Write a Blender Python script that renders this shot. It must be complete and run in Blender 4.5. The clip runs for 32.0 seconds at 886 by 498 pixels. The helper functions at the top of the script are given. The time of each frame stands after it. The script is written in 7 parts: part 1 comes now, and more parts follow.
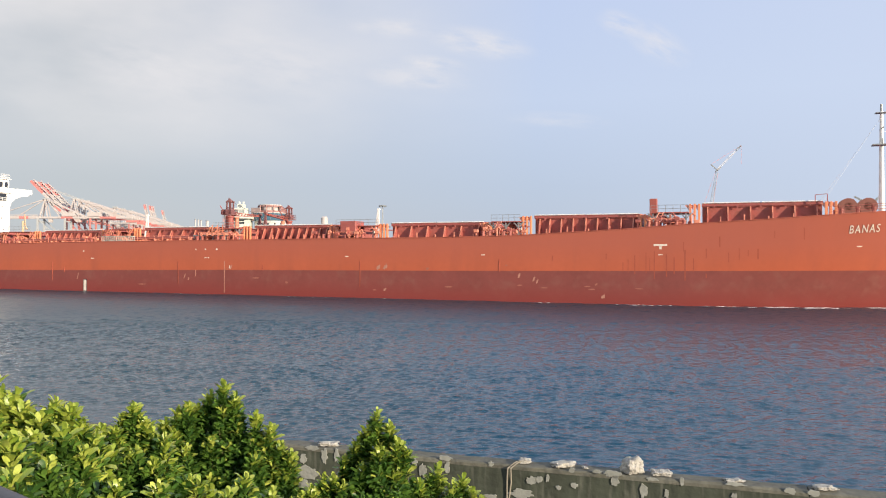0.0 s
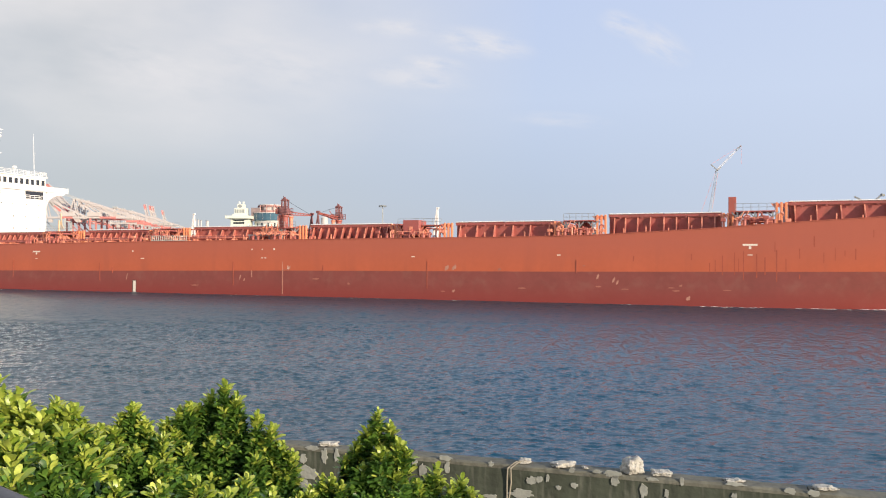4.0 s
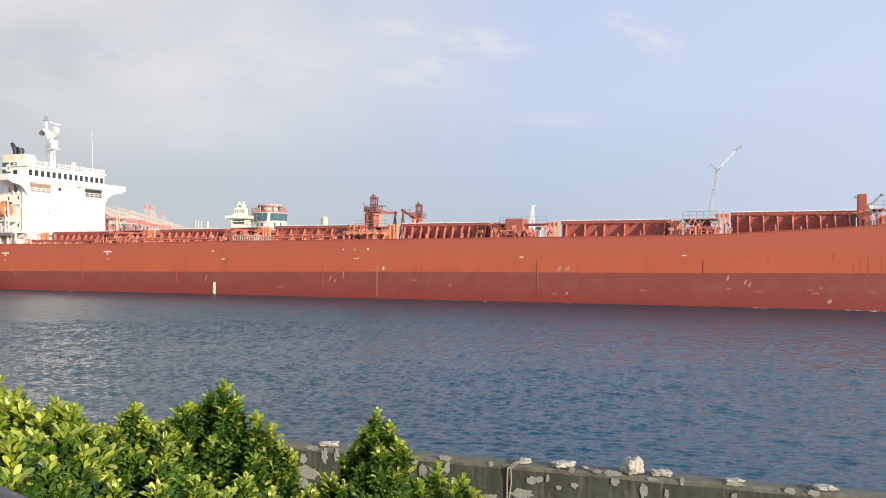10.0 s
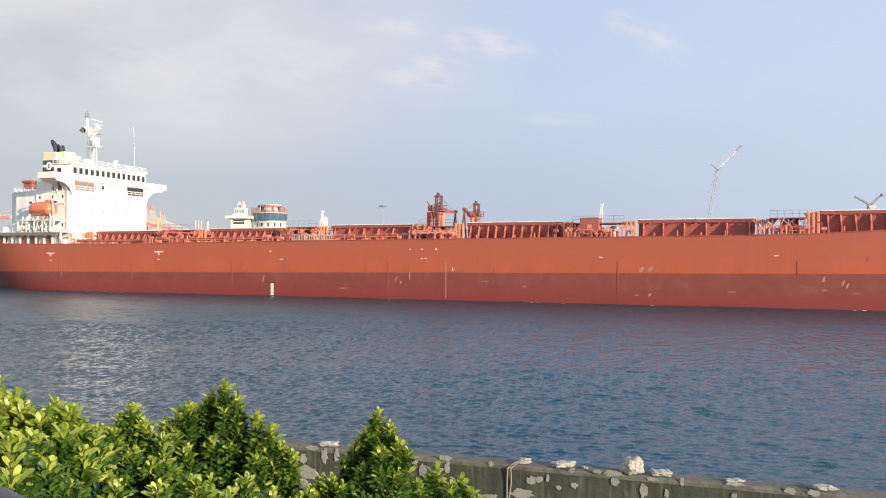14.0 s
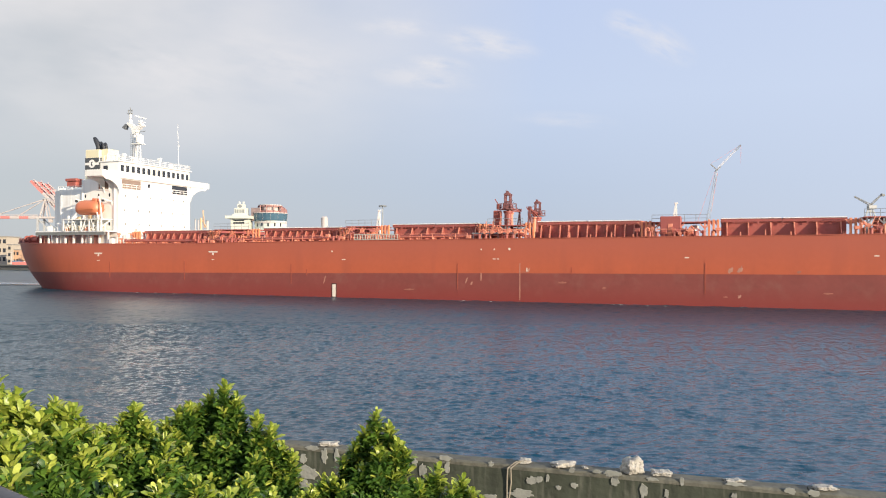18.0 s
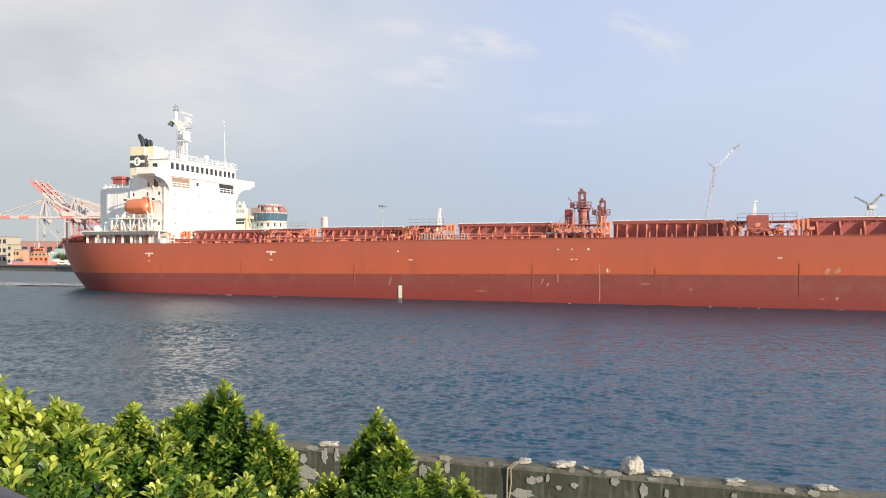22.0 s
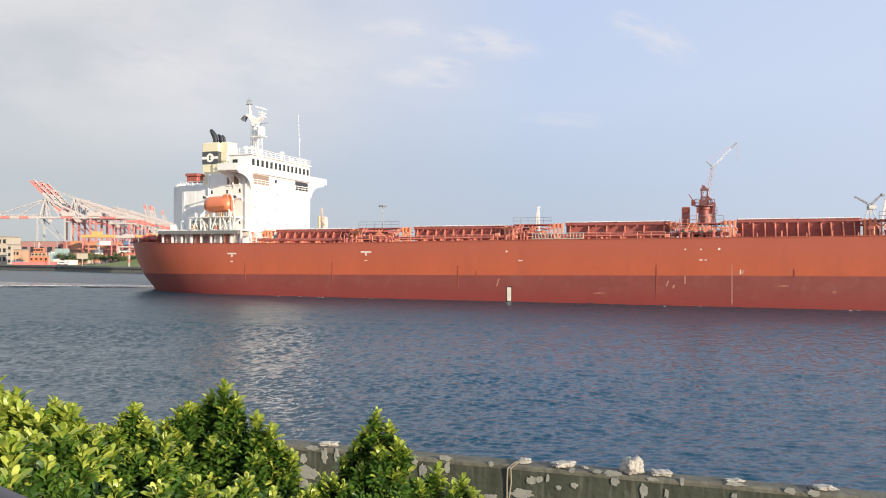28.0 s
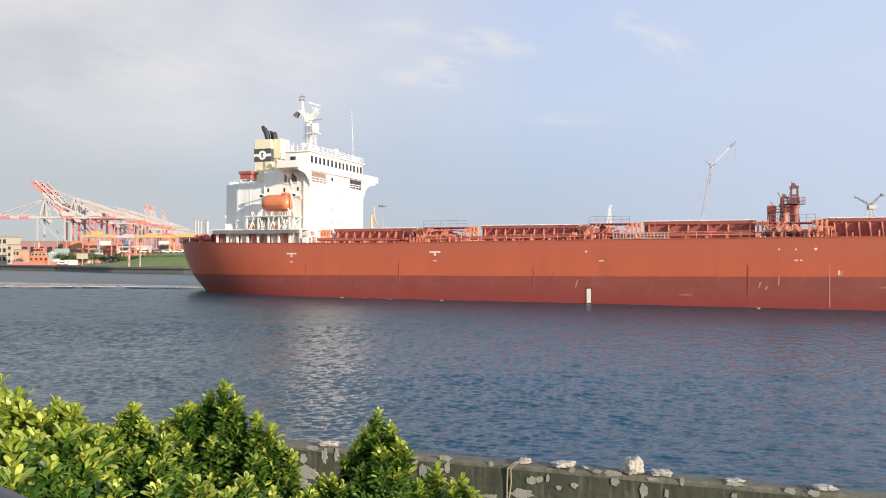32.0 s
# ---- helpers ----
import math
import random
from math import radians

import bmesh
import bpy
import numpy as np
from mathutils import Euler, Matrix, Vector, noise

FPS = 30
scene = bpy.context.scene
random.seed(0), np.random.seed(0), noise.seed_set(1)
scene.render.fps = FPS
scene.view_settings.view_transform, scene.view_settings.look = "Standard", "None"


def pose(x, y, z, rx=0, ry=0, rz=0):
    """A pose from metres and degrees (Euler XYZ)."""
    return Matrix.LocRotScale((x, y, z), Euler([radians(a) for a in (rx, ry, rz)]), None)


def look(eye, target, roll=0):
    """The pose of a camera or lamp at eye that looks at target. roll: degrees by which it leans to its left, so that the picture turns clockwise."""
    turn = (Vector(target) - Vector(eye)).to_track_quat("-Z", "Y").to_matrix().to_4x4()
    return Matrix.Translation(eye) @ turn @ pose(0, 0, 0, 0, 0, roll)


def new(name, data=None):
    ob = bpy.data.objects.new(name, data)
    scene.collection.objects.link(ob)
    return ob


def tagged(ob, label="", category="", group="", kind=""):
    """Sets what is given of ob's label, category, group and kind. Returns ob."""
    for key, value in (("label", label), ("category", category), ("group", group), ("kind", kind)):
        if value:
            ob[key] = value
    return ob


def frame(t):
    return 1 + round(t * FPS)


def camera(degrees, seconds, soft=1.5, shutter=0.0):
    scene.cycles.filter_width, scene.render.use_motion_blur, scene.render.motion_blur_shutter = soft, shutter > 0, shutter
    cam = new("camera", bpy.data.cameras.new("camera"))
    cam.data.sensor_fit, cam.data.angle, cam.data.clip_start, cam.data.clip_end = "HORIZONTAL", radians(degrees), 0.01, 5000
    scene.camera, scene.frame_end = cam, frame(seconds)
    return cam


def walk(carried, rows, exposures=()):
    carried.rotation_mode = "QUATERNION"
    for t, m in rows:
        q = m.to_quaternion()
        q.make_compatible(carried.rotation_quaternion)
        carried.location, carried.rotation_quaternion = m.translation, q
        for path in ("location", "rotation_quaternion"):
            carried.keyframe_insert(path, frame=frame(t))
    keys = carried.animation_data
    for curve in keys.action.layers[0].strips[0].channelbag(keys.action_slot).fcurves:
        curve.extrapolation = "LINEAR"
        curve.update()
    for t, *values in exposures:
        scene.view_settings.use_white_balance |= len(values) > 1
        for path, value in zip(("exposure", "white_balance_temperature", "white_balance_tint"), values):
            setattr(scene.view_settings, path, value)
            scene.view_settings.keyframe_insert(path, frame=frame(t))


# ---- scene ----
# Camera: stands still on a terrace above the quay, 6.6 m over the water.
cam = camera(60, 32.0, soft=1.1)
EYE = look((0, 0, 6.6), (0, 100, 7.523), 0.191)
walk(cam, [(0, EYE), (32, EYE)])

# ---------------------------------------------------------------- sky and sun
SUN_DIR = Vector((0.705, -0.66, 0.235)).normalized()
world = bpy.data.worlds.new("world")
scene.world = world
world.use_nodes = True
wn, wl = world.node_tree.nodes, world.node_tree.links
wn.clear()


def node(tree_nodes, kind, **sets):
    n = tree_nodes.new(kind)
    for key, value in sets.items():
        if key == "operation":
            n.operation = value
        elif key == "blend_type":
            n.blend_type = value
        elif key == "data_type":
            n.data_type = value
    return n


sky = wn.new("ShaderNodeTexSky")
sky.sky_type = "NISHITA"
sky.sun_disc = False
sky.sun_elevation = math.asin(SUN_DIR.z)
sky.sun_rotation = math.atan2(SUN_DIR.x, SUN_DIR.y)
sky.air_density, sky.dust_density, sky.ozone_density = 1.0, 1.2, 3.0
geo = wn.new("ShaderNodeTexCoord")
sep = wn.new("ShaderNodeSeparateXYZ")
wl.new(geo.outputs["Generated"], sep.inputs[0])
# thin marine haze, thickest towards the horizon
haze = wn.new("ShaderNodeValToRGB")
e = haze.color_ramp.elements
e[0].position, e[0].color = 0.0, (0.445, 0.50, 0.60, 1)
e[1].position, e[1].color = 1.0, (0.15, 0.28, 0.55, 1)
for at, col in ((0.09, (0.46, 0.53, 0.665, 1)), (0.2, (0.52, 0.60, 0.765, 1)), (0.33, (0.50, 0.585, 0.79, 1)), (0.45, (0.36, 0.49, 0.76, 1)), (0.62, (0.22, 0.37, 0.66, 1))):
    el = e.new(at)
    el.color = col
wl.new(sep.outputs["Z"], haze.inputs[0])
# a broad bank of pale, slightly pink cloud low in the north-west
bank = wn.new("ShaderNodeTexNoise")
bank.inputs["Scale"].default_value, bank.inputs["Detail"].default_value, bank.inputs["Roughness"].default_value = 2.6, 5, 0.5
mapn = wn.new("ShaderNodeMapping")
mapn.inputs["Scale"].default_value = (1, 1, 2.4)
wl.new(geo.outputs["Generated"], mapn.inputs["Vector"])
wl.new(mapn.outputs[0], bank.inputs["Vector"])
west = wn.new("ShaderNodeMapRange")
west.inputs["From Min"].default_value, west.inputs["From Max"].default_value = 0.12, -0.42
wl.new(sep.outputs["X"], west.inputs["Value"])
high = wn.new("ShaderNodeMapRange")
high.interpolation_type = "SMOOTHSTEP"
high.inputs["From Min"].default_value, high.inputs["From Max"].default_value = 0.08, 0.21
wl.new(sep.outputs["Z"], high.inputs["Value"])
m1 = node(wn, "ShaderNodeMath", operation="MULTIPLY")
wl.new(west.outputs[0], m1.inputs[0])
wl.new(high.outputs[0], m1.inputs[1])
m2 = wn.new("ShaderNodeMapRange")
m2.inputs["From Min"].default_value, m2.inputs["From Max"].default_value = 0.30, 0.62
wl.new(bank.outputs["Fac"], m2.inputs["Value"])
m3 = node(wn, "ShaderNodeMath", operation="MULTIPLY")
wl.new(m1.outputs[0], m3.inputs[0])
wl.new(m2.outputs[0], m3.inputs[1])
mixc = wn.new("ShaderNodeMixRGB")
mixc.inputs["Color2"].default_value = (0.80, 0.76, 0.745, 1)
wl.new(m3.outputs[0], mixc.inputs["Fac"])
grey = wn.new("ShaderNodeMixRGB")
grey.inputs["Color2"].default_value = (0.485, 0.51, 0.54, 1)
wl.new(west.outputs[0], grey.inputs["Fac"])
wl.new(haze.outputs[0], grey.inputs["Color1"])
wl.new(grey.outputs[0], mixc.inputs["Color1"])
# paler towards the sun's side
east = wn.new("ShaderNodeMapRange")
east.inputs["From Min"].default_value, east.inputs["From Max"].default_value = 0.12, 0.55
east.inputs["To Max"].default_value = 0.55
wl.new(sep.outputs["X"], east.inputs["Value"])
pale = wn.new("ShaderNodeMixRGB")
pale.inputs["Color2"].default_value = (0.60, 0.67, 0.83, 1)
wl.new(east.outputs[0], pale.inputs["Fac"])
wl.new(mixc.outputs[0], pale.inputs["Color1"])
hazy = wn.new("ShaderNodeBackground")
hazy.inputs["Strength"].default_value = 0.905
wl.new(pale.outputs[0], hazy.inputs["Color"])
clear = wn.new("ShaderNodeBackground")
clear.inputs["Strength"].default_value = 0.076
wl.new(sky.outputs[0], clear.inputs["Color"])
mixw = wn.new("ShaderNodeMixShader")
mixw.inputs["Fac"].default_value = 0.88
wl.new(clear.outputs[0], mixw.inputs[1])
wl.new(hazy.outputs[0], mixw.inputs[2])
wout = wn.new("ShaderNodeOutputWorld")
wl.new(mixw.outputs[0], wout.inputs["Surface"])

sun = new("sun", bpy.data.lights.new("sun", "SUN"))
sun.data.energy, sun.data.angle, sun.data.color = 5.0, radians(0.5), (1.0, 0.83, 0.62)
sun.matrix_basis = look(SUN_DIR * 60, (0, 0, 0))
scene.view_settings.exposure = 0.4


# ---------------------------------------------------------------- mesh helpers
def box(bm, x0, x1, y0, y1, z0, z1, bevel=0.0):
    vs = [bm.verts.new(p) for p in ((x0, y0, z0), (x1, y0, z0), (x1, y1, z0), (x0, y1, z0), (x0, y0, z1), (x1, y0, z1), (x1, y1, z1), (x0, y1, z1))]
    fs = [bm.faces.new([vs[i] for i in q]) for q in ((0, 3, 2, 1), (4, 5, 6, 7), (0, 1, 5, 4), (1, 2, 6, 5), (2, 3, 7, 6), (3, 0, 4, 7))]
    if bevel:
        es = {ed for fa in fs for ed in fa.edges}
        bmesh.ops.bevel(bm, geom=list(es), offset=bevel, segments=1, affect="EDGES")


def rod(bm, a, b, r0, r1=None, n=8):
    a, b = Vector(a), Vector(b)
    r1 = r0 if r1 is None else r1
    d = (b - a).normalized()
    s = d.cross(Vector((0, 0, 1)) if abs(d.z) < 0.95 else Vector((1, 0, 0))).normalized()
    q = d.cross(s)
    rings = []
    for c, r in ((a, r0), (b, r1)):
        rings.append([bm.verts.new(c + r * (math.cos(6.28319 * k / n) * s + math.sin(6.28319 * k / n) * q)) for k in range(n)])
    for k in range(n):
        bm.faces.new((rings[0][k], rings[0][(k + 1) % n], rings[1][(k + 1) % n], rings[1][k]))
    bm.faces.new(rings[0][::-1])
    bm.faces.new(rings[1])


def bar(bm, a, b, w, h=None):
    """A square bar from a to b."""
    a, b, h = Vector(a), Vector(b), h or w
    d = (b - a).normalized()
    s = d.cross(Vector((0, 0, 1)) if abs(d.z) < 0.95 else Vector((0, 1, 0))).normalized()
    q = d.cross(s)
    ring = [[bm.verts.new(c + s * w / 2 * i + q * h / 2 * j) for i, j in ((-1, -1), (1, -1), (1, 1), (-1, 1))] for c in (a, b)]
    for k in range(4):
        bm.faces.new((ring[0][k], ring[0][(k + 1) % 4], ring[1][(k + 1) % 4], ring[1][k]))
    bm.faces.new(ring[0][::-1])
    bm.faces.new(ring[1])


def tube(bm, pts, r, n=7):
    """One unbroken pipe through the points."""
    pts = [Vector(p) for p in pts]
    rings = []
    for i, p in enumerate(pts):
        d = (pts[min(i + 1, len(pts) - 1)] - pts[max(i - 1, 0)]).normalized()
        s = d.cross(Vector((0, 0, 1)) if abs(d.z) < 0.9 else Vector((0, 1, 0))).normalized()
        q = d.cross(s)
        rings.append([bm.verts.new(p + r * (math.cos(6.28319 * k / n) * s + math.sin(6.28319 * k / n) * q)) for k in range(n)])
    for a, b in zip(rings, rings[1:]):
        for k in range(n):
            bm.faces.new((a[k], a[(k + 1) % n], b[(k + 1) % n], b[k]))
    bm.faces.new(rings[0][::-1])
    bm.faces.new(rings[-1])


def prism(bm, pts, axis, a, b):
    """A closed outline, given in the two axes other than axis, pushed from a to b."""
    def at(p, v):
        p = list(p)
        p.insert("xyz".index(axis), v)
        return p
    lo = [bm.verts.new(at(p, a)) for p in pts]
    hi = [bm.verts.new(at(p, b)) for p in pts]
    n = len(pts)
    for k in range(n):
        bm.faces.new((lo[k], lo[(k + 1) % n], hi[(k + 1) % n], hi[k]))
    bm.faces.new(lo[::-1])
    bm.faces.new(hi)


def lathe(bm, rows, centre=(0, 0, 0), n=16):
    """rows of (radius, z) turned round the upright axis through centre."""
    c = Vector(centre)
    rings = [[bm.verts.new(c + Vector((r * math.cos(6.28319 * k / n), r * math.sin(6.28319 * k / n), z))) for k in range(n)] for r, z in rows]
    for a, b in zip(rings, rings[1:]):
        for k in range(n):
            bm.faces.new((a[k], a[(k + 1) % n], b[(k + 1) % n], b[k]))
    bm.faces.new(rings[0][::-1])
    bm.faces.new(rings[-1])


def mesh_of(bm, name, material, smooth=False):
    bmesh.ops.recalc_face_normals(bm, faces=bm.faces)
    me = bpy.data.meshes.new(name)
    bm.to_mesh(me)
    bm.free()
    for mt in material if isinstance(material, (list, tuple)) else [material]:
        me.materials.append(mt)
    if smooth:
        for p in me.polygons:
            p.use_smooth = True
    return me


def part(name, bm, material, parent, label="", smooth=False, at=None):
    ob = new(name, mesh_of(bm, name, material, smooth) if not isinstance(bm, bpy.types.Mesh) else bm)
    ob.parent = parent
    if at is not None:
        ob.matrix_basis = at
    return tagged(ob, label)


def thing(name, label, category, at=None, group="", kind=""):
    ob = new(name)
    ob.empty_display_size = 0.2
    if at is not None:
        ob.matrix_basis = at
    return tagged(ob, label, category, group, kind)


def solid(name, bm, material, label, category, at=None, group="", kind="", smooth=False):
    ob = new(name, mesh_of(bm, name, material, smooth))
    if at is not None:
        ob.matrix_basis = at
    return tagged(ob, label, category, group, kind)


def B():
    return bmesh.new()


# ---------------------------------------------------------------- materials
def surface(name, colour, rough=0.6, metal=0.0, vary=0.25, size=1.0, fine=12.0, bump=0.15, stain=None, stain_amount=0.4, streak=False, each=0.0):
    """Paint, stone or metal with two scales of variation, in metres of the object's own space."""
    m = bpy.data.materials.new(name)
    m.use_nodes = True
    n, l = m.node_tree.nodes, m.node_tree.links
    p = n["Principled BSDF"]
    p.inputs["Roughness"].default_value, p.inputs["Metallic"].default_value = rough, metal
    co = n.new("ShaderNodeTexCoord")
    mp = n.new("ShaderNodeMapping")
    mp.inputs["Scale"].default_value = (1, 1, 0.12) if streak else (1, 1, 1)
    l.new(co.outputs["Object"], mp.inputs["Vector"])
    big, small = n.new("ShaderNodeTexNoise"), n.new("ShaderNodeTexNoise")
    big.inputs["Scale"].default_value, big.inputs["Detail"].default_value = 1.0 / size, 4
    small.inputs["Scale"].default_value, small.inputs["Detail"].default_value = fine, 3
    l.new(mp.outputs[0], big.inputs["Vector"])
    l.new(co.outputs["Object"], small.inputs["Vector"])
    hsv = n.new("ShaderNodeHueSaturation")
    hsv.inputs["Color"].default_value = (*colour, 1)
    add = n.new("ShaderNodeMath")
    add.operation = "MULTIPLY_ADD"
    l.new(big.outputs["Fac"], add.inputs[0])
    add.inputs[1].default_value, add.inputs[2].default_value = 2 * vary, 1 - vary
    add2 = n.new("ShaderNodeMath")
    add2.operation = "MULTIPLY_ADD"
    l.new(small.outputs["Fac"], add2.inputs[0])
    add2.inputs[1].default_value = vary
    l.new(add.outputs[0], add2.inputs[2])
    val = add2.outputs[0]
    if each:
        info = n.new("ShaderNodeObjectInfo")
        add3 = n.new("ShaderNodeMath")
        add3.operation = "MULTIPLY_ADD"
        l.new(info.outputs["Random"], add3.inputs[0])
        add3.inputs[1].default_value = each
        l.new(val, add3.inputs[2])
        val = add3.outputs[0]
    l.new(val, hsv.inputs["Value"])
    out = hsv.outputs[0]
    if stain:
        mx = n.new("ShaderNodeMixRGB")
        mx.inputs["Color2"].default_value = (*stain, 1)
        rg = n.new("ShaderNodeMapRange")
        rg.inputs["From Min"].default_value, rg.inputs["From Max"].default_value = 0.52, 0.72
        rg.inputs["To Max"].default_value = stain_amount
        st = n.new("ShaderNodeTexNoise")
        st.inputs["Scale"].default_value, st.inputs["Detail"].default_value = 2.3 / size, 6
        l.new(mp.outputs[0], st.inputs["Vector"])
        l.new(st.outputs["Fac"], rg.inputs["Value"])
        l.new(rg.outputs[0], mx.inputs["Fac"])
        l.new(out, mx.inputs["Color1"])
        out = mx.outputs[0]
    l.new(out, p.inputs["Base Color"])
    if bump:
        bp = n.new("ShaderNodeBump")
        bp.inputs["Strength"].default_value, bp.inputs["Distance"].default_value = bump, 0.02
        l.new(small.outputs["Fac"], bp.inputs["Height"])
        l.new(bp.outputs[0], p.inputs["Normal"])
    return m


HULL_RED = surface("hull_orange_red", (0.455, 0.107, 0.050), 0.40, vary=0.15, size=5, fine=1.5, bump=0.05, stain=(0.33, 0.085, 0.05), stain_amount=0.35, streak=True)
# rosier towards the upper strakes
hn, hl = HULL_RED.node_tree.nodes, HULL_RED.node_tree.links
old = hn["Principled BSDF"].inputs["Base Color"].links[0].from_socket
hco, hsep, hrg, hmx = hn.new("ShaderNodeTexCoord"), hn.new("ShaderNodeSeparateXYZ"), hn.new("ShaderNodeMapRange"), hn.new("ShaderNodeMixRGB")
hl.new(hco.outputs["Object"], hsep.inputs[0])
hl.new(hsep.outputs["Z"], hrg.inputs["Value"])
hrg.inputs["From Min"].default_value, hrg.inputs["From Max"].default_value = 4.5, 8.5
hrg.inputs["To Max"].default_value = 0.75
hl.new(hrg.outputs[0], hmx.inputs["Fac"])
hl.new(old, hmx.inputs["Color1"])
hmx.inputs["Color2"].default_value = (0.425, 0.117, 0.079, 1)
hl.new(hmx.outputs[0], hn["Principled BSDF"].inputs["Base Color"])
BOOT_RED = surface("boot_topping_red", (0.212, 0.055, 0.046), 0.5, vary=0.24, size=4, fine=1.6, bump=0.1, stain=(0.28, 0.115, 0.09), stain_amount=0.45)
# the lower boot topping is fresher and redder than its weathered upper edge
bn, bl = BOOT_RED.node_tree.nodes, BOOT_RED.node_tree.links
old = bn["Principled BSDF"].inputs["Base Color"].links[0].from_socket
bco, bsep, brg, bmx = bn.new("ShaderNodeTexCoord"), bn.new("ShaderNodeSeparateXYZ"), bn.new("ShaderNodeMapRange"), bn.new("ShaderNodeMixRGB")
bl.new(bco.outputs["Object"], bsep.inputs[0])
bl.new(bsep.outputs["Z"], brg.inputs["Value"])
brg.inputs["From Min"].default_value, brg.inputs["From Max"].default_value = 2.8, 0.4
brg.inputs["To Max"].default_value = 0.8
bl.new(brg.outputs[0], bmx.inputs["Fac"])
bl.new(old, bmx.inputs["Color1"])
bmx.inputs["Color2"].default_value = (0.25, 0.039, 0.032, 1)
bl.new(bmx.outputs[0], bn["Principled BSDF"].inputs["Base Color"])
DECK_RED = surface("deck_red", (0.34, 0.10, 0.083), 0.55, vary=0.2, size=2, fine=4, stain=(0.16, 0.06, 0.04), stain_amount=0.5)
STAY_RED = surface("weathered_orange_steel", (0.58, 0.225, 0.15), 0.55, vary=0.2, size=1.5, fine=6, stain=(0.25, 0.08, 0.05), stain_amount=0.5, each=0.25)
PILLAR = surface("bright_orange_steel", (0.64, 0.24, 0.12), 0.5, vary=0.2, size=1.5, fine=6, each=0.2)
CRANE_DARK = surface("dark_brown_crane_steel", (0.20, 0.085, 0.085), 0.55, vary=0.2, size=1, fine=6)
COVER_RED = surface("hatch_cover_red", (0.315, 0.092, 0.083), 0.55, vary=0.2, size=3, fine=3, stain=(0.17, 0.07, 0.05), stain_amount=0.5, streak=True)
CRANE_RED = surface("crane_red", (0.34, 0.095, 0.075), 0.5, vary=0.15, size=1, fine=6)
WHITE = surface("white_ship_paint", (0.86, 0.86, 0.83), 0.4, vary=0.05, size=3, fine=3, bump=0.03, stain=(0.55, 0.45, 0.33), stain_amount=0.18, streak=True)
PALE = surface("pale_grey_paint", (0.80, 0.815, 0.81), 0.5, vary=0.08, size=2, fine=3, stain=(0.45, 0.38, 0.3), stain_amount=0.25, streak=True)
CREAM = surface("cream_funnel_paint", (0.78, 0.73, 0.52), 0.45, vary=0.06, size=2)
DARKBLUE = surface("dark_funnel_band", (0.07, 0.08, 0.09), 0.5, vary=0.1)
SOOT = surface("sooty_black_steel", (0.03, 0.035, 0.045), 0.6, vary=0.2)
BOAT = surface("orange_fibreglass", (0.62, 0.20, 0.10), 0.4, vary=0.06, size=2)
GREY = surface("grey_galvanised_steel", (0.30, 0.32, 0.33), 0.5, 0.4, vary=0.15, size=1)
MARK = surface("white_marking_paint", (0.74, 0.67, 0.59), 0.6, vary=0.1, size=0.6, fine=8)
SCUFF = surface("scuffed_bare_paint", (0.33, 0.13, 0.095), 0.7, vary=0.3, size=0.5, fine=5)
FADED = surface("faded_marking_paint", (0.40, 0.20, 0.15), 0.7, vary=0.4, size=0.5, fine=5)
RUST = surface("dark_rust_streak", (0.315, 0.075, 0.045), 0.75, vary=0.3, size=0.7, fine=5)
STEEL_LAMP = surface("dark_lamp_box_paint", (0.14, 0.15, 0.16), 0.5, vary=0.15)
TEAL = surface("pale_green_paint", (0.42, 0.45, 0.41), 0.5, vary=0.1)


def glass(name, colour, rough=0.08):
    m = bpy.data.materials.new(name)
    m.use_nodes = True
    p = m.node_tree.nodes["Principled BSDF"]
    p.inputs["Base Color"].default_value = (*colour, 1)
    p.inputs["Roughness"].default_value = rough
    p.inputs["IOR"].default_value = 1.5
    return m


DARKGLASS = glass("dark_window_glass", (0.035, 0.04, 0.05))
BLUEGLASS = glass("blue_curtain_glass", (0.07, 0.14, 0.20), 0.12)
# ---------------------------------------------------------------- the bulk carrier
# Ship space: x forward from the white mark on her side, y to port from the centre line, z up from the water.
HALF = 16.2
STERN = (-74.6, -76.1, -77.6, -78.7, -79.9, -80.1)
HEADING = -20.584
ship = thing("bulk_carrier", "orange-red bulk carrier with seven hatches and white deckhouse aft, under way", "ship")


def course(t):
    s = 2.8269 * t + 0.001115 * t * t
    c, k = math.cos(radians(HEADING)), math.sin(radians(HEADING))
    side = Vector((-65.256, 140.0, 0)) + Vector((c, k, 0)) * s
    mid = side + Vector((-k, c, 0)) * HALF
    return pose(mid.x, mid.y, 0, 0, 0, HEADING)


def deck_z(u):
    return float(np.interp(u, (-78, -69, -60, -50, -31, -16, 3, 30, 52, 70, 80, 88, 96, 106, 117, 128, 147),
                           (9.0, 8.82, 8.7, 8.65, 8.6, 8.8, 9.0, 9.2, 9.35, 9.45, 9.6, 10.0, 10.4, 11.1, 11.7, 12.4, 13.4)))


def line_z(u):
    return float(np.interp(u, (-78, -43, -3, 30, 71, 104, 124, 147), (3.2, 3.5, 3.8, 4.15, 4.4, 4.7, 4.9, 5.1)))


def stern_u(z):
    """How far aft the hull reaches at the height z."""
    return float(np.interp(z, (-2, 0.4, 1.9, 3.4, 6.3, 10), STERN))


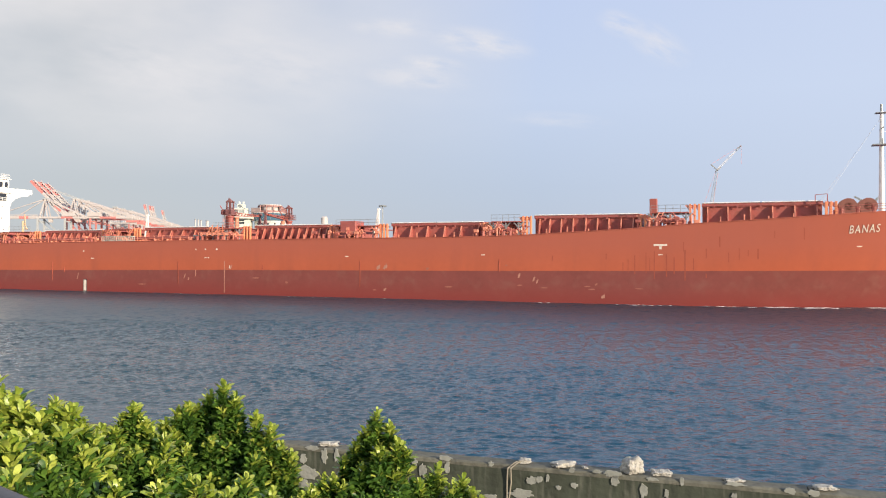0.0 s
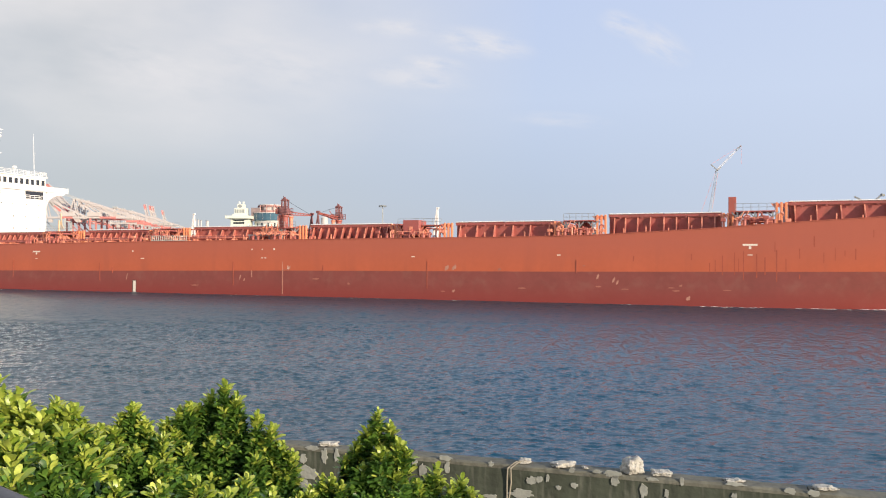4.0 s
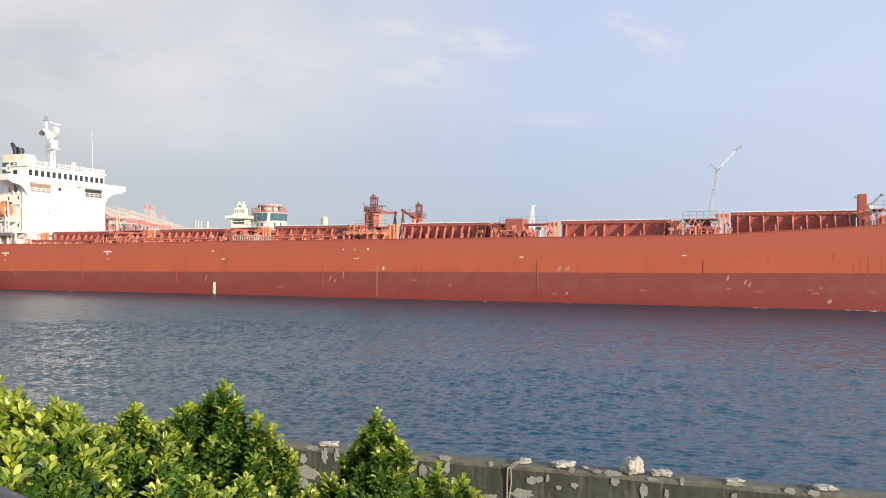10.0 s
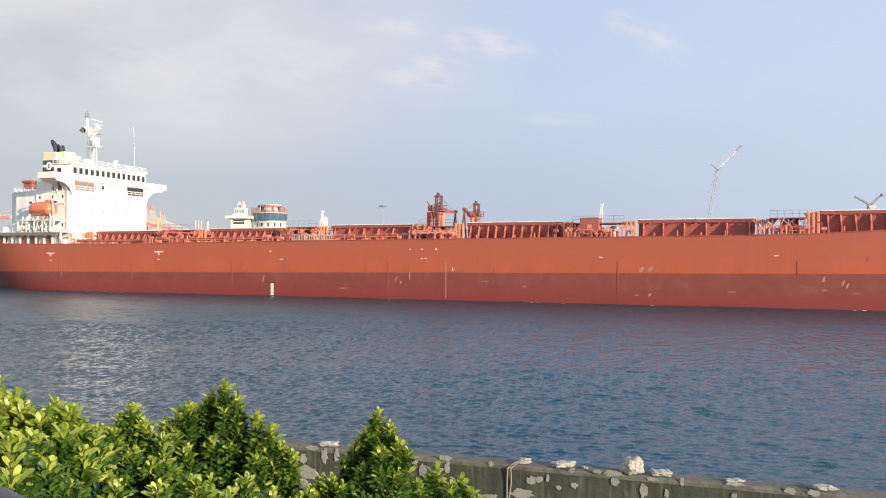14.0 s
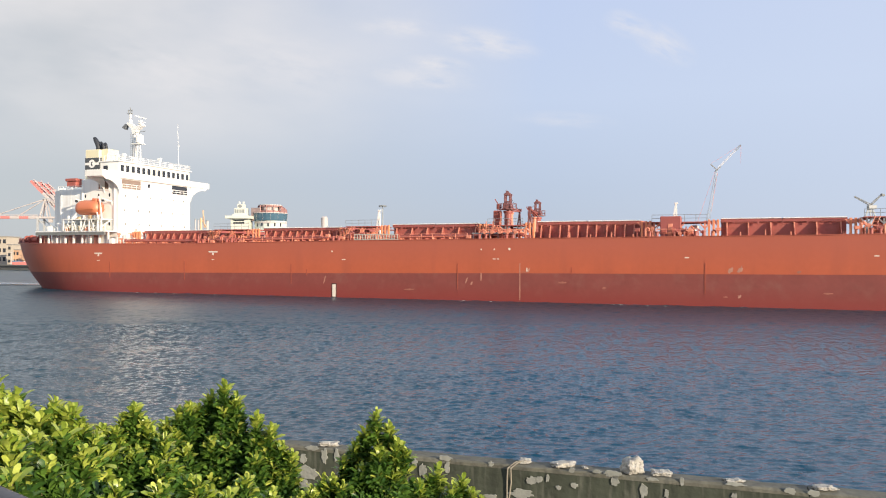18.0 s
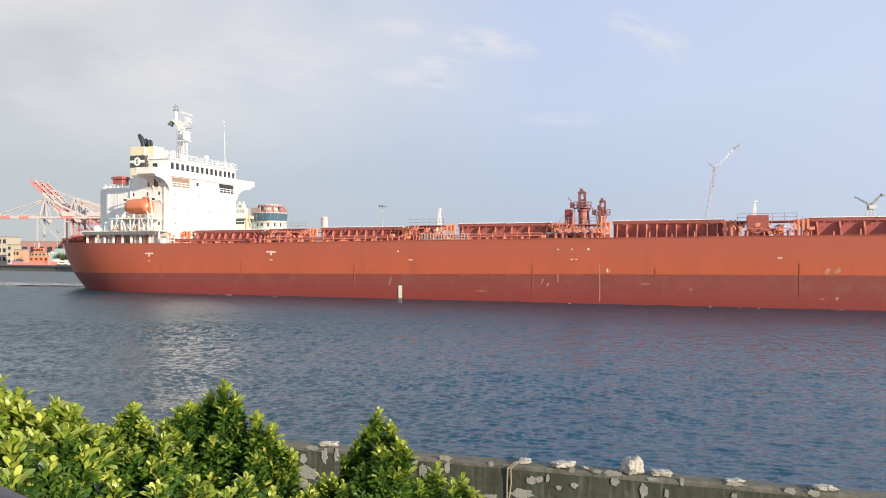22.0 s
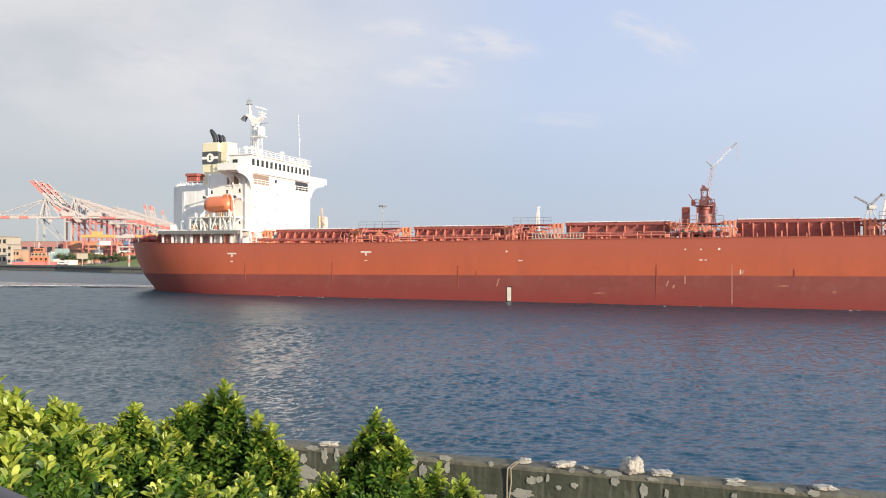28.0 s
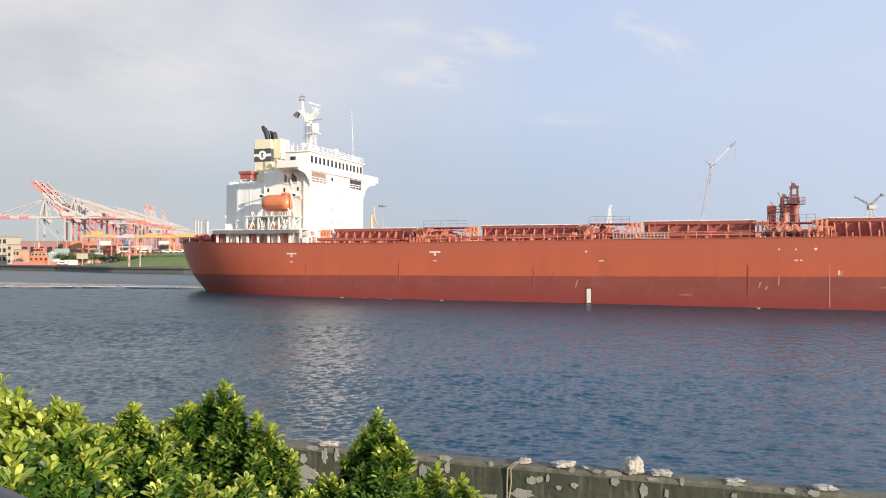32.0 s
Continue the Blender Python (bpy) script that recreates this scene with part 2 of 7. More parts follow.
def half_breadth(u, z):
    """Half the hull's breadth at the station u and the height z."""
    g = min(max(z / 9.5, -0.3), 1.3)
    aft_from, aft_end = -42 - 10 * g, stern_u(z)
    fore_from, fore_end = 100 + 12 * g, 141 + 6 * g
    if u < aft_from:
        x = min(1, (aft_from - u) / (aft_from - aft_end))
        return HALF * max(0.0, 1 - x ** (2.3 + 0.3 * g)) ** (0.6 - 0.05 * g)
    if u > fore_from:
        x = min(1, (u - fore_from) / (fore_end - fore_from))
        return HALF * max(0.0, 1 - x ** (1.9 + 0.5 * g)) ** 0.8
    return HALF


def hull_band(name, lo, hi, rows, material, label):
    """A strake of plating between the heights lo(u) and hi(u), both sides, with the ends drawn in to stem and stern."""
    bm = B()
    for sgn in (-1, 1):
        grid = []
        for i in range(121):
            k = i / 120
            col = []
            for j in range(rows + 1):
                # stations crowd towards both ends, where the plating is curved
                s = k - 0.085 * math.sin(6.28319 * k)
                u = -78 + 225 * s
                for again in range(3):
                    z = lo(u) + (hi(u) - lo(u)) * j / rows
                    g = min(max(z / 9.5, -0.3), 1.3)
                    a, b = stern_u(z), 141 + 6 * g
                    u = a + (b - a) * s
                col.append(bm.verts.new((u, sgn * max(half_breadth(u, z), 0.02), z)))
            grid.append(col)
        for a, b in zip(grid, grid[1:]):
            for j in range(rows):
                q = (a[j], b[j], b[j + 1], a[j + 1])
                bm.faces.new(q if sgn < 0 else q[::-1])
    bmesh.ops.remove_doubles(bm, verts=bm.verts, dist=0.03)
    return part(name, bm, material, ship, label, smooth=True)


hull_band("topside_plating", line_z, deck_z, 6, HULL_RED, "orange-red painted side plating with rust streaks")
hull_band("boot_topping", lambda u: -2.0, line_z, 5, BOOT_RED, "dull brown-red plating near the water")

bm = B()
rows = []
for i in range(91):
    u = -79.6 + 226 * i / 90
    z = deck_z(u) - 0.12
    h = max(half_breadth(u, z) - 0.03, 0.05)
    rows.append((bm.verts.new((u, -h, z)), bm.verts.new((u, h, z))))
for a, b in zip(rows, rows[1:]):
    bm.faces.new((a[0], b[0], b[1], a[1]))
part("main_deck", bm, DECK_RED, ship, "weathered red steel deck")


def side_plate(name, u0, u1, z0, z1, material, label="", lift=0.02, taper=0.0):
    """Something flat painted or welded on her starboard side, following the plating."""
    bm = B()
    n = max(1, int((u1 - u0) / 1.2))
    cols = []
    for i in range(n + 1):
        u = u0 + (u1 - u0) * i / n
        lo, hi = (z0, z1)
        uu = (u, u + taper)
        cols.append([bm.verts.new((uu[k], -half_breadth(uu[k], z) - d, z)) for d in (lift, -0.02) for k, z in ((0, lo), (1, hi))])
    for a, b in zip(cols, cols[1:]):
        bm.faces.new((a[0], b[0], b[1], a[1]))
        bm.faces.new((a[1], b[1], b[3], a[3]))
        bm.faces.new((a[0], a[2], b[2], b[0]))
    for c in (cols[0], cols[-1]):
        bm.faces.new((c[0], c[1], c[3], c[2]))
    return part(name, bm, material, ship, label)


def side_blob(name, u, z, w, h):
    """A ragged patch of scraped paint on her starboard side."""
    bm = B()
    vs = []
    for k in range(12):
        a = 6.28319 * k / 12
        q = 0.62 + 0.75 * abs(noise.noise(Vector((math.cos(a) * 2.1 + u, math.sin(a) * 2.1, z * 3)))) + 0.25 * (k % 2)
        vs.append((u + w * q * math.cos(a) * 0.75 + 0.25 * h * math.sin(a), z + h * q * math.sin(a) * 0.75))
    for lift in (0.012, -0.02):
        ring = [bm.verts.new((p[0], -half_breadth(p[0], p[1]) - lift, p[1])) for p in vs]
        bm.faces.new(ring)
    return part(name, bm, FADED if h > w else SCUFF, ship)


# white marks on the side
side_plate("pilot_mark", -0.30, 0.30, 0.12, 2.08, MARK, "white upright mark at the water", 0.05)
side_plate("mark_border", -0.44, 0.44, -0.2, 2.24, surface("dark_border_paint", (0.07, 0.03, 0.03), 0.6, vary=0.2), "", 0.03)
for u, z in ((101.3, 8.2), (-23.2, 7.2), (-48.2, 6.9)):
    side_plate("tug_mark", u - 0.9, u + 0.9, z - 0.12, z + 0.12, MARK, "white T-shaped tug mark")
    side_plate("tug_mark_stem", u - 0.16, u + 0.16, z - 0.55, z - 0.17, MARK)
    side_plate("tug_mark_tick", u - 0.28, u + 0.28, z - 1.38, z - 1.26, MARK)


def disc(u, z, r):
    bm = B()
    y = -half_breadth(u, z) - 0.02
    vs = [bm.verts.new((u + r * math.cos(6.28319 * k / 14), y, z + r * math.sin(6.28319 * k / 14))) for k in range(14)]
    bm.faces.new(vs)
    ring = bmesh.ops.extrude_face_region(bm, geom=bm.faces[:])
    bmesh.ops.translate(bm, verts=[v for v in ring["geom"] if isinstance(v, bmesh.types.BMVert)], vec=(0, 0.04, 0))
    return part("round_mark", bm, MARK, ship, "small white round mark")


for u, z, r in ((-0.4, 7.3, 0.18), (24.5, 7.62, 0.13), (26.5, 7.62, 0.14), (28.8, 7.65, 0.2)):
    disc(u, z, r * 0.85)
for u, z, w in ((1.7, 6.0, 0.42), (26.5, 6.2, 0.25), (27.1, 6.2, 0.2), (53.5, 6.5, 0.35), (76.0, 6.8, 0.35), (125.6, 8.0, 0.4)):
    side_plate("small_mark", u - w * 0.8, u + w * 0.8, z - 0.07, z + 0.07, MARK)
# draught scale amidships and its load line
side_plate("draught_scale", 30.32, 30.44, 0.3, 5.6, FADED)
side_plate("load_line", 30.6, 31.5, 4.27, 4.38, SCUFF)
side_plate("load_line_tick", 31.35, 31.5, 4.4, 4.95, MARK)
side_plate("draught_numbers", 24.4, 24.55, 3.0, 4.1, FADED)
for k in range(5):
    side_plate("draught_tick", 30.26, 30.52, 0.7 + 0.85 * k, 0.8 + 0.85 * k, SCUFF, "", 0.03)
# fender chafes and welded doubling bars
for u, z0, z1 in ((55.8, 1.7, 5.8), (78.5, 4.3, 6.1), (-7.9, 2.0, 5.2), (20.8, 1.6, 5.5), (-29.1, 2.4, 5.6), (-45.5, 2.6, 5.4), (37.9, 4.1, 5.1), (-5.0, 3.4, 4.4)):
    side_plate("doubling_bar", u - 0.06, u + 0.06, z0, z1, RUST, "dark rusty upright bar", 0.05)
# rust weeping from the scuppers
rnd = random.Random(4)
for u, z0, z1 in ((96.3, 4.5, 5.8), (97.0, 4.4, 6.2), (97.9, 4.2, 6.8), (99.4, 4.3, 7.2), (99.9, 4.6, 6.4), (100.5, 3.6, 7.4), (102.1, 3.9, 7.0), (103.1, 4.3, 6.6), (104.5, 3.4, 7.5),
                  (104.3, 7.3, 8.6), (107.2, 3.8, 7.7), (105.6, 4.6, 6.4), (110.0, 5.9, 7.2), (111.3, 6.2, 7.8), (112.4, 6.7, 7.5), (113.6, 6.3, 7.7), (108.9, 7.9, 9.3), (86.4, 6.0, 6.7), (94.0, 6.2, 7.0),
                  (115.6, 9.1, 10.0), (119.1, 8.9, 10.4)):
    w = rnd.uniform(0.04, 0.085)
    side_plate("rust_streak", u - w, u + w, z0, z1, RUST, "", 0.012)
for u, z, w, h in ((92.0, 2.0, 0.9, 0.16), (91.4, 2.4, 0.7, 0.12), (92.6, 2.7, 0.3, 0.25), (93.6, 1.0, 0.35, 0.4), (83.7, 3.3, 0.22, 0.6), (84.2, 3.0, 0.2, 0.5), (81.5, 3.8, 0.2, 0.55), (81.6, 2.4, 0.6, 0.16),
                   (85.2, 2.1, 0.7, 0.1), (59.0, 4.85, 0.45, 0.6), (60.2, 4.9, 0.4, 0.6), (60.1, 1.4, 0.3, 0.35), (58.4, 1.3, 0.5, 0.12), (67.2, 4.7, 0.4, 0.3), (22.2, 3.0, 0.18, 0.7), (23.0, 2.6, 0.2, 0.4),
                   (-1.7, 2.8, 0.12, 0.9), (31.7, 4.6, 0.2, 0.5), (36.6, 2.9, 0.9, 0.2), (42.5, 2.2, 0.35, 0.25), (13.0, 1.5, 1.2, 0.15), (70.5, 2.0, 0.9, 0.18), (79.6, 5.3, 0.3, 0.12), (98.5, 2.2, 0.9, 0.1)):
    side_blob("scuff", u, z, w, h)

# her name at the bow, as far as it is seen
cu = bpy.data.curves.new("name", "FONT")
cu.body, cu.size, cu.extrude, cu.space_character = "BANAS", 1.5, 0.02, 1.25
txt = new("name_text", cu)
bpy.context.view_layer.update()
me = bpy.data.meshes.new_from_object(txt.evaluated_get(bpy.context.evaluated_depsgraph_get()))
bpy.data.objects.remove(txt)
for v in me.vertices:
    u, z = 124.25 + v.co.x * 0.66, 9.62 + v.co.y * 0.98 + v.co.x * 0.04
    v.co = (u + 0.12 * v.co.y, -half_breadth(u, z) - 0.03 - v.co.z, z)
me.materials.append(MARK)
part("name_lettering", me, None, ship, "white raised name lettering at the bow")

# bulwark top rail and deck-edge curb
bm = B()
prev = None
for i in range(113):
    u = -79.5 + 224.5 * i / 112
    z = deck_z(u)
    p = Vector((u, -half_breadth(u, z) - 0.02, z))
    if prev is not None:
        bar(bm, prev, p, 0.12, 0.10)
    prev = p
part("sheer_strake_rail", bm, HULL_RED, ship)

# hatches
HATCHES = ((-44.5, -29.3, 11.25), (-18.2, -2.9, 11.5), (6.8, 21.8, 11.85), (31.2, 46.5, 12.0), (57.8, 73.6, 12.1), (82.0, 97.6, 13.0), (106.5, 121.9, 14.35))
CO = 8.2          # the coamings' half breadth


def stay_mesh(h):
    bm = B()
    prism(bm, ((0, 0), (-1.5, 0), (-1.5, 0.22), (-0.32, h), (0, h)), "x", -0.04, 0.04)
    web = len(bm.faces)
    # the flange along the sloping edge, its catch of light put in as paler steel
    bar(bm, (0, -1.52, 0.0), (0, -0.34, h), 0.17, 0.05)
    me = mesh_of(bm, "coaming_stay", [DECK_RED, STAY_RED])
    for p in me.polygons:
        p.material_index = 0 if p.index < web else 1
    return me


bm = B()
rod(bm, (0, 0, 0), (0, 0, 0.75), 0.03, n=5)
THIN_POST = mesh_of(bm, "hatch_top_stanchion", GREY)
for hi, (u0, u1, top) in enumerate(HATCHES):
    um = (u0 + u1) / 2
    dz = deck_z(um) - 0.12
    ct = top - 0.55
    bm = B()
    for sgn in (-1, 1):
        y0, y1 = sorted((sgn * CO, sgn * (CO - 0.12)))
        box(bm, u0, u1, y0, y1, dz - 0.4, ct)
    for u in (u0, u1):
        box(bm, u - 0.06, u + 0.06, -CO + 0.13, CO - 0.13, dz - 0.4, ct)
    coam = part("hatch_coaming", bm, DECK_RED, ship, "red steel hatch coaming")
    for sgn in (-1, 1):
        bm = B()
        box(bm, u0 - 0.1, u1 + 0.1, *sorted((sgn * CO + sgn * 0.004, sgn * (CO + 0.18))), ct - 0.1, ct - 0.02)
        part("coaming_rest_bar", bm, DECK_RED, coam)
    n = (10, 10, 6, 11, 6, 9, 6)[hi]
    sm = stay_mesh(ct - 0.1 - dz)
    for k in range(n):
        u = u0 + 0.7 + (u1 - u0 - 1.4) * k / (n - 1) + rnd.uniform(-0.12, 0.12)
        part("coaming_stay", sm, None, coam, at=pose(u, -CO, dz))
        part("coaming_stay", sm, None, coam, at=pose(u, CO, dz, 0, 0, 180))
    # covers: two folding panels, cambered, each with a skirt
    for k in range(2):
        a = u0 - 0.15 + (u1 - u0 + 0.3) * k / 2 + 0.01
        b = u0 - 0.15 + (u1 - u0 + 0.3) * (k + 1) / 2 - 0.01
        bm = B()
        cb = CO + 0.28
        prism(bm, ((-cb, ct + 0.02), (cb, ct + 0.02), (cb, top - 0.08), (0, top + 0.2), (-cb, top - 0.08)), "x", a, b)
        cv = part("hatch_cover_panel", bm, COVER_RED, ship, "rust-stained red folding hatch cover panel")
        # pale rod draws the sky's glare along the cover's top edge
        bm = B()
        rod(bm, (a + 0.1, -cb - 0.05, top - 0.06), (b - 0.1, -cb - 0.05, top - 0.04), 0.08, n=6)
        part("edge_glare_rod", bm, PALE, cv)
    # end pillars that carry the opened covers
    for u in (u0 - 0.45, u0 - 1.05, u0 - 1.65, u1 + 0.4, u1 + 1.0, u1 + 1.6):
        for y in (-CO - 1.2,):
            bm = B()
            box(bm, u - 0.15, u + 0.15, y - 0.18, y + 0.18, deck_z(u) - 0.2, ct + 0.35, 0.03)
            pl = part("stowage_pillar", bm, PILLAR, ship, "orange steel pillar at a hatch end")
            bm = B()
            prism(bm, ((u - 0.19, ct + 0.2), (u - 0.19, ct - 0.5), (u - 0.75, ct + 0.2)), "y", y - 0.05, y + 0.05)
            part("bracket", bm, STAY_RED, pl)
    # small cleats along the coaming's top and short posts before it
    for k in range(5):
        u = u0 + (u1 - u0) * (k + 0.5) / 5
        bm = B()
        box(bm, u - 0.1, u + 0.1, -CO - 0.45, -CO - 0.31, ct - 0.3, ct + 0.05, 0.02)
        part("cover_cleat", bm, COVER_RED, coam)
        bm = B()
        bar(bm, (u + 0.9, -CO - 3.2, dz), (u + 0.9, -CO - 3.2, dz + 0.75 + 0.3 * (k % 2)), 0.16)
        part("stub_post", bm, STAY_RED, ship)
    # thin posts along the top of the covers
    for k in range(7):
        u = u0 + (u1 - u0) * k / 6
        part("hatch_top_stanchion", THIN_POST, None, coam, at=pose(u, 5.0, top))
    # a low walkway rail along the hatch
    if hi in (0, 3, 4, 5, 6):
        continue
    bm = B()
    y = -HALF + 1.5
    for k in range(9):
        u = u0 + (u1 - u0) * k / 8
        rod(bm, (u, y, deck_z(u) - 0.15), (u, y, deck_z(u) + 0.95), 0.045, n=6)
    for h in (0.5, 0.95):
        rod(bm, (u0, y, deck_z(u0) + h), (u1, y, deck_z(u1) + h), 0.035, n=6)
    part("walkway_rail", bm, STAY_RED, ship, "thin red pipe railing")

# pipes along the deck
for y, h, r in ((-12.6, 0.55, 0.14), (-12.1, 0.8, 0.1), (-11.6, 0.5, 0.16)):
    bm = B()
    tube(bm, [(a, y, deck_z(a) + h) for a in (-46, -31, -16, 3, 30)], r)
    part("deck_pipe", bm, DECK_RED, ship)
bm = B()
box(bm, -0.08, 0.08, -0.75, 0.75, -0.2, 0.42)
support = mesh_of(bm, "pipe_support", STAY_RED)
for k in range(27):
    u = -45 + 2.75 * k
    part("pipe_support", support, None, ship, at=pose(u, -12.15, deck_z(u)))

# platforms with rails and machinery between the hatches
rnd = random.Random(11)
GAPS = ((-29.3, -18.2, 11.2), (-2.9, 6.8, 11.5), (21.8, 31.2, 11.4), (46.5, 57.8, 11.6), (73.6, 82.0, 12.0), (97.6, 106.5, 13.0))
for gi, (u0, u1, pz) in enumerate(GAPS):
    a, b = u0 + 1.9, u1 - 1.9
    dz = deck_z((a + b) / 2) - 0.15
    bm = B()
    box(bm, a, b, -10.5, -5.0, pz - 0.14, pz)
    box(bm, a, a + 1.2, -5.0, 10.5, pz - 0.14, pz)
    plat = part("cross_platform", bm, DECK_RED, ship, "red steel platform on forked posts between hatches")
    for k in range(3):
        u = a + 0.3 + (b - a - 0.6) * k / 2
        bm = B()
        bar(bm, (u, -10.2, dz), (u, -10.2, pz - 0.14), 0.22)
        bar(bm, (u, -10.2, pz - 1.0), (u - 0.75, -10.2, pz - 0.14), 0.16)
        bar(bm, (u, -10.2, pz - 1.0), (u + 0.75, -10.2, pz - 0.14), 0.16)
        part("forked_post", bm, STAY_RED if gi in (0, 1, 3) else GREY, plat)
    bm = B()
    n = 6
    for k in range(n):
        u = a + (b - a) * k / (n - 1)
        rod(bm, (u, -10.45, pz), (u, -10.45, pz + 1.0), 0.035, n=5)
    for h in (0.5, 1.0):
        rod(bm, (a, -10.45, pz + h), (b, -10.45, pz + h), 0.03, n=5)
    part("platform_rail", bm, GREY, plat)
    # winch: two cheek plates, a drum and a motor
    bm = B()
    c = (a + b) / 2 + rnd.uniform(-0.8, 0.8)
    for q in (-0.9, 0.9):
        rod(bm, (c + q, -11.6, dz + 0.95), (c + q + 0.12, -11.6, dz + 0.95), 0.75, n=14)
    rod(bm, (c - 0.9, -11.6, dz + 0.95), (c + 0.9, -11.6, dz + 0.95), 0.42, n=12)
    box(bm, c - 1.3, c + 1.4, -12.2, -11.0, dz, dz + 0.3)
    box(bm, c + 1.1, c + 2.0, -12.0, -11.2, dz + 0.3, dz + 1.2, 0.06)
    part("mooring_winch", bm, CRANE_RED, ship, "red mooring winch with a bare drum")
    # mushroom ventilators
    for k in range(3):
        u, y, h = rnd.uniform(a, b), rnd.uniform(-9.5, -4), rnd.uniform(1.2, 1.9)
        bm = B()
        lathe(bm, ((0.28, 0), (0.28, h - 0.3), (0.6, h - 0.28), (0.62, h - 0.05), (0.35, h + 0.1)), (u, y, dz), 12)
        part("ventilator", bm, STAY_RED if k else WHITE, ship, "mushroom ventilator")
    # bollards at the edge
    for u in (a + 0.6, b - 0.8):
        bm = B()
        box(bm, u - 0.9, u + 0.9, -15.2, -14.6, dz, dz + 0.12)
        for q in (-0.5, 0.5):
            lathe(bm, ((0.22, 0), (0.22, 0.75), (0.3, 0.8), (0.3, 0.9)), (u + q, -14.9, dz), 10)
        part("bollard", bm, DECK_RED, ship)
    # goosenecks and stub pipes
    for k in range(9):
        u, y, h = rnd.uniform(a - 1.2, b + 1.2), rnd.uniform(-13.5, -10.8), rnd.uniform(0.7, 1.9)
        bm = B()
        tube(bm, ((u, y, dz), (u, y, dz + h), (u + 0.25, y, dz + h + 0.22), (u + 0.5, y, dz + h), (u + 0.5, y, dz + h - 0.25)), rnd.choice((0.09, 0.13, 0.17)), 7)
        part("gooseneck_vent", bm, STAY_RED if k % 3 else DECK_RED, ship)
    # cleats, valve wheels and small lockers along the hatch ends
    for k in range(7):
        u, y = a - 1.6 + (b - a + 3.2) * k / 6 + rnd.uniform(-0.3, 0.3), rnd.uniform(-14.6, -13.0)
        bm = B()
        h = rnd.uniform(0.5, 1.35)
        bar(bm, (u, y, dz), (u, y, dz + h), 0.12)
        if k % 2:
            rod(bm, (u, y - 0.06, dz + h), (u, y + 0.06, dz + h), 0.26, n=10)
        else:
            box(bm, u - 0.35, u + 0.35, y - 0.25, y + 0.25, dz + h - 0.3, dz + h + 0.15, 0.04)
        part("valve_post", bm, rnd.choice((STAY_RED, DECK_RED, CRANE_RED, STAY_RED)), ship)
    for k in range(2):
        u = a + (b - a) * (0.3 + 0.4 * k)
        bm = B()
        pts = ((u - 1.2, -13.2, dz + 0.1), (u - 1.2, -13.2, dz + 1.25), (u + 1.2, -13.2, dz + 1.25), (u + 1.2, -13.2, dz + 0.1))
        tube(bm, pts, 0.08, 6)
        tube(bm, ((u - 1.2, -13.2, dz + 0.7), (u + 1.2, -13.2, dz + 0.7)), 0.06, 6)
        part("guard_hoop", bm, STAY_RED, ship)
    # slanting ladder
    bm = B()
    u = a + 0.9
    for q in (-0.3, 0.3):
        bar(bm, (u + q - 0.5, -11.3, dz), (u + q + 0.6, -10.7, pz), 0.08)
    for k in range(6):
        w = k / 6 + 0.08
        bar(bm, (u - 0.8 + 1.1 * w, -11.3 + 0.6 * w, dz + (pz - dz) * w), (u - 0.2 + 1.1 * w, -11.3 + 0.6 * w, dz + (pz - dz) * w), 0.06)
    part("ladder", bm, STAY_RED, ship)

# deck lockers and vent trunks
for u0, u1, y0, y1, z0, z1, mt in ((49.6, 52.4, -11.2, -8.0, 9.2, 12.35, COVER_RED), (46.9, 48.6, -9.5, -7.5, 9.2, 11.6, DECK_RED), (98.6, 99.7, -3.2, -2.0, 10.3, 15.5, CRANE_RED), (23.5, 24.6, -6.8, -5.6, 9.0, 13.9, CRANE_RED),
                                   (-26.0, -23.6, -9.5, -7.0, 8.4, 10.6, STAY_RED), (0.2, 2.0, -9.6, -7.6, 8.8, 11.0, DECK_RED), (77.0, 79.2, -8.5, -6.5, 9.4, 11.7, DECK_RED)):
    bm = B()
    box(bm, u0, u1, y0, y1, z0, z1, 0.06)
    lk = part("deck_locker", bm, mt, ship, "red steel deck locker")
    bm = B()
    box(bm, (u0 + u1) / 2 - 0.32, (u0 + u1) / 2 + 0.32, y0 - 0.03, y0 - 0.004, z0 + 0.35, min(z0 + 2.1, z1 - 0.2), 0.01)
    part("locker_door", bm, STAY_RED, lk)

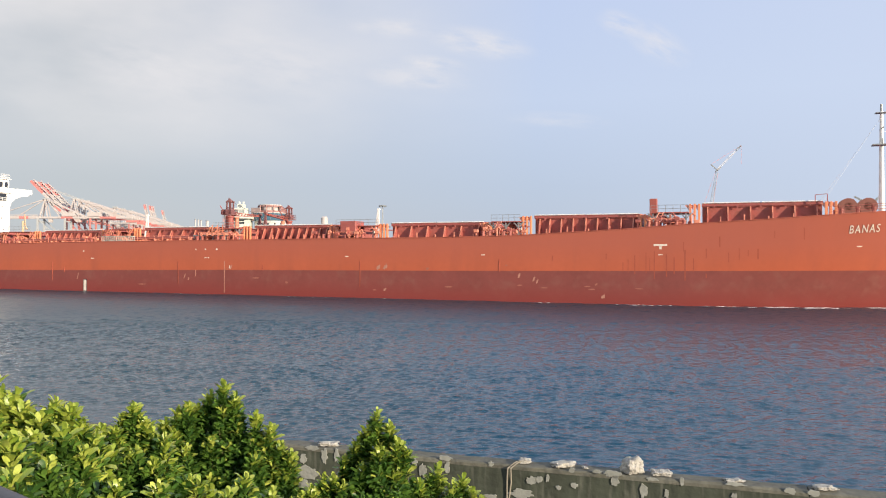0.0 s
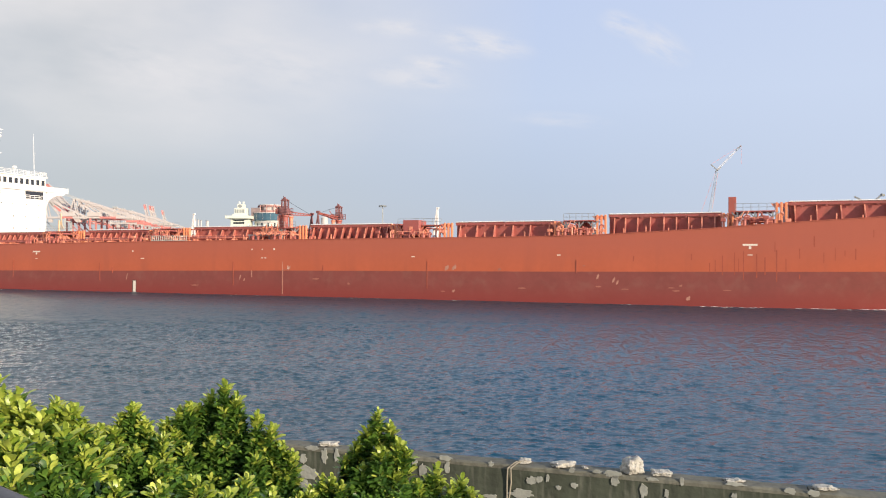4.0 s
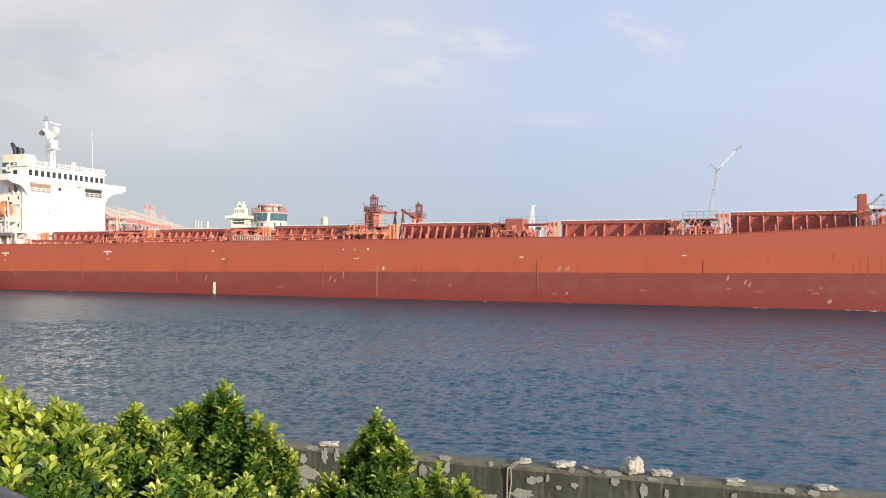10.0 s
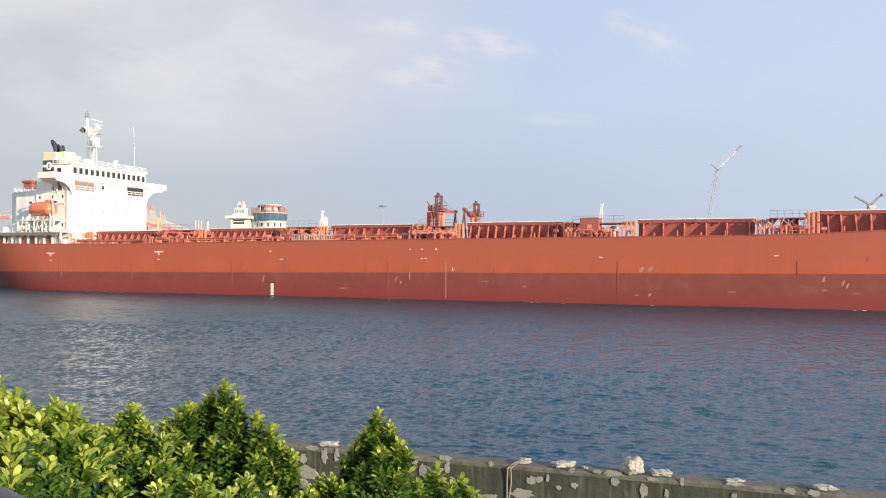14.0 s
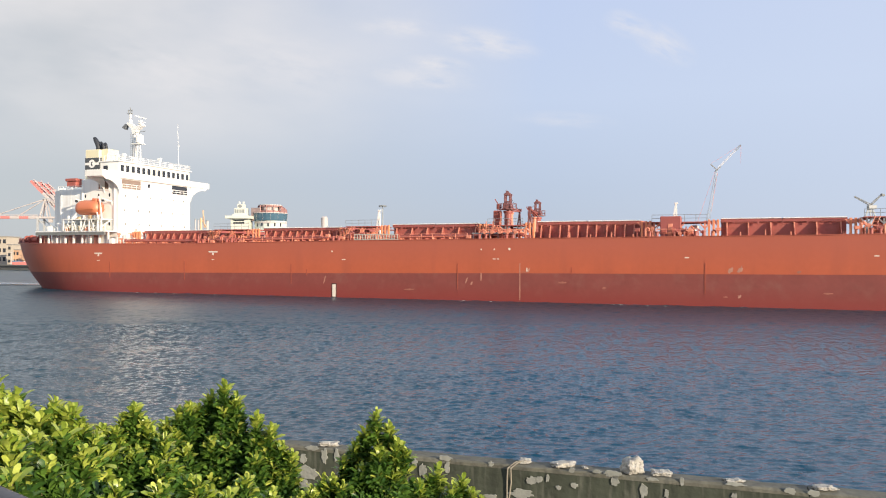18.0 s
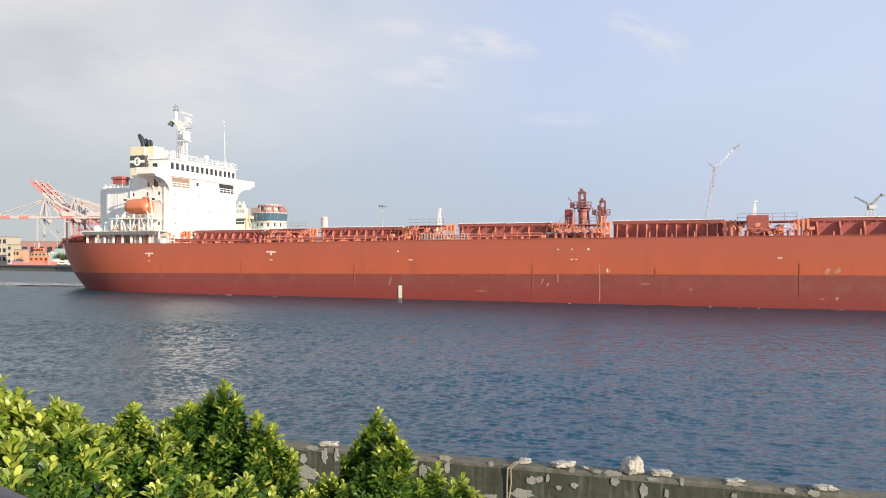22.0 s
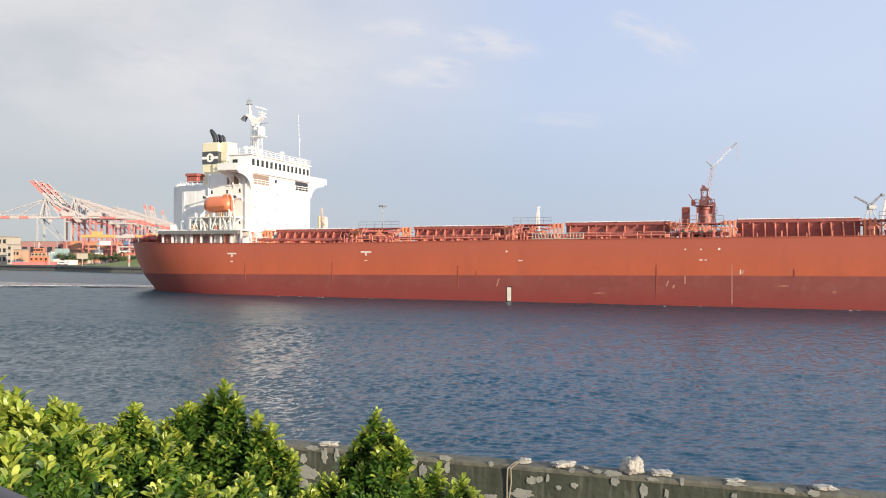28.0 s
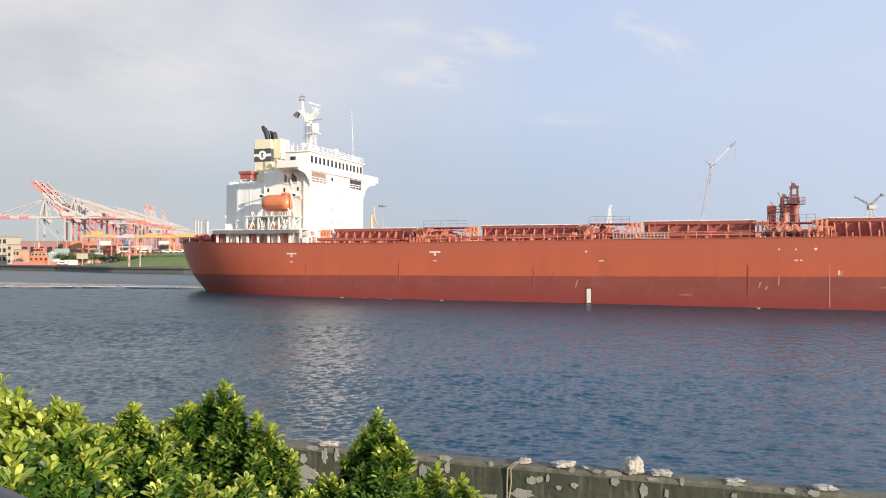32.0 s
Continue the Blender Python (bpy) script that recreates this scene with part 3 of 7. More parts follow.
# the two hose cranes amidships
for y, s in ((-HALF + 6.45, 1.0), (-HALF + 25.9, 1.0)):
    u, d = 26.75, deck_z(26.75) - 0.15
    bm = B()
    lathe(bm, ((0.85, 0), (0.85, 0.25), (0.56, 0.3), (0.56, 4.2), (0.72, 4.3), (0.72, 4.6)), (u, y, d), 18)
    col = part("crane_column", bm, COVER_RED, ship, "red tubular crane column")
    bm = B()
    lathe(bm, ((1.4, 0), (1.4, 0.08)), (u, y, 13.78), 16)
    part("crane_platform", bm, CRANE_DARK, ship)
    bm = B()
    for k in range(9):
        w = 6.28319 * k / 9
        rod(bm, (u + 1.36 * math.cos(w), y + 1.36 * math.sin(w), 13.78), (u + 1.36 * math.cos(w), y + 1.36 * math.sin(w), 14.73), 0.04, n=5)
        w2 = w + 6.28319 / 9
        for h in (14.28, 14.73):
            rod(bm, (u + 1.36 * math.cos(w), y + 1.36 * math.sin(w), h), (u + 1.36 * math.cos(w2), y + 1.36 * math.sin(w2), h), 0.03, n=5)
    part("platform_rail", bm, CRANE_DARK, col)
    # slewing head: a tapered house and an open frame with the sheaves
    bm = B()
    prism(bm, ((u - 0.75, 13.86), (u + 0.75, 13.86), (u + 0.58, 14.73), (u - 0.58, 14.73)), "y", y - 0.6, y + 0.6)
    part("crane_house", bm, CRANE_DARK, ship)
    bm = B()
    for v in (-0.4, 0.4):
        for q in (-0.42, 0.42):
            bar(bm, (u + q, y + v, 14.68), (u + q * 0.9, y + v, 16.08), 0.2)
        bar(bm, (u - 0.55, y + v, 16.13), (u + 0.55, y + v, 16.13), 0.26)
        bar(bm, (u - 0.5, y + v, 15.03), (u + 0.5, y + v, 15.03), 0.2)
    box(bm, u - 0.4, u + 0.3, y - 0.5, y + 0.5, 16.18, 16.43, 0.04)
    rod(bm, (u - 0.1, y - 0.15, 16.53), (u - 0.1, y + 0.15, 16.53), 0.22, n=10)
    rod(bm, (u - 0.3, y, 16.38), (u - 0.3, y, 16.88), 0.05, n=5)
    part("crane_head_frame", bm, CRANE_DARK, ship)
    # lowered jib, laid inboard on its rest
    tip = Vector((25.75, 1.0, 14.08)) if y < 0 else Vector((27.8, -0.2, 14.38))
    root = Vector((u, y + (0.9 if y < 0 else -0.9), 13.68))
    bm = B()
    for k in (-0.3, 0.3):
        bar(bm, root + Vector((k, 0, 0)), tip + Vector((k * 0.5, 0, 0)), 0.16)
        bar(bm, root + Vector((k, 0, 0.55)), tip + Vector((k * 0.5, 0, 0.15)), 0.1)
    for k in range(9):
        w, w2 = k / 9, (k + 0.5) / 9
        p, q = root.lerp(tip, w), root.lerp(tip, w2) + Vector((0, 0, 0.5 - 0.4 * w))
        bar(bm, p + Vector((-0.3, 0, 0)), q + Vector((-0.28, 0, 0)), 0.07)
        bar(bm, p + Vector((0.3, 0, 0)), q + Vector((0.28, 0, 0)), 0.07)
    part("crane_jib", bm, CRANE_RED, ship, "lowered lattice crane jib")
    bm = B()
    dk = deck_z(tip.x) - 0.15
    for dx, dy in ((-0.55, -0.6), (0.55, -0.6), (0.0, 0.8)):
        bar(bm, (tip.x + dx, tip.y + dy, dk), (tip.x, tip.y, tip.z + 0.1), 0.2)
    for h in (11.2, 12.8):
        f = (tip.z - h) / (tip.z - dk)
        bar(bm, (tip.x - 0.55 * f, tip.y - 0.6 * f, h), (tip.x + 0.55 * f, tip.y - 0.6 * f, h), 0.12)
    box(bm, tip.x - 0.3, tip.x + 0.3, tip.y - 0.3, tip.y + 0.3, tip.z + 0.05, tip.z + 0.5, 0.05)
    part("jib_rest", bm, CRANE_DARK, ship, "dark tripod jib rest")
    bm = B()
    rod(bm, (u, y, 16.28), tip, 0.03, n=4)
    part("hoist_wire", bm, SOOT, ship)
    bm = B()
    s2 = 2.1 if y < 0 else -2.1
    lathe(bm, ((0.36, 0), (0.36, 4.2), (0.46, 4.3), (0.46, 4.5)), (u - 0.1, y + s2, d), 12)
    part("hose_post", bm, STAY_RED, ship)
    bm = B()
    for q in (-0.22, 0.22):
        bar(bm, (u - 1.05, y - 0.4 + q, d), (u - 1.05, y - 0.4 + q, 13.78), 0.06)
    for k in range(14):
        bar(bm, (u - 1.05, y - 0.62, d + 0.35 * k + 0.2), (u - 1.05, y - 0.18, d + 0.35 * k + 0.2), 0.05)
    part("crane_ladder", bm, STAY_RED, col)
    # hose rack beside the column
    bm = B()
    box(bm, u - 3.4, u - 0.9, y - 0.8, y + 0.2, 14.0 - 3.1, 14.0 - 2.95)
    for q in (-3.3, -2.2, -1.1):
        bar(bm, (u + q, y - 0.7, d), (u + q, y - 0.7, 12.0), 0.12)
    part("hose_rack", bm, STAY_RED, ship)
    bm = B()
    bar(bm, (u - 1.5, y, 14.58), (u - 2.1, y, 15.48), 0.12)
    box(bm, u - 1.75, u - 1.25, y - 0.3, y + 0.3, 13.86, 14.68)
    part("control_box", bm, CRANE_RED, ship)
# long cargo rail abreast of the crane
bm = B()
bar(bm, (22.4, -14.2, 10.05), (29.5, -14.2, 10.05), 0.2)
for k in range(6):
    u = 22.6 + 1.3 * k
    bar(bm, (u, -14.2, deck_z(u) - 0.2), (u, -14.2, 10.0), 0.12)
part("cargo_rail", bm, GREY, ship)
# manifold between the cranes
bm = B()
for k in range(5):
    u = 24.6 + 1.2 * k
    rod(bm, (u, -15.0, 10.2), (u, -9, 10.2), 0.16, n=8)
    rod(bm, (u, -15.05, 10.2), (u, -14.9, 10.2), 0.27, n=10)
bar(bm, (23.5, -14.4, 10.55), (31, -14.4, 10.55), 0.12)
for k in range(5):
    bar(bm, (23.6 + 1.8 * k, -14.4, 8.9), (23.6 + 1.8 * k, -14.4, 10.55), 0.12)
part("pipe_manifold", bm, STAY_RED, ship, "row of flanged pipe ends")

# white stores davits
for u, y, top in ((50.9, 0.6, 14.95), (0.6, -1.1, 14.6)):
    dz = deck_z(u) - 0.15
    bm = B()
    bar(bm, (u - 0.75, y, dz), (u + 0.1, y, top), 0.26)
    bar(bm, (u + 0.35, y, dz), (u + 0.1, y, top), 0.24)
    for k in range(5):
        h = 0.15 + 0.15 * k
        bar(bm, (u - 0.75 + 0.85 * h, y, dz + (top - dz) * h), (u + 0.35 - 0.25 * h, y, dz + (top - dz) * (h + 0.1)), 0.1)
    box(bm, u - 0.1, u + 0.4, y - 0.2, y + 0.2, top - 0.1, top + 0.15, 0.03)
    part("stores_davit", bm, WHITE, ship, "white A-shaped stores davit")
# gangway stowed on its side
bm = B()
for h in (0.15, 0.95):
    bar(bm, (3.2, -15.6, deck_z(5) + h), (10.8, -15.6, deck_z(5) + h), 0.09)
for k in range(17):
    bar(bm, (3.3 + 0.46 * k, -15.6, deck_z(5) + 0.15), (3.3 + 0.46 * k, -15.6, deck_z(5) + 0.95), 0.09)
box(bm, 3.2, 10.8, -15.5, -14.9, deck_z(5) - 0.1, deck_z(5) + 0.14)
part("gangway", bm, TEAL, ship, "pale green aluminium gangway stowed on deck")

# forecastle: windlass, foremast, rails
bm = B()
for u, y in ((125.2, -6.5), (127.6, -6.5)):
    rod(bm, (u, y - 1.2, 13.5), (u, y - 0.9, 13.5), 1.15, n=18)
    rod(bm, (u, y + 0.9, 13.5), (u, y + 1.2, 13.5), 1.15, n=18)
    rod(bm, (u, y - 1.2, 13.5), (u, y + 1.2, 13.5), 0.55, n=14)
    box(bm, u - 0.9, u + 0.9, y - 1.5, y + 1.5, 12.0, 12.7)
part("anchor_windlass", bm, surface("dull_red_brown", (0.22, 0.09, 0.07), 0.6), ship, "weathered anchor windlass with two drums")
bm = B()
rod(bm, (130.4, 0, 12.3), (130.4, 0, 27.5), 0.42, 0.22, 12)
fm = part("foremast", bm, PALE, ship, "pale grey foremast")
bm = B()
box(bm, 129.2, 131.2, -0.9, 0.9, 22.6, 22.75)
rod(bm, (130.4, -0.8, 22.7), (130.4, -0.8, 23.5), 0.12, n=8)
rod(bm, (130.4, -1.6, 25.0), (130.4, 1.6, 25.0), 0.07, n=6)
rod(bm, (130.4, 0, 27.4), (130.4, 0, 28.5), 0.2, 0.16, 8)
box(bm, 129.6, 131.0, -0.6, 0.6, 27.2, 27.3)
part("mast_platform", bm, GREY, fm)
bm = B()
for a, b in (((130.3, 0.3, 26.5), (121.5, -5, 13)), ((130.3, -0.3, 26.5), (121.5, 5, 13)), ((130.4, 0, 25), (143, 0, 13.5))):
    rod(bm, a, b, 0.012, n=4)
part("mast_stay_wire", bm, PALE, fm)
bm = B()
prev = None
for k in range(14):
    u = 122 + 1.7 * k
    p = Vector((u, -half_breadth(u, deck_z(u)) + 0.35, deck_z(u)))
    rod(bm, p, p + Vector((0, 0, 1.0)), 0.045, n=5)
    if prev is not None:
        for h in (0.35, 0.7, 1.0):
            rod(bm, prev + Vector((0, 0, h)), p + Vector((0, 0, h)), 0.03, n=5)
    prev = p
part("bow_rail", bm, DECK_RED, ship)
bm = B()
bar(bm, (121.0, -9, 12.3), (121.0, -9, 15.1), 0.1)
bar(bm, (122.5, -9, 12.3), (122.5, -9, 15.2), 0.1)
bar(bm, (121.0, -9, 15.1), (122.5, -9, 15.2), 0.08)
bar(bm, (122.5, -9, 14.2), (124.0, -9, 13.0), 0.14)
box(bm, 123.2, 124.4, -9.4, -8.6, 12.3, 13.0, 0.05)
part("fore_davit", bm, DECK_RED, ship)
for k in range(4):
    u = 123.5 + 1.9 * k
    bm = B()
    lathe(bm, ((0.25, 0), (0.25, 0.8), (0.34, 0.85), (0.34, 0.95)), (u, -half_breadth(u, 12) + 1.2, deck_z(u) - 0.1), 10)
    part("bollard", bm, DECK_RED, ship)
# ---------------------------------------------------------------- deckhouse, bridge, funnel (parts of the ship)
FRONT, AFT = -47.2, -56.0
SB, PT = -12.4, 7.6      # starboard and port faces of the tower
bm = B()
box(bm, AFT, FRONT, SB, PT, 8.4, 20.9, 0.05)
tower = part("deckhouse_tower", bm, WHITE, ship, "white five-storey accommodation block")
# aft casing with its chamfered corners
bm = B()
prism(bm, ((-56.02, SB + 0.1), (-61.6, SB + 0.1), (-65.6, SB + 2.6), (-65.6, 6.2), (-63.2, 8.0), (-56.02, 8.0)), "z", 8.4, 19.05)
casing = part("engine_casing", bm, PALE, ship, "pale grey engine casing")
bm = B()
for u in (-61.2, -58.9, -56.3):
    box(bm, u - 0.07, u + 0.07, SB + 0.05, SB + 0.098, 11.1, 19.0)
part("casing_stiffener", bm, WHITE, casing)
bm = B()
for k in range(7):
    u = -63.4 + 1.2 * k
    rod(bm, (u, SB + 0.3 + (1.6 if k == 0 else 0), 19.05), (u, SB + 0.3 + (1.6 if k == 0 else 0), 19.75), 0.05, n=5)
rod(bm, (-63.4, SB + 1.9, 19.72), (-62.2, SB + 0.3, 19.72), 0.045, n=5)
rod(bm, (-62.2, SB + 0.3, 19.72), (-56.2, SB + 0.3, 19.72), 0.045, n=5)
part("casing_rail", bm, WHITE, casing)
bm = B()
box(bm, -65.2, -63.6, SB + 2.8, SB + 3.4, 19.05, 19.7, 0.05)
part("casing_vent", bm, WHITE, casing)
# a red boat cradle on the casing
bm = B()
box(bm, -63.1, -60.7, -9.4, -7.6, 19.95, 21.0, 0.12)
box(bm, -63.3, -60.5, -9.6, -7.4, 21.0, 21.55, 0.1)
cr = part("rescue_boat_cradle", bm, CRANE_RED, ship, "dark red boat cradle on posts")
bm = B()
for u in (-62.9, -61.9, -60.9):
    bar(bm, (u, -9.2, 19.05), (u, -9.2, 19.95), 0.14)
bar(bm, (-63.1, -9.2, 19.5), (-60.7, -9.2, 19.5), 0.1)
part("cradle_post", bm, WHITE, cr)

# wheelhouse
bm = B()
box(bm, -51.8, -47.3, SB + 0.1, PT - 0.1, 20.92, 24.0, 0.06)
wheel = part("wheelhouse", bm, WHITE, ship, "white navigation bridge with a row of dark windows")
bm = B()
box(bm, -52.1, -46.95, SB - 0.15, PT + 0.15, 24.0, 24.22, 0.03)
part("wheelhouse_roof", bm, WHITE, ship)
NW = 14
for k in range(NW):
    y = SB + 0.9 + (PT - SB - 1.8) * k / (NW - 1)
    bm = B()
    box(bm, -47.36, -47.26, y - 0.40, y + 0.40, 22.2, 23.4)
    wd = part("bridge_window", bm, DARKGLASS, wheel)
    bm = B()
    for a, b in (((y - 0.6, 22.1), (y + 0.6, 22.2)), ((y - 0.6, 23.45), (y + 0.6, 23.55))):
        box(bm, -47.27, -47.2, a[0], b[0], a[1], b[1])
    for q in (-0.56, 0.56):
        box(bm, -47.27, -47.2, y + q - 0.07, y + q + 0.07, 22.2, 23.45)
    part("window_frame", bm, WHITE, wd)
for k in range(1):
    u = -50.4 - 1.6 * k
    bm = B()
    box(bm, u - 0.5, u + 0.5, SB + 0.02, SB + 0.13, 22.2, 23.3)
    part("bridge_window", bm, DARKGLASS, wheel)
# bridge wings, from side to side, with their curved brackets
WING0, WING1 = -16.9, 13.3
bm = B()
box(bm, -50.8, -46.75, WING0, WING1, 20.9, 21.05)
box(bm, -46.9, -46.75, WING0, WING1, 21.05, 22.05)
for y0 in (WING0, WING1 - 0.12):
    box(bm, -50.8, -46.9, y0, y0 + 0.12, 21.05, 22.05)
box(bm, -50.8, -50.65, WING0, SB, 21.05, 22.05)
box(bm, -50.8, -50.65, PT, WING1, 21.05, 22.05)
wing = part("bridge_wing", bm, WHITE, ship, "white open bridge wings with solid bulwarks")


def bracket(y_in, y_out):
    pts = [(y_in, 20.9), (y_out, 20.9)]
    for k in range(7):
        w = k / 6 * 1.5708
        pts.append((y_in + (y_out - y_in) * (1 - math.sin(w)) * 0.86, 20.45 - 2.6 * (1 - math.cos(w))))
    for u in (-50.6, -47.05):
        bm = B()
        prism(bm, pts, "x", u - 0.09, u + 0.09)
        part("wing_bracket", bm, WHITE, wing)


bracket(SB, WING0 + 0.4)
bracket(PT, WING1 - 0.4)
# recess under the wing: flat panel, its shade painted brown, behind white posts
bm = B()
prism(bm, ((-51.9, 18.9), (-49.5, 18.9), (-49.5, 19.6), (-50.6, 20.85), (-51.9, 20.85)), "y", SB - 0.05, SB + 0.05)
rc = part("wing_recess_panel", bm, surface("recess_shade_paint", (0.22, 0.15, 0.11), 0.7), tower, "flat panel painted with brown recess shade under the wing")
for u0, u1, z0, z1 in ((-52.05, -52.05, 18.8, 20.9), (-51.3, -51.3, 18.8, 20.9), (-49.4, -49.4, 18.8, 19.7), (-49.4, -50.6, 19.7, 20.9), (-52.05, -49.4, 18.8, 18.8)):
    bm = B()
    bar(bm, (u0, SB - 0.08, z0), (u1, SB - 0.08, z1), 0.2)
    part("recess_frame", bm, WHITE, rc)
# openings in the front below the bridge, portholes and doors
for y0, y1 in ((SB + 0.7, SB + 5.6), (PT - 5.6, PT - 0.9)):
    # flat panel with the opening's inner shade put into its colour
    bm = B()
    box(bm, FRONT - 0.05, FRONT + 0.03, y0, y1, 19.05, 20.75, 0.02)
    op = part("front_opening", bm, surface("shadowed_interior_paint", (0.24, 0.185, 0.155), 0.6) if y0 < 0 else DARKGLASS, tower, "flat dark panel for a broad shaded opening behind a rail")
    bm = B()
    for z in (19.45, 19.85):
        box(bm, FRONT + 0.034, FRONT + 0.09, y0, y1, z - 0.05, z + 0.05)
    for k in range(5):
        y = y0 + (y1 - y0) * k / 4
        box(bm, FRONT + 0.094, FRONT + 0.13, y - 0.04, y + 0.04, 19.05, 19.9)
    part("opening_rail", bm, WHITE, op)
    bm = B()
    for z in (18.97, 20.8):
        box(bm, FRONT + 0.004, FRONT + 0.12, y0 - 0.12, y1 + 0.12, z - 0.06, z + 0.06)
    part("opening_rim", bm, WHITE, op)
bm = B()
box(bm, FRONT - 0.05, FRONT + 0.04, -4.9, -4.2, 19.7, 20.4, 0.04)
part("front_window", bm, DARKGLASS, tower)
rnd = random.Random(7)
for z in (17.7, 15.0, 12.4):
    for k in range(6):
        y = SB + 1.8 + 3.25 * k + rnd.uniform(-0.3, 0.3)
        bm = B()
        box(bm, FRONT - 0.05, FRONT + 0.025, y - 0.13, y + 0.13, z - 0.17, z + 0.17, 0.03)
        part("porthole", bm, DARKGLASS, tower)
bm = B()
box(bm, FRONT - 0.05, FRONT + 0.03, SB + 4.2, SB + 4.8, 11.6, 11.2, 0.03)
part("front_door", bm, surface("dull_door_paint", (0.42, 0.38, 0.33), 0.5), tower)
for u, z in ((-55.2, 17.7), (-52.0, 17.7), (-49.4, 17.8), (-49.4, 12.4), (-52.0, 12.4)):
    bm = B()
    box(bm, u - 0.2, u + 0.2, SB - 0.03, SB + 0.05, z - 0.35, z + 0.35, 0.05)
    part("side_window", bm, DARKGLASS, tower)
bm = B()
box(bm, -55.2, -54.3, SB - 0.03, SB + 0.05, 11.2, 11.2, 0.03)
part("side_door", bm, GREY, tower)
bm = B()
for u in (-55.8, -48.1):
    bm = B()
    box(bm, u - 0.1, u + 0.1, SB - 0.22, SB - 0.004, 11.1, 20.8)
    part("corner_stiffener", bm, WHITE, tower)

# gear before the house
rnd = random.Random(31)
bm = B()
for k in range(8):
    rod(bm, (-45.6, -14.4 + 1.6 * k, deck_z(-45.6) - 0.1), (-45.6, -14.4 + 1.6 * k, deck_z(-45.6) + 1.1), 0.06, n=5)
for h in (0.55, 1.1):
    rod(bm, (-45.6, -14.4, deck_z(-45.6) + h), (-45.6, -3.2, deck_z(-45.6) + h), 0.05, n=5)
part("front_rail", bm, WHITE, ship)
for k in range(9):
    u, y, h = rnd.uniform(-46.6, -44.9), -14.6 + 1.05 * k, rnd.uniform(0.8, 2.2)
    bm = B()
    if k % 3 == 0:
        box(bm, u - 0.4, u + 0.4, y - 0.4, y + 0.4, deck_z(u) - 0.15, deck_z(u) + h, 0.05)
    else:
        lathe(bm, ((0.16, 0), (0.16, h), (0.34, h + 0.05), (0.34, h + 0.3), (0.1, h + 0.4)), (u, y, deck_z(u) - 0.15), 9)
    part("deck_vent", bm, (WHITE, STAY_RED, STAY_RED)[k % 3], ship)
# poop: boat deck over open bays
bm = B()
box(bm, -64.4, -47.3, -15.4, SB - 0.02, 10.85, 11.05)
box(bm, -64.4, -47.3, PT + 0.02, 15.2, 10.85, 11.05)
box(bm, -68.0, -64.7, -11.5, 11.5, 10.85, 11.0)
boat_deck = part("boat_deck", bm, PALE, ship, "pale grey boat deck over open bays")
for k in range(9):
    u = -63.9 + 2.05 * k
    bm = B()
    bar(bm, (u, -14.6, deck_z(u) - 0.2), (u, -14.6, 10.85), 0.28)
    part("deck_post", bm, WHITE, boat_deck)
    if k < 8 and k not in (4,):
        bm = B()
        box(bm, u + 0.35, u + 1.5, -14.2, -14.1, deck_z(u) - 0.2, 10.3)
        part("bay_screen", bm, surface("bay_grey_paint", (0.60, 0.60, 0.57), 0.6, vary=0.2) if k % 3 else surface("bay_red", (0.36, 0.16, 0.12), 0.5), boat_deck)
bm = B()
for k in range(8):
    u = -58.0 + 1.5 * k
    rod(bm, (u, -15.3, 11.05), (u, -15.3, 12.05), 0.05, n=5)
for h in (11.4, 11.75, 12.05):
    rod(bm, (-58.0, -15.3, h), (-47.5, -15.3, h), 0.03, n=5)
part("boat_deck_rail", bm, WHITE, boat_deck)
bm = B()
box(bm, -64.2, -47.6, -15.5, -15.1, 10.25, 10.83)
part("deck_beam", bm, surface("dark_grey_deck_edge", (0.17, 0.18, 0.18), 0.5, vary=0.15), boat_deck, "dark grey deck edge beam")

# lifeboat, its platform and davits
bm = B()
box(bm, -57.5, -48.6, -15.9, SB - 0.03, 13.05, 13.2)
lp = part("lifeboat_platform", bm, WHITE, ship, "white lifeboat platform")
for u in (-57.2, -55.0, -53.0, -51.0, -49.0):
    bm = B()
    bar(bm, (u, -15.6, 11.05), (u, -15.6, 13.05), 0.2)
    bar(bm, (u, -15.6, 11.2), (u + 0.9, -13.5, 13.0), 0.14)
    part("platform_post", bm, WHITE, lp)
bm = B()
for k in range(8):
    u = -57.2 + 1.2 * k
    lathe(bm, ((0.2, 0), (0.3, 0.5), (0.2, 0.9)), (u, -14.2, 11.05), 8)
part("deck_gear", bm, surface("mixed_deck_gear", (0.55, 0.48, 0.36), 0.6, vary=0.4, size=0.5), lp)
bm = B()
st = []
for i in range(15):
    k = i / 14
    x = -54.75 + 5.6 * k
    w = (1 - abs(2 * k - 1) ** 5.5) ** 0.5
    ring = []
    for j in range(14):
        a = 6.28319 * j / 14
        ry, rz = 1.4 * w + 0.02, (1.75 if math.sin(a) > 0 else 1.35) * (0.45 + 0.55 * w)
        flat = 1.0 if abs(math.sin(a)) < 0.7 else 0.9
        ring.append(bm.verts.new((x, -14.55 + ry * math.cos(a) * flat, 15.15 + rz * math.sin(a) * flat)))
    st.append(ring)
for a, b in zip(st, st[1:]):
    for j in range(14):
        bm.faces.new((a[j], a[(j + 1) % 14], b[(j + 1) % 14], b[j]))
bm.faces.new(st[0])
bm.faces.new(st[-1][::-1])
lifeboat = part("lifeboat", bm, BOAT, ship, "bright orange enclosed lifeboat in its davits", smooth=True)
bm = B()
box(bm, -50.9, -49.8, -15.2, -13.9, 16.3, 17.0, 0.12)
part("conning_hatch", bm, BOAT, lifeboat)
bm = B()
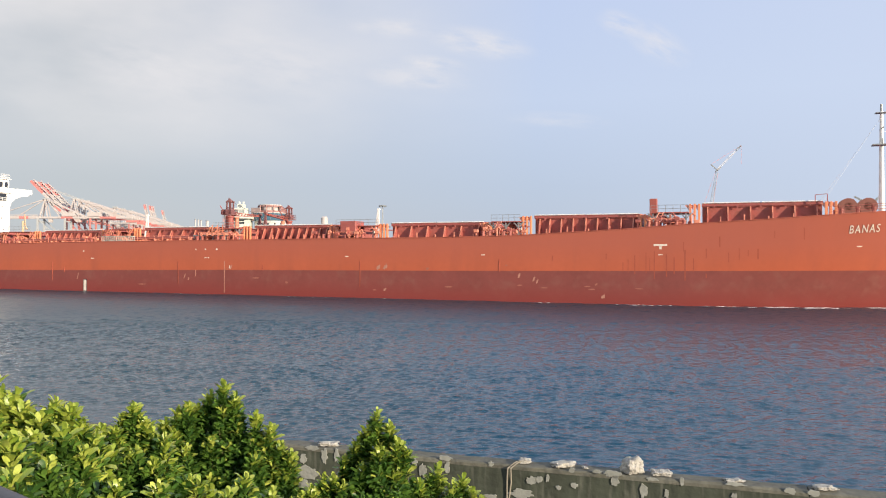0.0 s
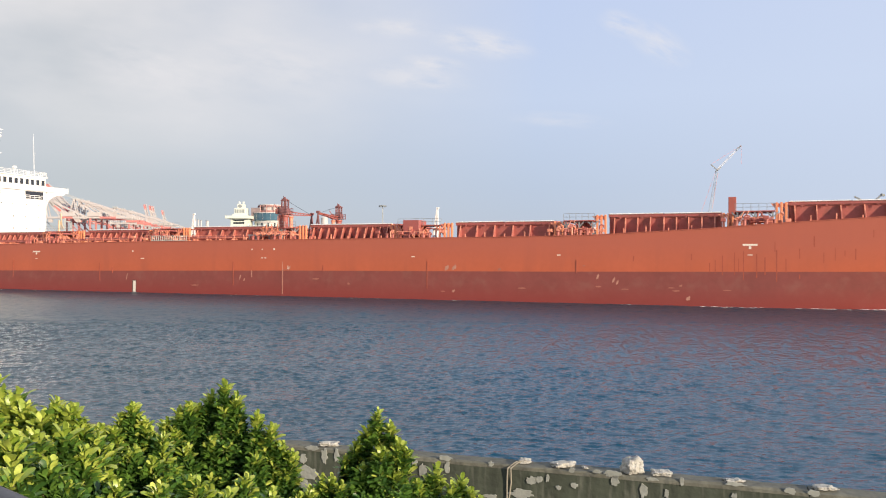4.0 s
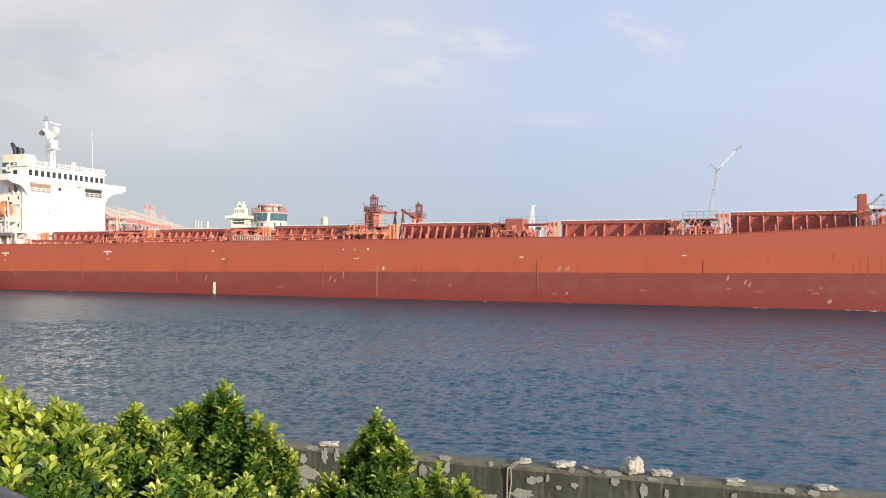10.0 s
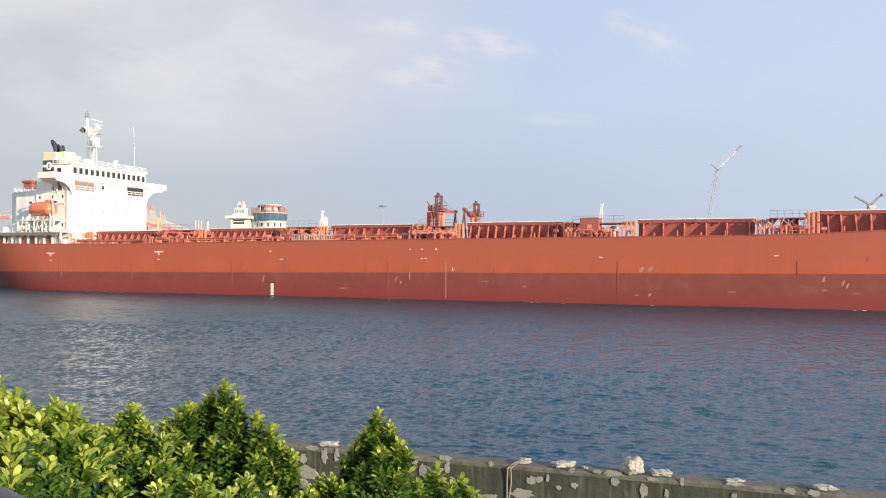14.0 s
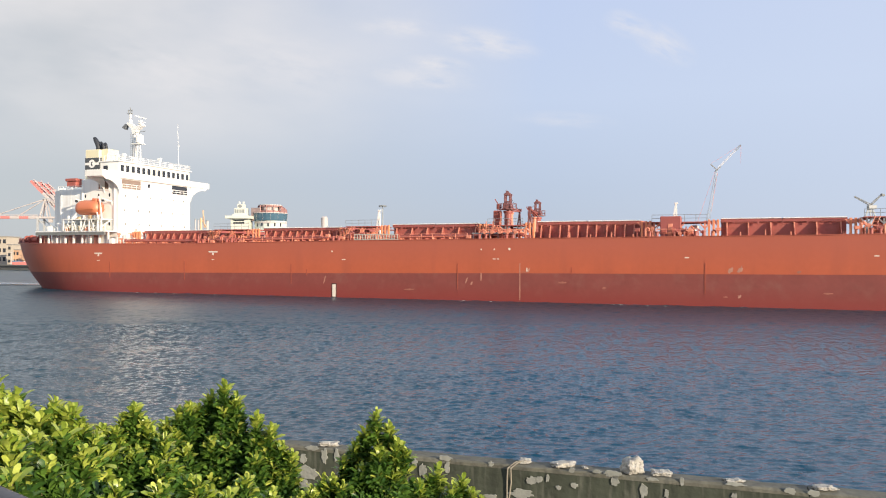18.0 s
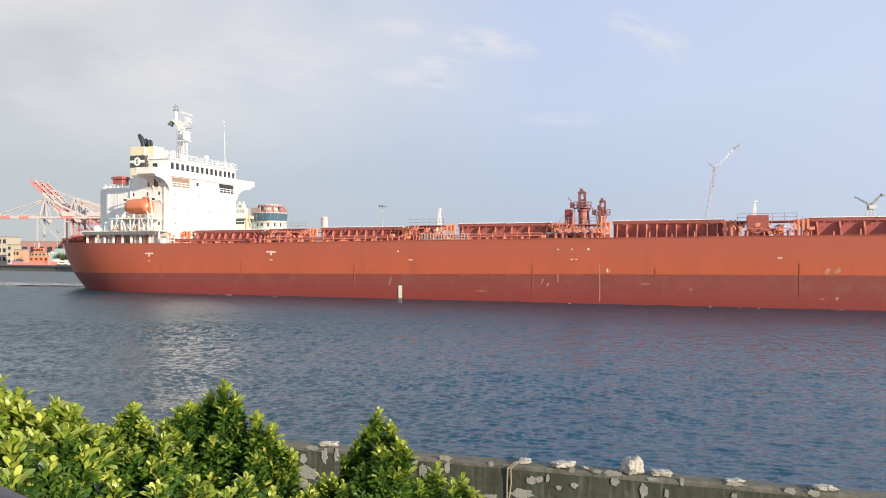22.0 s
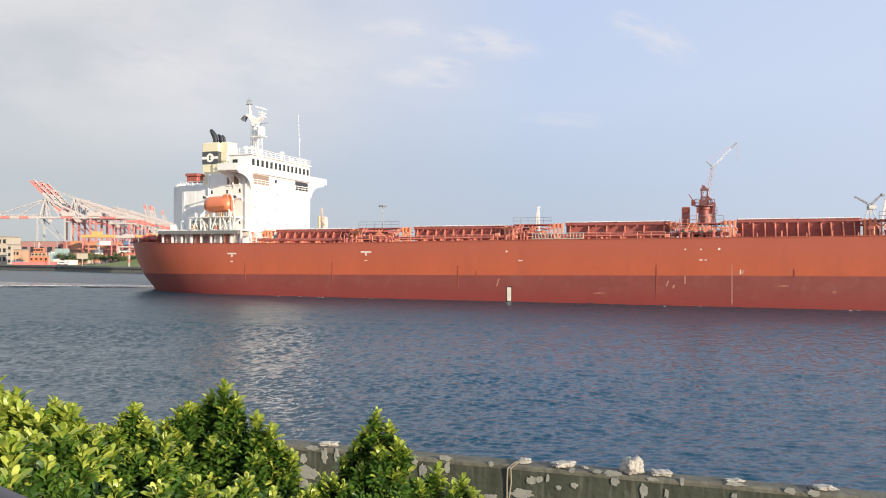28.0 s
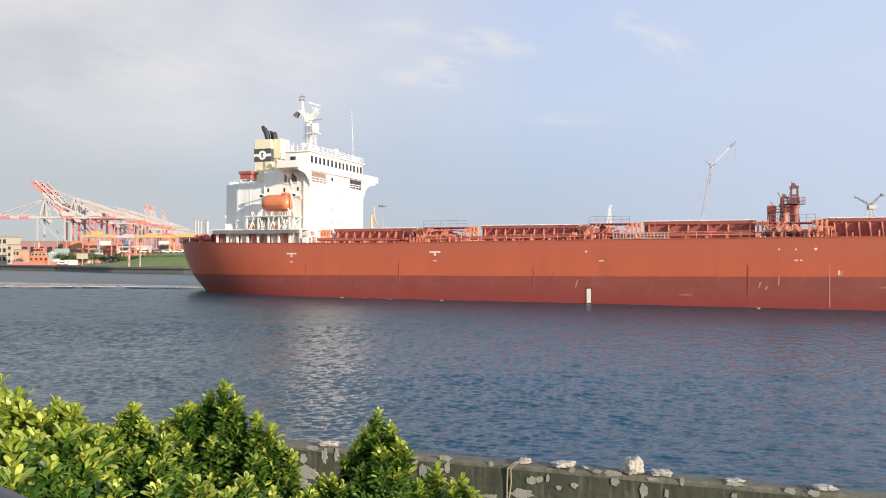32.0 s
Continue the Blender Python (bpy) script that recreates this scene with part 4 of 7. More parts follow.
box(bm, -53.6, -49.8, -15.98, -13.12, 14.92, 15.04)
part("rubbing_strake", bm, surface("faded_orange", (0.6, 0.22, 0.1), 0.6), lifeboat)
for u in (-55.1, -48.8):
    bm = B()
    bar(bm, (u, -11.4, 13.2), (u, -12.6, 16.6), 0.2)
    bar(bm, (u, -12.6, 16.6), (u, -14.8, 16.9), 0.18)
    dv = part("lifeboat_davit", bm, WHITE, ship, "white lifeboat davit")
    bm = B()
    rod(bm, (u, -14.6, 16.9), (u, -14.6, 16.2), 0.04, n=5)
    box(bm, u - 0.18, u + 0.18, -14.8, -14.4, 16.4, 16.8)
    part("fall_block", bm, SOOT, dv)
    bm = B()
    bar(bm, (u, -15.6, 13.15), (u + (0.8 if u < -52 else -0.8), -15.2, 14.4), 0.2)
    part("boat_chock", bm, WHITE, dv)
# slanting frames between the boat deck and the platform
for u, w, h in ((-56.6, 0.9, 0.0), (-53.9, -0.7, 0.2), (-52.6, 0.8, 0.0), (-49.6, -0.8, 0.0)):
    bm = B()
    bar(bm, (u, -15.75, 11.1), (u + w, -15.75, 13.0 - h), 0.11)
    bar(bm, (u + w * 0.9, -15.3, 11.1), (u + w * 0.4, -15.6, 12.6 - h), 0.09)
    part("slanting_frame", bm, WHITE, lp)
# curved arm abaft the bow of the boat
bm = B()
tube(bm, [(-48.5, -15.4, 11.1), (-48.2, -15.5, 13.0), (-48.35, -15.5, 15.0), (-48.9, -15.2, 16.6), (-49.5, -14.9, 17.3)], 0.14, 8)
part("davit_arm", bm, WHITE, ship, "white curved davit arm")
# gear crowded on the boat platform and under it
rnd = random.Random(77)
for k in range(14):
    u, z0 = -57.0 + 0.62 * k, 13.2 if k % 2 else 11.05
    h = rnd.uniform(0.5, 1.3)
    bm = B()
    if k % 3 == 0:
        rod(bm, (u, -15.2, z0 + 0.35), (u + 0.5, -15.2, z0 + 0.35), 0.34, n=10)
        box(bm, u, u + 0.5, -15.4, -15.0, z0, z0 + 0.1)
    elif k % 3 == 1:
        bar(bm, (u, -15.3, z0), (u + rnd.uniform(-0.5, 0.5), -15.0, z0 + h), 0.13)
        bar(bm, (u + 0.4, -15.3, z0), (u, -15.0, z0 + h), 0.1)
    else:
        box(bm, u - 0.25, u + 0.25, -15.4, -14.9, z0, z0 + h * 0.7, 0.04)
    part("boat_gear", bm, rnd.choice((WHITE, surface("tan_canvas", (0.45, 0.34, 0.22), 0.8), BOAT, GREY)), lp)
# ladders and clutter beside the boat
bm = B()
for q in (-0.3, 0.3):
    bar(bm, (-48.4 + q, -15.0, 11.05), (-49.6 + q, -15.0, 13.2), 0.1)
for k in range(8):
    bar(bm, (-48.7 - 0.15 * k, -15.0, 11.2 + 0.27 * k), (-48.1 - 0.15 * k, -15.0, 11.2 + 0.27 * k), 0.07)
part("inclined_ladder", bm, WHITE, ship)
bm = B()
box(bm, -58.6, -57.8, -14.6, -12.0, 11.05, 12.6, 0.05)
lathe(bm, ((0.4, 0), (0.4, 1.4), (0.2, 1.6)), (-60.4, -13.6, 11.05), 10)
box(bm, -62.5, -61.5, -14.4, -11.2, 11.05, 12.0, 0.05)
part("deck_locker", bm, WHITE, ship)

# funnel
bm = B()
box(bm, -62.4, -56.6, -5.4, 5.4, 19.05, 22.2, 0.08)
part("funnel_base", bm, CREAM, ship, "cream painted funnel casing")
F0, F1, G0, G1 = -63.6, -60.0, -4.3, -0.6
bm = B()
box(bm, F0, F1, G0, G1, 19.1, 27.9, 0.12)
funnel = part("funnel", bm, CREAM, ship, "cream funnel with a dark band and round emblem")
bm = B()
box(bm, F0 - 0.02, F1 + 0.02, G0 - 0.02, G1 + 0.02, 23.8, 26.2)
part("funnel_band", bm, DARKBLUE, funnel)
bm = B()
prism(bm, ((F0 + 0.0, 24.75), (F1 - 0.0, 24.75), (F1 - 0.0, 25.25), (F0 + 0.0, 25.25)), "y", G0 - 0.04, G0 - 0.024)
cx, cz = (F0 + F1) / 2, 25.0
vs = [(cx + 0.85 * math.cos(6.28319 * k / 20), cz + 0.85 * math.sin(6.28319 * k / 20)) for k in range(20)]
prism(bm, vs, "y", G0 - 0.06, G0 - 0.042)
part("funnel_emblem", bm, WHITE, funnel)
bm = B()
prism(bm, ((cx - 0.2, cz - 0.4), (cx + 0.25, cz - 0.4), (cx + 0.02, cz), (cx + 0.25, cz + 0.4), (cx - 0.2, cz + 0.4)), "y", G0 - 0.075, G0 - 0.062)
part("emblem_shape", bm, DARKBLUE, funnel)
bm = B()
box(bm, F1 + 0.02, F1 + 1.7, G0 + 0.7, G1 - 0.1, 24.4, 28.0, 0.1)
box(bm, F1 + 0.02, F1 + 0.9, G0 + 0.9, G1 - 0.2, 22.2, 24.38, 0.06)
part("funnel_trunk", bm, CREAM, funnel)
# one broad bent exhaust with a slanting mouth, three thin uptakes beside it
def bent_pipe(pts, radii):
    bm = B()
    rings = []
    for i, (p, r) in enumerate(zip(pts, radii)):
        d = (pts[min(i + 1, len(pts) - 1)] - pts[max(i - 1, 0)]).normalized()
        q = Vector((0, 1, 0))
        w = d.cross(q).normalized()
        rings.append([bm.verts.new(p + r * (math.cos(6.28319 * k / 12) * w + math.sin(6.28319 * k / 12) * q)) for k in range(12)])
    for a, b in zip(rings, rings[1:]):
        for k in range(12):
            bm.faces.new((a[k], a[(k + 1) % 12], b[(k + 1) % 12], b[k]))
    bm.faces.new(rings[0][::-1])
    bm.faces.new(rings[-1])
    return bm


bm = bent_pipe([Vector(p) for p in ((-61.85, -2.6, 27.7), (-61.85, -2.6, 28.6), (-62.1, -2.6, 29.4), (-62.6, -2.6, 30.1), (-62.95, -2.6, 30.6))], (0.5, 0.5, 0.52, 0.45, 0.3))
part("exhaust_pipe", bm, SOOT, funnel, "sooty black bent exhaust pipe", smooth=True)
for u, y, h in ((-60.95, -2.5, 1.9), (-60.45, -1.9, 1.75), (-60.25, -2.9, 1.6)):
    bm = bent_pipe([Vector((u, y, 27.7)), Vector((u, y, 27.7 + h * 0.6)), Vector((u - 0.12, y, 27.7 + h * 0.85)), Vector((u - 0.4, y, 27.75 + h))], (0.27, 0.27, 0.27, 0.2))
    part("exhaust_pipe", bm, SOOT, funnel, "thin sooty black uptake", smooth=True)

# radar mast
bm = B()
rod(bm, (-54.75, 0, 23.6), (-54.8, 0, 31.9), 0.47, 0.38, 12)
mast = part("radar_mast", bm, WHITE, ship, "white forked radar mast with scanners and a boxed antenna")
bm = B()
prism(bm, ((-55.15, 31.2), (-54.45, 31.2), (-54.0, 32.0), (-52.6, 32.9), (-52.9, 33.25), (-54.3, 32.75), (-55.7, 33.5), (-56.5, 33.75), (-56.6, 33.3), (-55.5, 32.4)), "y", -0.45, 0.45)
part("mast_fork", bm, WHITE, mast)
bm = B()
prism(bm, ((-57.9, 32.75), (-57.1, 33.45), (-56.6, 33.3), (-57.2, 32.3)), "y", -0.4, 0.4)
part("mast_lamp_box", bm, STEEL_LAMP, mast)
bm = B()
rod(bm, (-56.0, 0, 33.4), (-56.1, 0, 35.6), 0.34, 0.2, 10)
part("topmast", bm, WHITE, mast)
bm = B()
box(bm, -56.7, -55.6, -0.3, 0.3, 35.5, 35.62)
for q, h in ((-0.5, 0.75), (-0.05, 1.2), (0.4, 0.8)):
    rod(bm, (-56.1 + q, 0, 35.6), (-56.1 + q, 0, 35.6 + h), 0.09, n=6)
bar(bm, (-56.75, 0, 36.3), (-55.5, 0, 36.15), 0.1)
part("topmast_lights", bm, GREY, mast)
bm = B()
rod(bm, (-53.3, 0, 32.7), (-53.3, 0, 34.0), 0.22, n=10)
box(bm, -53.75, -52.9, -0.4, 0.4, 33.15, 33.5, 0.04)
part("scanner_pedestal", bm, WHITE, mast)
bm = B()
bar(bm, (-54.5, -0.5, 34.95), (-52.5, 0.5, 34.35), 0.24, 0.2)
part("radar_scanner", bm, WHITE, mast)
bm = B()
bar(bm, (-53.9, -0.2, 33.9), (-52.4, 0.2, 33.55), 0.14, 0.14)
part("lower_scanner", bm, WHITE, mast)
bm = B()
lathe(bm, ((0.55, 0), (0.76, 0.12), (0.76, 1.55), (0.6, 1.7)), (-52.95, -0.8, 29.2), 14)
part("boxed_antenna", bm, WHITE, mast, smooth=False)
bm = B()
bar(bm, (-54.2, -0.8, 31.45), (-51.4, -0.8, 31.6), 0.12, 0.1)
rod(bm, (-52.95, -0.8, 30.85), (-52.95, -0.8, 31.5), 0.1, n=8)
part("radar_bar", bm, GREY, mast)
bm = B()
box(bm, -54.6, -52.2, -1.4, 0.1, 29.02, 29.16)
for u in (-53.75, -52.55):
    bar(bm, (u, -0.8, 24.2), (u * 0.6 - 53.15 * 0.4, -0.8, 29.0), 0.14)
for k in range(6):
    z = 24.7 + 0.72 * k
    w = 0.6 - 0.045 * k
    bar(bm, (-53.15 - w, -0.8, z), (-53.15 + w, -0.8, z + 0.7), 0.08)
    bar(bm, (-53.15 - w, -0.8, z), (-53.15 + w, -0.8, z), 0.08)
part("antenna_trestle", bm, WHITE, mast)
bm = B()
for q in (-0.25, 0.25):
    bar(bm, (-55.25, q - 0.5, 24.2), (-55.25, q - 0.5, 31.5), 0.06)
for k in range(17):
    bar(bm, (-55.25, -0.75, 24.5 + 0.42 * k), (-55.25, -0.25, 24.5 + 0.42 * k), 0.05)
part("mast_ladder", bm, GREY, mast)
for u, y, h in ((-57.2, -5.2, 1.5), (-56.5, -6.4, 1.2), (-55.9, -4.6, 1.9), (-53.4, -7.6, 1.6), (-52.6, -9.2, 1.3), (-51.9, -6.6, 2.1), (-50.9, -11.4, 1.5)):
    bm = B()
    rod(bm, (u, y, 23.6), (u, y, 24.2 + h), 0.08, 0.05, 6)
    part("aerial_post", bm, WHITE, wheel)
# compass deck: rails, searchlight, whips
bm = B()
for y in (SB + 0.1, PT - 0.1):
    for k in range(5):
        rod(bm, (-52.0 + 1.2 * k, y, 24.2), (-52.0 + 1.2 * k, y, 25.2), 0.05, n=5)
    for h in (24.55, 24.9, 25.2):
        rod(bm, (-52.0, y, h), (-47.2, y, h), 0.035, n=5)
for k in range(14):
    y = SB + 0.1 + (PT - SB - 0.2) * k / 13
    rod(bm, (-47.2, y, 24.2), (-47.2, y, 25.2), 0.05, n=5)
for h in (24.55, 24.9, 25.2):
    rod(bm, (-47.2, SB + 0.1, h), (-47.2, PT - 0.1, h), 0.04, n=5)
part("compass_deck_rail", bm, WHITE, wheel)
for y, h in ((-10.4, 1.7), (-8.6, 2.0), (-6.0, 1.5), (1.2, 2.4), (4.6, 1.2)):
    bm = B()
    rod(bm, (-49.6, y, 24.2), (-49.6, y, 24.2 + h * 0.6), 0.16, n=8)
    rod(bm, (-49.9, y, 24.2 + h * 0.75), (-49.3, y, 24.2 + h * 0.75), 0.34, n=10)
    part("searchlight", bm, WHITE, wheel)
bm = B()
rod(bm, (-47.9, 4.9, 24.2), (-48.3, 4.9, 33.8), 0.055, 0.025, 6)
rod(bm, (-48.1, 4.9, 28.7), (-47.7, 4.9, 29.4), 0.03, n=4)
part("whip_antenna", bm, WHITE, wheel)
bm = B()
box(bm, -51.9, -49.6, -9.5, -6.2, 24.22, 24.75, 0.05)
part("compass_deck_house", bm, surface("grey_canvas", (0.35, 0.37, 0.36), 0.7), wheel)
bm = B()
box(bm, -57.6, -51.9, -4.8, 4.8, 20.92, 23.6, 0.06)
part("chart_room", bm, WHITE, wheel)

# stores crane beside the house to port, gear on the poop
bm = B()
rod(bm, (-47.2, 11.2, 8.5), (-47.2, 11.2, 14.6), 0.26, n=10)
bar(bm, (-47.2, 11.2, 14.5), (-45.8, 11.2, 12.6), 0.2)
bar(bm, (-46.3, 11.2, 12.4), (-46.7, 11.2, 16.2), 0.2)
part("stores_crane", bm, surface("ochre_paint", (0.60, 0.44, 0.28), 0.5), ship, "ochre stores crane beside the deckhouse")
for k in range(5):
    bm = B()
    u, y = -46.6 + 0.3 * (k % 2), -9 + 3.4 * k
    lathe(bm, ((0.22, 0), (0.22, 1.5), (0.45, 1.6), (0.45, 2.0), (0.2, 2.2)), (u, y, deck_z(u) - 0.1), 10)
    part("ventilator", bm, WHITE if k % 2 else STAY_RED, ship)
for u, y in ((-66.5, -11.5), (-69.5, -9.8), (-72.5, -6.5)):
    bm = B()
    box(bm, u - 1.0, u + 1.0, y - 0.3, y + 0.3, deck_z(u) - 0.15, deck_z(u) + 0.05)
    for q in (-0.5, 0.5):
        lathe(bm, ((0.25, 0), (0.25, 0.8), (0.34, 0.85), (0.34, 0.95)), (u + q, y, deck_z(u) - 0.1), 10)
    part("bollard", bm, DECK_RED, ship)
bm = B()
box(bm, -66.4, -64.9, -12.6, -11.2, 9.0, 10.4, 0.1)
part("aft_winch_house", bm, DECK_RED, ship)
for u, y, w, h in ((-77.6, -6.4, 0.5, 0.75), (-76.2, -8.2, 0.7, 0.9), (-74.6, -9.6, 0.5, 0.7), (-72.8, -10.8, 0.8, 0.95), (-70.9, -11.6, 0.55, 0.8), (-69.0, -12.2, 1.1, 1.5), (-67.3, -12.6, 1.2, 1.75)):
    bm = B()
    dz = deck_z(u) - 0.12
    if w > 1:
        for q in (-w, w - 0.15):
            rod(bm, (u + q, y, dz + 0.85), (u + q + 0.15, y, dz + 0.85), h * 0.52, n=12)
        rod(bm, (u - w, y, dz + 0.85), (u + w, y, dz + 0.85), 0.45, n=10)
        box(bm, u - w, u + w, y - 0.5, y + 0.5, dz, dz + 0.3)
        part("mooring_winch", bm, DECK_RED, ship)
    else:
        box(bm, u - w, u + w, y - 0.3, y + 0.3, dz, dz + 0.25)
        for q in (-w * 0.55, w * 0.55):
            lathe(bm, ((0.24, 0.2), (0.24, h), (0.32, h + 0.05), (0.32, h + 0.14)), (u + q, y, dz), 10)
        part("bollard", bm, CRANE_DARK, ship)
bm = B()
rod(bm, (-77.0, 0, 9.6), (-78.2, 0, 13.4), 0.07, n=6)
part("flagstaff", bm, WHITE, ship)
# ---------------------------------------------------------------- water
def water_material():
    m = bpy.data.materials.new("harbour_water")
    m.use_nodes = True
    n, l = m.node_tree.nodes, m.node_tree.links
    p = n["Principled BSDF"]
    p.inputs["Base Color"].default_value = (0.001, 0.041, 0.070, 1)
    p.inputs["Specular IOR Level"].default_value = 1.0
    p.inputs["IOR"].default_value = 1.333
    co = n.new("ShaderNodeTexCoord")
    # sheltered and smoother towards the quay wall
    sp, rg = n.new("ShaderNodeSeparateXYZ"), n.new("ShaderNodeMapRange")
    l.new(co.outputs["Object"], sp.inputs[0])
    l.new(sp.outputs["Y"], rg.inputs["Value"])
    rg.inputs["From Min"].default_value, rg.inputs["From Max"].default_value = 42, 88
    rg.inputs["To Min"].default_value, rg.inputs["To Max"].default_value = 0.125, 0.33
    l.new(rg.outputs[0], p.inputs["Roughness"])
    prev = None
    for scale, stretch, strength, dist in ((4.0, (1, 1.3, 1), 0.8, 0.03), (11.0, (1, 1.2, 1), 0.6, 0.012)):
        mp = n.new("ShaderNodeMapping")
        mp.inputs["Scale"].default_value = stretch
        mp.inputs["Rotation"].default_value = (0, 0, radians(14))
        nz = n.new("ShaderNodeTexNoise")
        nz.inputs["Scale"].default_value, nz.inputs["Detail"].default_value, nz.inputs["Roughness"].default_value = scale, 2, 0.5
        bp = n.new("ShaderNodeBump")
        bp.inputs["Strength"].default_value, bp.inputs["Distance"].default_value = strength, dist
        l.new(co.outputs["Object"], mp.inputs["Vector"])
        l.new(mp.outputs[0], nz.inputs["Vector"])
        l.new(nz.outputs["Fac"], bp.inputs["Height"])
        if prev:
            l.new(prev, bp.inputs["Normal"])
        prev = bp.outputs[0]
    l.new(prev, p.inputs["Normal"])
    return m


WATER = water_material()


def swell(x, y):
    """Short-crested wind chop with sharpened crests: heights and the sideways pull that steepens the crests.
    Waves that the sheet is too coarse for are left out."""
    h, dx, dy = np.zeros_like(x), np.zeros_like(x), np.zeros_like(x)
    r = np.random.RandomState(3)
    far = np.interp(y, (25, 45, 80, 130, 190, 345), (1.0, 1.25, 1.45, 1.35, 1.0, 0.7))
    gust = 1 + 0.28 * np.sin(x * 0.071 + 1.1 * np.sin(y * 0.043)) * np.sin(y * 0.057 + 0.9 * np.sin(x * 0.031 + 1.0))
    limit = np.interp(y, (20, 46, 78, 190, 345), (0.22, 0.36, 0.62, 1.9, 2.2))
    longest = np.interp(y, (25, 50, 80, 190, 345), (0.70, 1.0, 1.2, 2.1, 2.8))
    for k in range(46):
        length = 0.24 * 1.068 ** k
        a = radians(96) + r.normal(0, 0.5)
        ph, u1, u2 = r.uniform(0, 6.28, 3)
        kk = 6.28319 / length
        # waves of every size are about as steep, up to the longest that the short fetch raises
        slope = 0.062 * np.clip((length / limit - 1) * 3, 0, 1) / (1 + (length / longest) ** 4)
        if slope.max() < 0.002:
            continue
        c, s = math.cos(a), math.sin(a)
        warp = 0.9 * np.sin(x / (2.1 * length) + u1 + 0.8 * np.sin(y / (2.9 * length))) + 0.7 * np.sin(y / (2.3 * length) + u2 + 0.7 * np.sin(x / (3.1 * length)))
        arg = kk * (x * c + y * s) + warp + ph
        amp = slope / kk * far * gust
        # blown away from the quay: long slopes towards it, short steep backs
        h += amp * np.cos(arg - 0.9 * np.cos(arg))
        dx -= 0.6 * amp * c * np.sin(arg)
        dy -= 0.6 * amp * s * np.sin(arg)
        # scattered short crests that stand up steeply
        wide = 0.25 + 0.8 * length
        patch = np.sin(x / (1.4 * wide) + u1 + 1.3 * np.sin(y * 0.53 / wide + ph)) * np.sin(y * 1.25 / wide + u2 + 1.2 * np.sin(x * 0.47 / wide + u1))
        h += 2.9 * amp * np.clip((patch - 0.34) / 0.35, 0, 1) * np.clip(np.cos(arg), 0, 1) ** 6
    return h, dx, dy


def water_patch(x0, x1, y0, y1, step, near_edge, far_edge):
    nx, ny = int((x1 - x0) / step) + 1, int((y1 - y0) / step) + 1
    X, Y = np.meshgrid(np.linspace(x0, x1, nx), np.linspace(y0, y1, ny))
    edge = np.minimum.reduce([X - x0, x1 - X] + [Y - y0] * near_edge + [y1 - Y] * far_edge)
    fade = np.clip(edge / 3.0, 0, 1)
    Z, DX, DY = (q * fade for q in swell(X, Y))
    V = np.stack([X + DX, Y + DY, Z], -1).reshape(-1, 3)
    I = np.arange(nx * ny).reshape(ny, nx)
    F = np.stack([I[:-1, :-1], I[:-1, 1:], I[1:, 1:], I[1:, :-1]], -1).reshape(-1, 4)
    return V, F


PATCHES = ((-32, 33, 20, 46.2, 0.09, 1, 0), (-52, 55, 46, 78.3, 0.14, 0, 0), (-110, 115, 78, 190.6, 0.235, 0, 0), (-250, 120, 190, 345, 0.75, 0, 1))
VV, FF, base = [], [], 0
for pt in PATCHES:
    V, F = water_patch(*pt)
    VV.append(V)
    FF.append(F + base)
    base += len(V)
# plain sheets from the patches out to the horizon
for x0, x1, y0, y1 in ((-4800, -52, -300, 78), (55, 4800, -300, 78), (-52, 55, -300, 20), (-52, -32, 20, 46), (33, 55, 20, 46), (-4800, -110, 78, 190), (115, 4800, 78, 190), (-4800, -250, 190, 345), (120, 4800, 190, 345), (-4800, 4800, 345, 4800)):
    VV.append(np.array(((x0, y0, 0), (x1, y0, 0), (x1, y1, 0), (x0, y1, 0)), float))
    FF.append(np.arange(4).reshape(1, 4) + base)
    base += 4
me = bpy.data.meshes.new("water")
me.from_pydata(np.concatenate(VV).tolist(), [], np.concatenate(FF).tolist())
me.materials.append(WATER)
me.polygons.foreach_set("use_smooth", [True] * len(me.polygons))
water = tagged(new("water", me), "dark blue harbour water with short wind ripples", "water", kind="structure")

# ---------------------------------------------------------------- far shore
# several far paints below carry the distance haze in their colours
CONCRETE = surface("grey_concrete", (0.26, 0.25, 0.23), 0.85, vary=0.2, size=3, fine=2, stain=(0.12, 0.12, 0.11), stain_amount=0.5)
ASPHALT = surface("far_yard_ground", (0.20, 0.19, 0.17), 0.9, vary=0.25, size=20, fine=0.5)
GRASS = surface("mown_grass", (0.13, 0.175, 0.055), 0.9, vary=0.35, size=6, fine=1.2, bump=0.4)
WOOD_GREEN = surface("dark_foliage", (0.065, 0.09, 0.04), 0.8, vary=0.4, size=1.5, fine=3, each=0.4)
BARK = surface("bark", (0.12, 0.09, 0.06), 0.9, vary=0.3, size=0.3)
CRANE_PINK = surface("hazed_red_crane_paint", (0.60, 0.205, 0.19), 0.6, vary=0.15, size=10, fine=0.5)
CRANE_LEG = surface("hazed_pink_crane_paint", (0.50, 0.20, 0.185), 0.6, vary=0.15, size=10, fine=0.5)
CRANE_WHITE = surface("hazed_white_crane_paint", (0.50, 0.46, 0.45), 0.6, vary=0.08, size=10, fine=0.5)
CRANE_GREY = surface("hazy_grey_steel", (0.40, 0.42, 0.43), 0.6, vary=0.1, size=8, fine=0.5)
STEEL_DARK = surface("dark_grey_steel", (0.20, 0.21, 0.215), 0.6, vary=0.1, size=8, fine=0.5)
YELLOW = surface("yellow_gantry_paint", (0.58, 0.38, 0.15), 0.6, vary=0.12, size=5, fine=0.5)
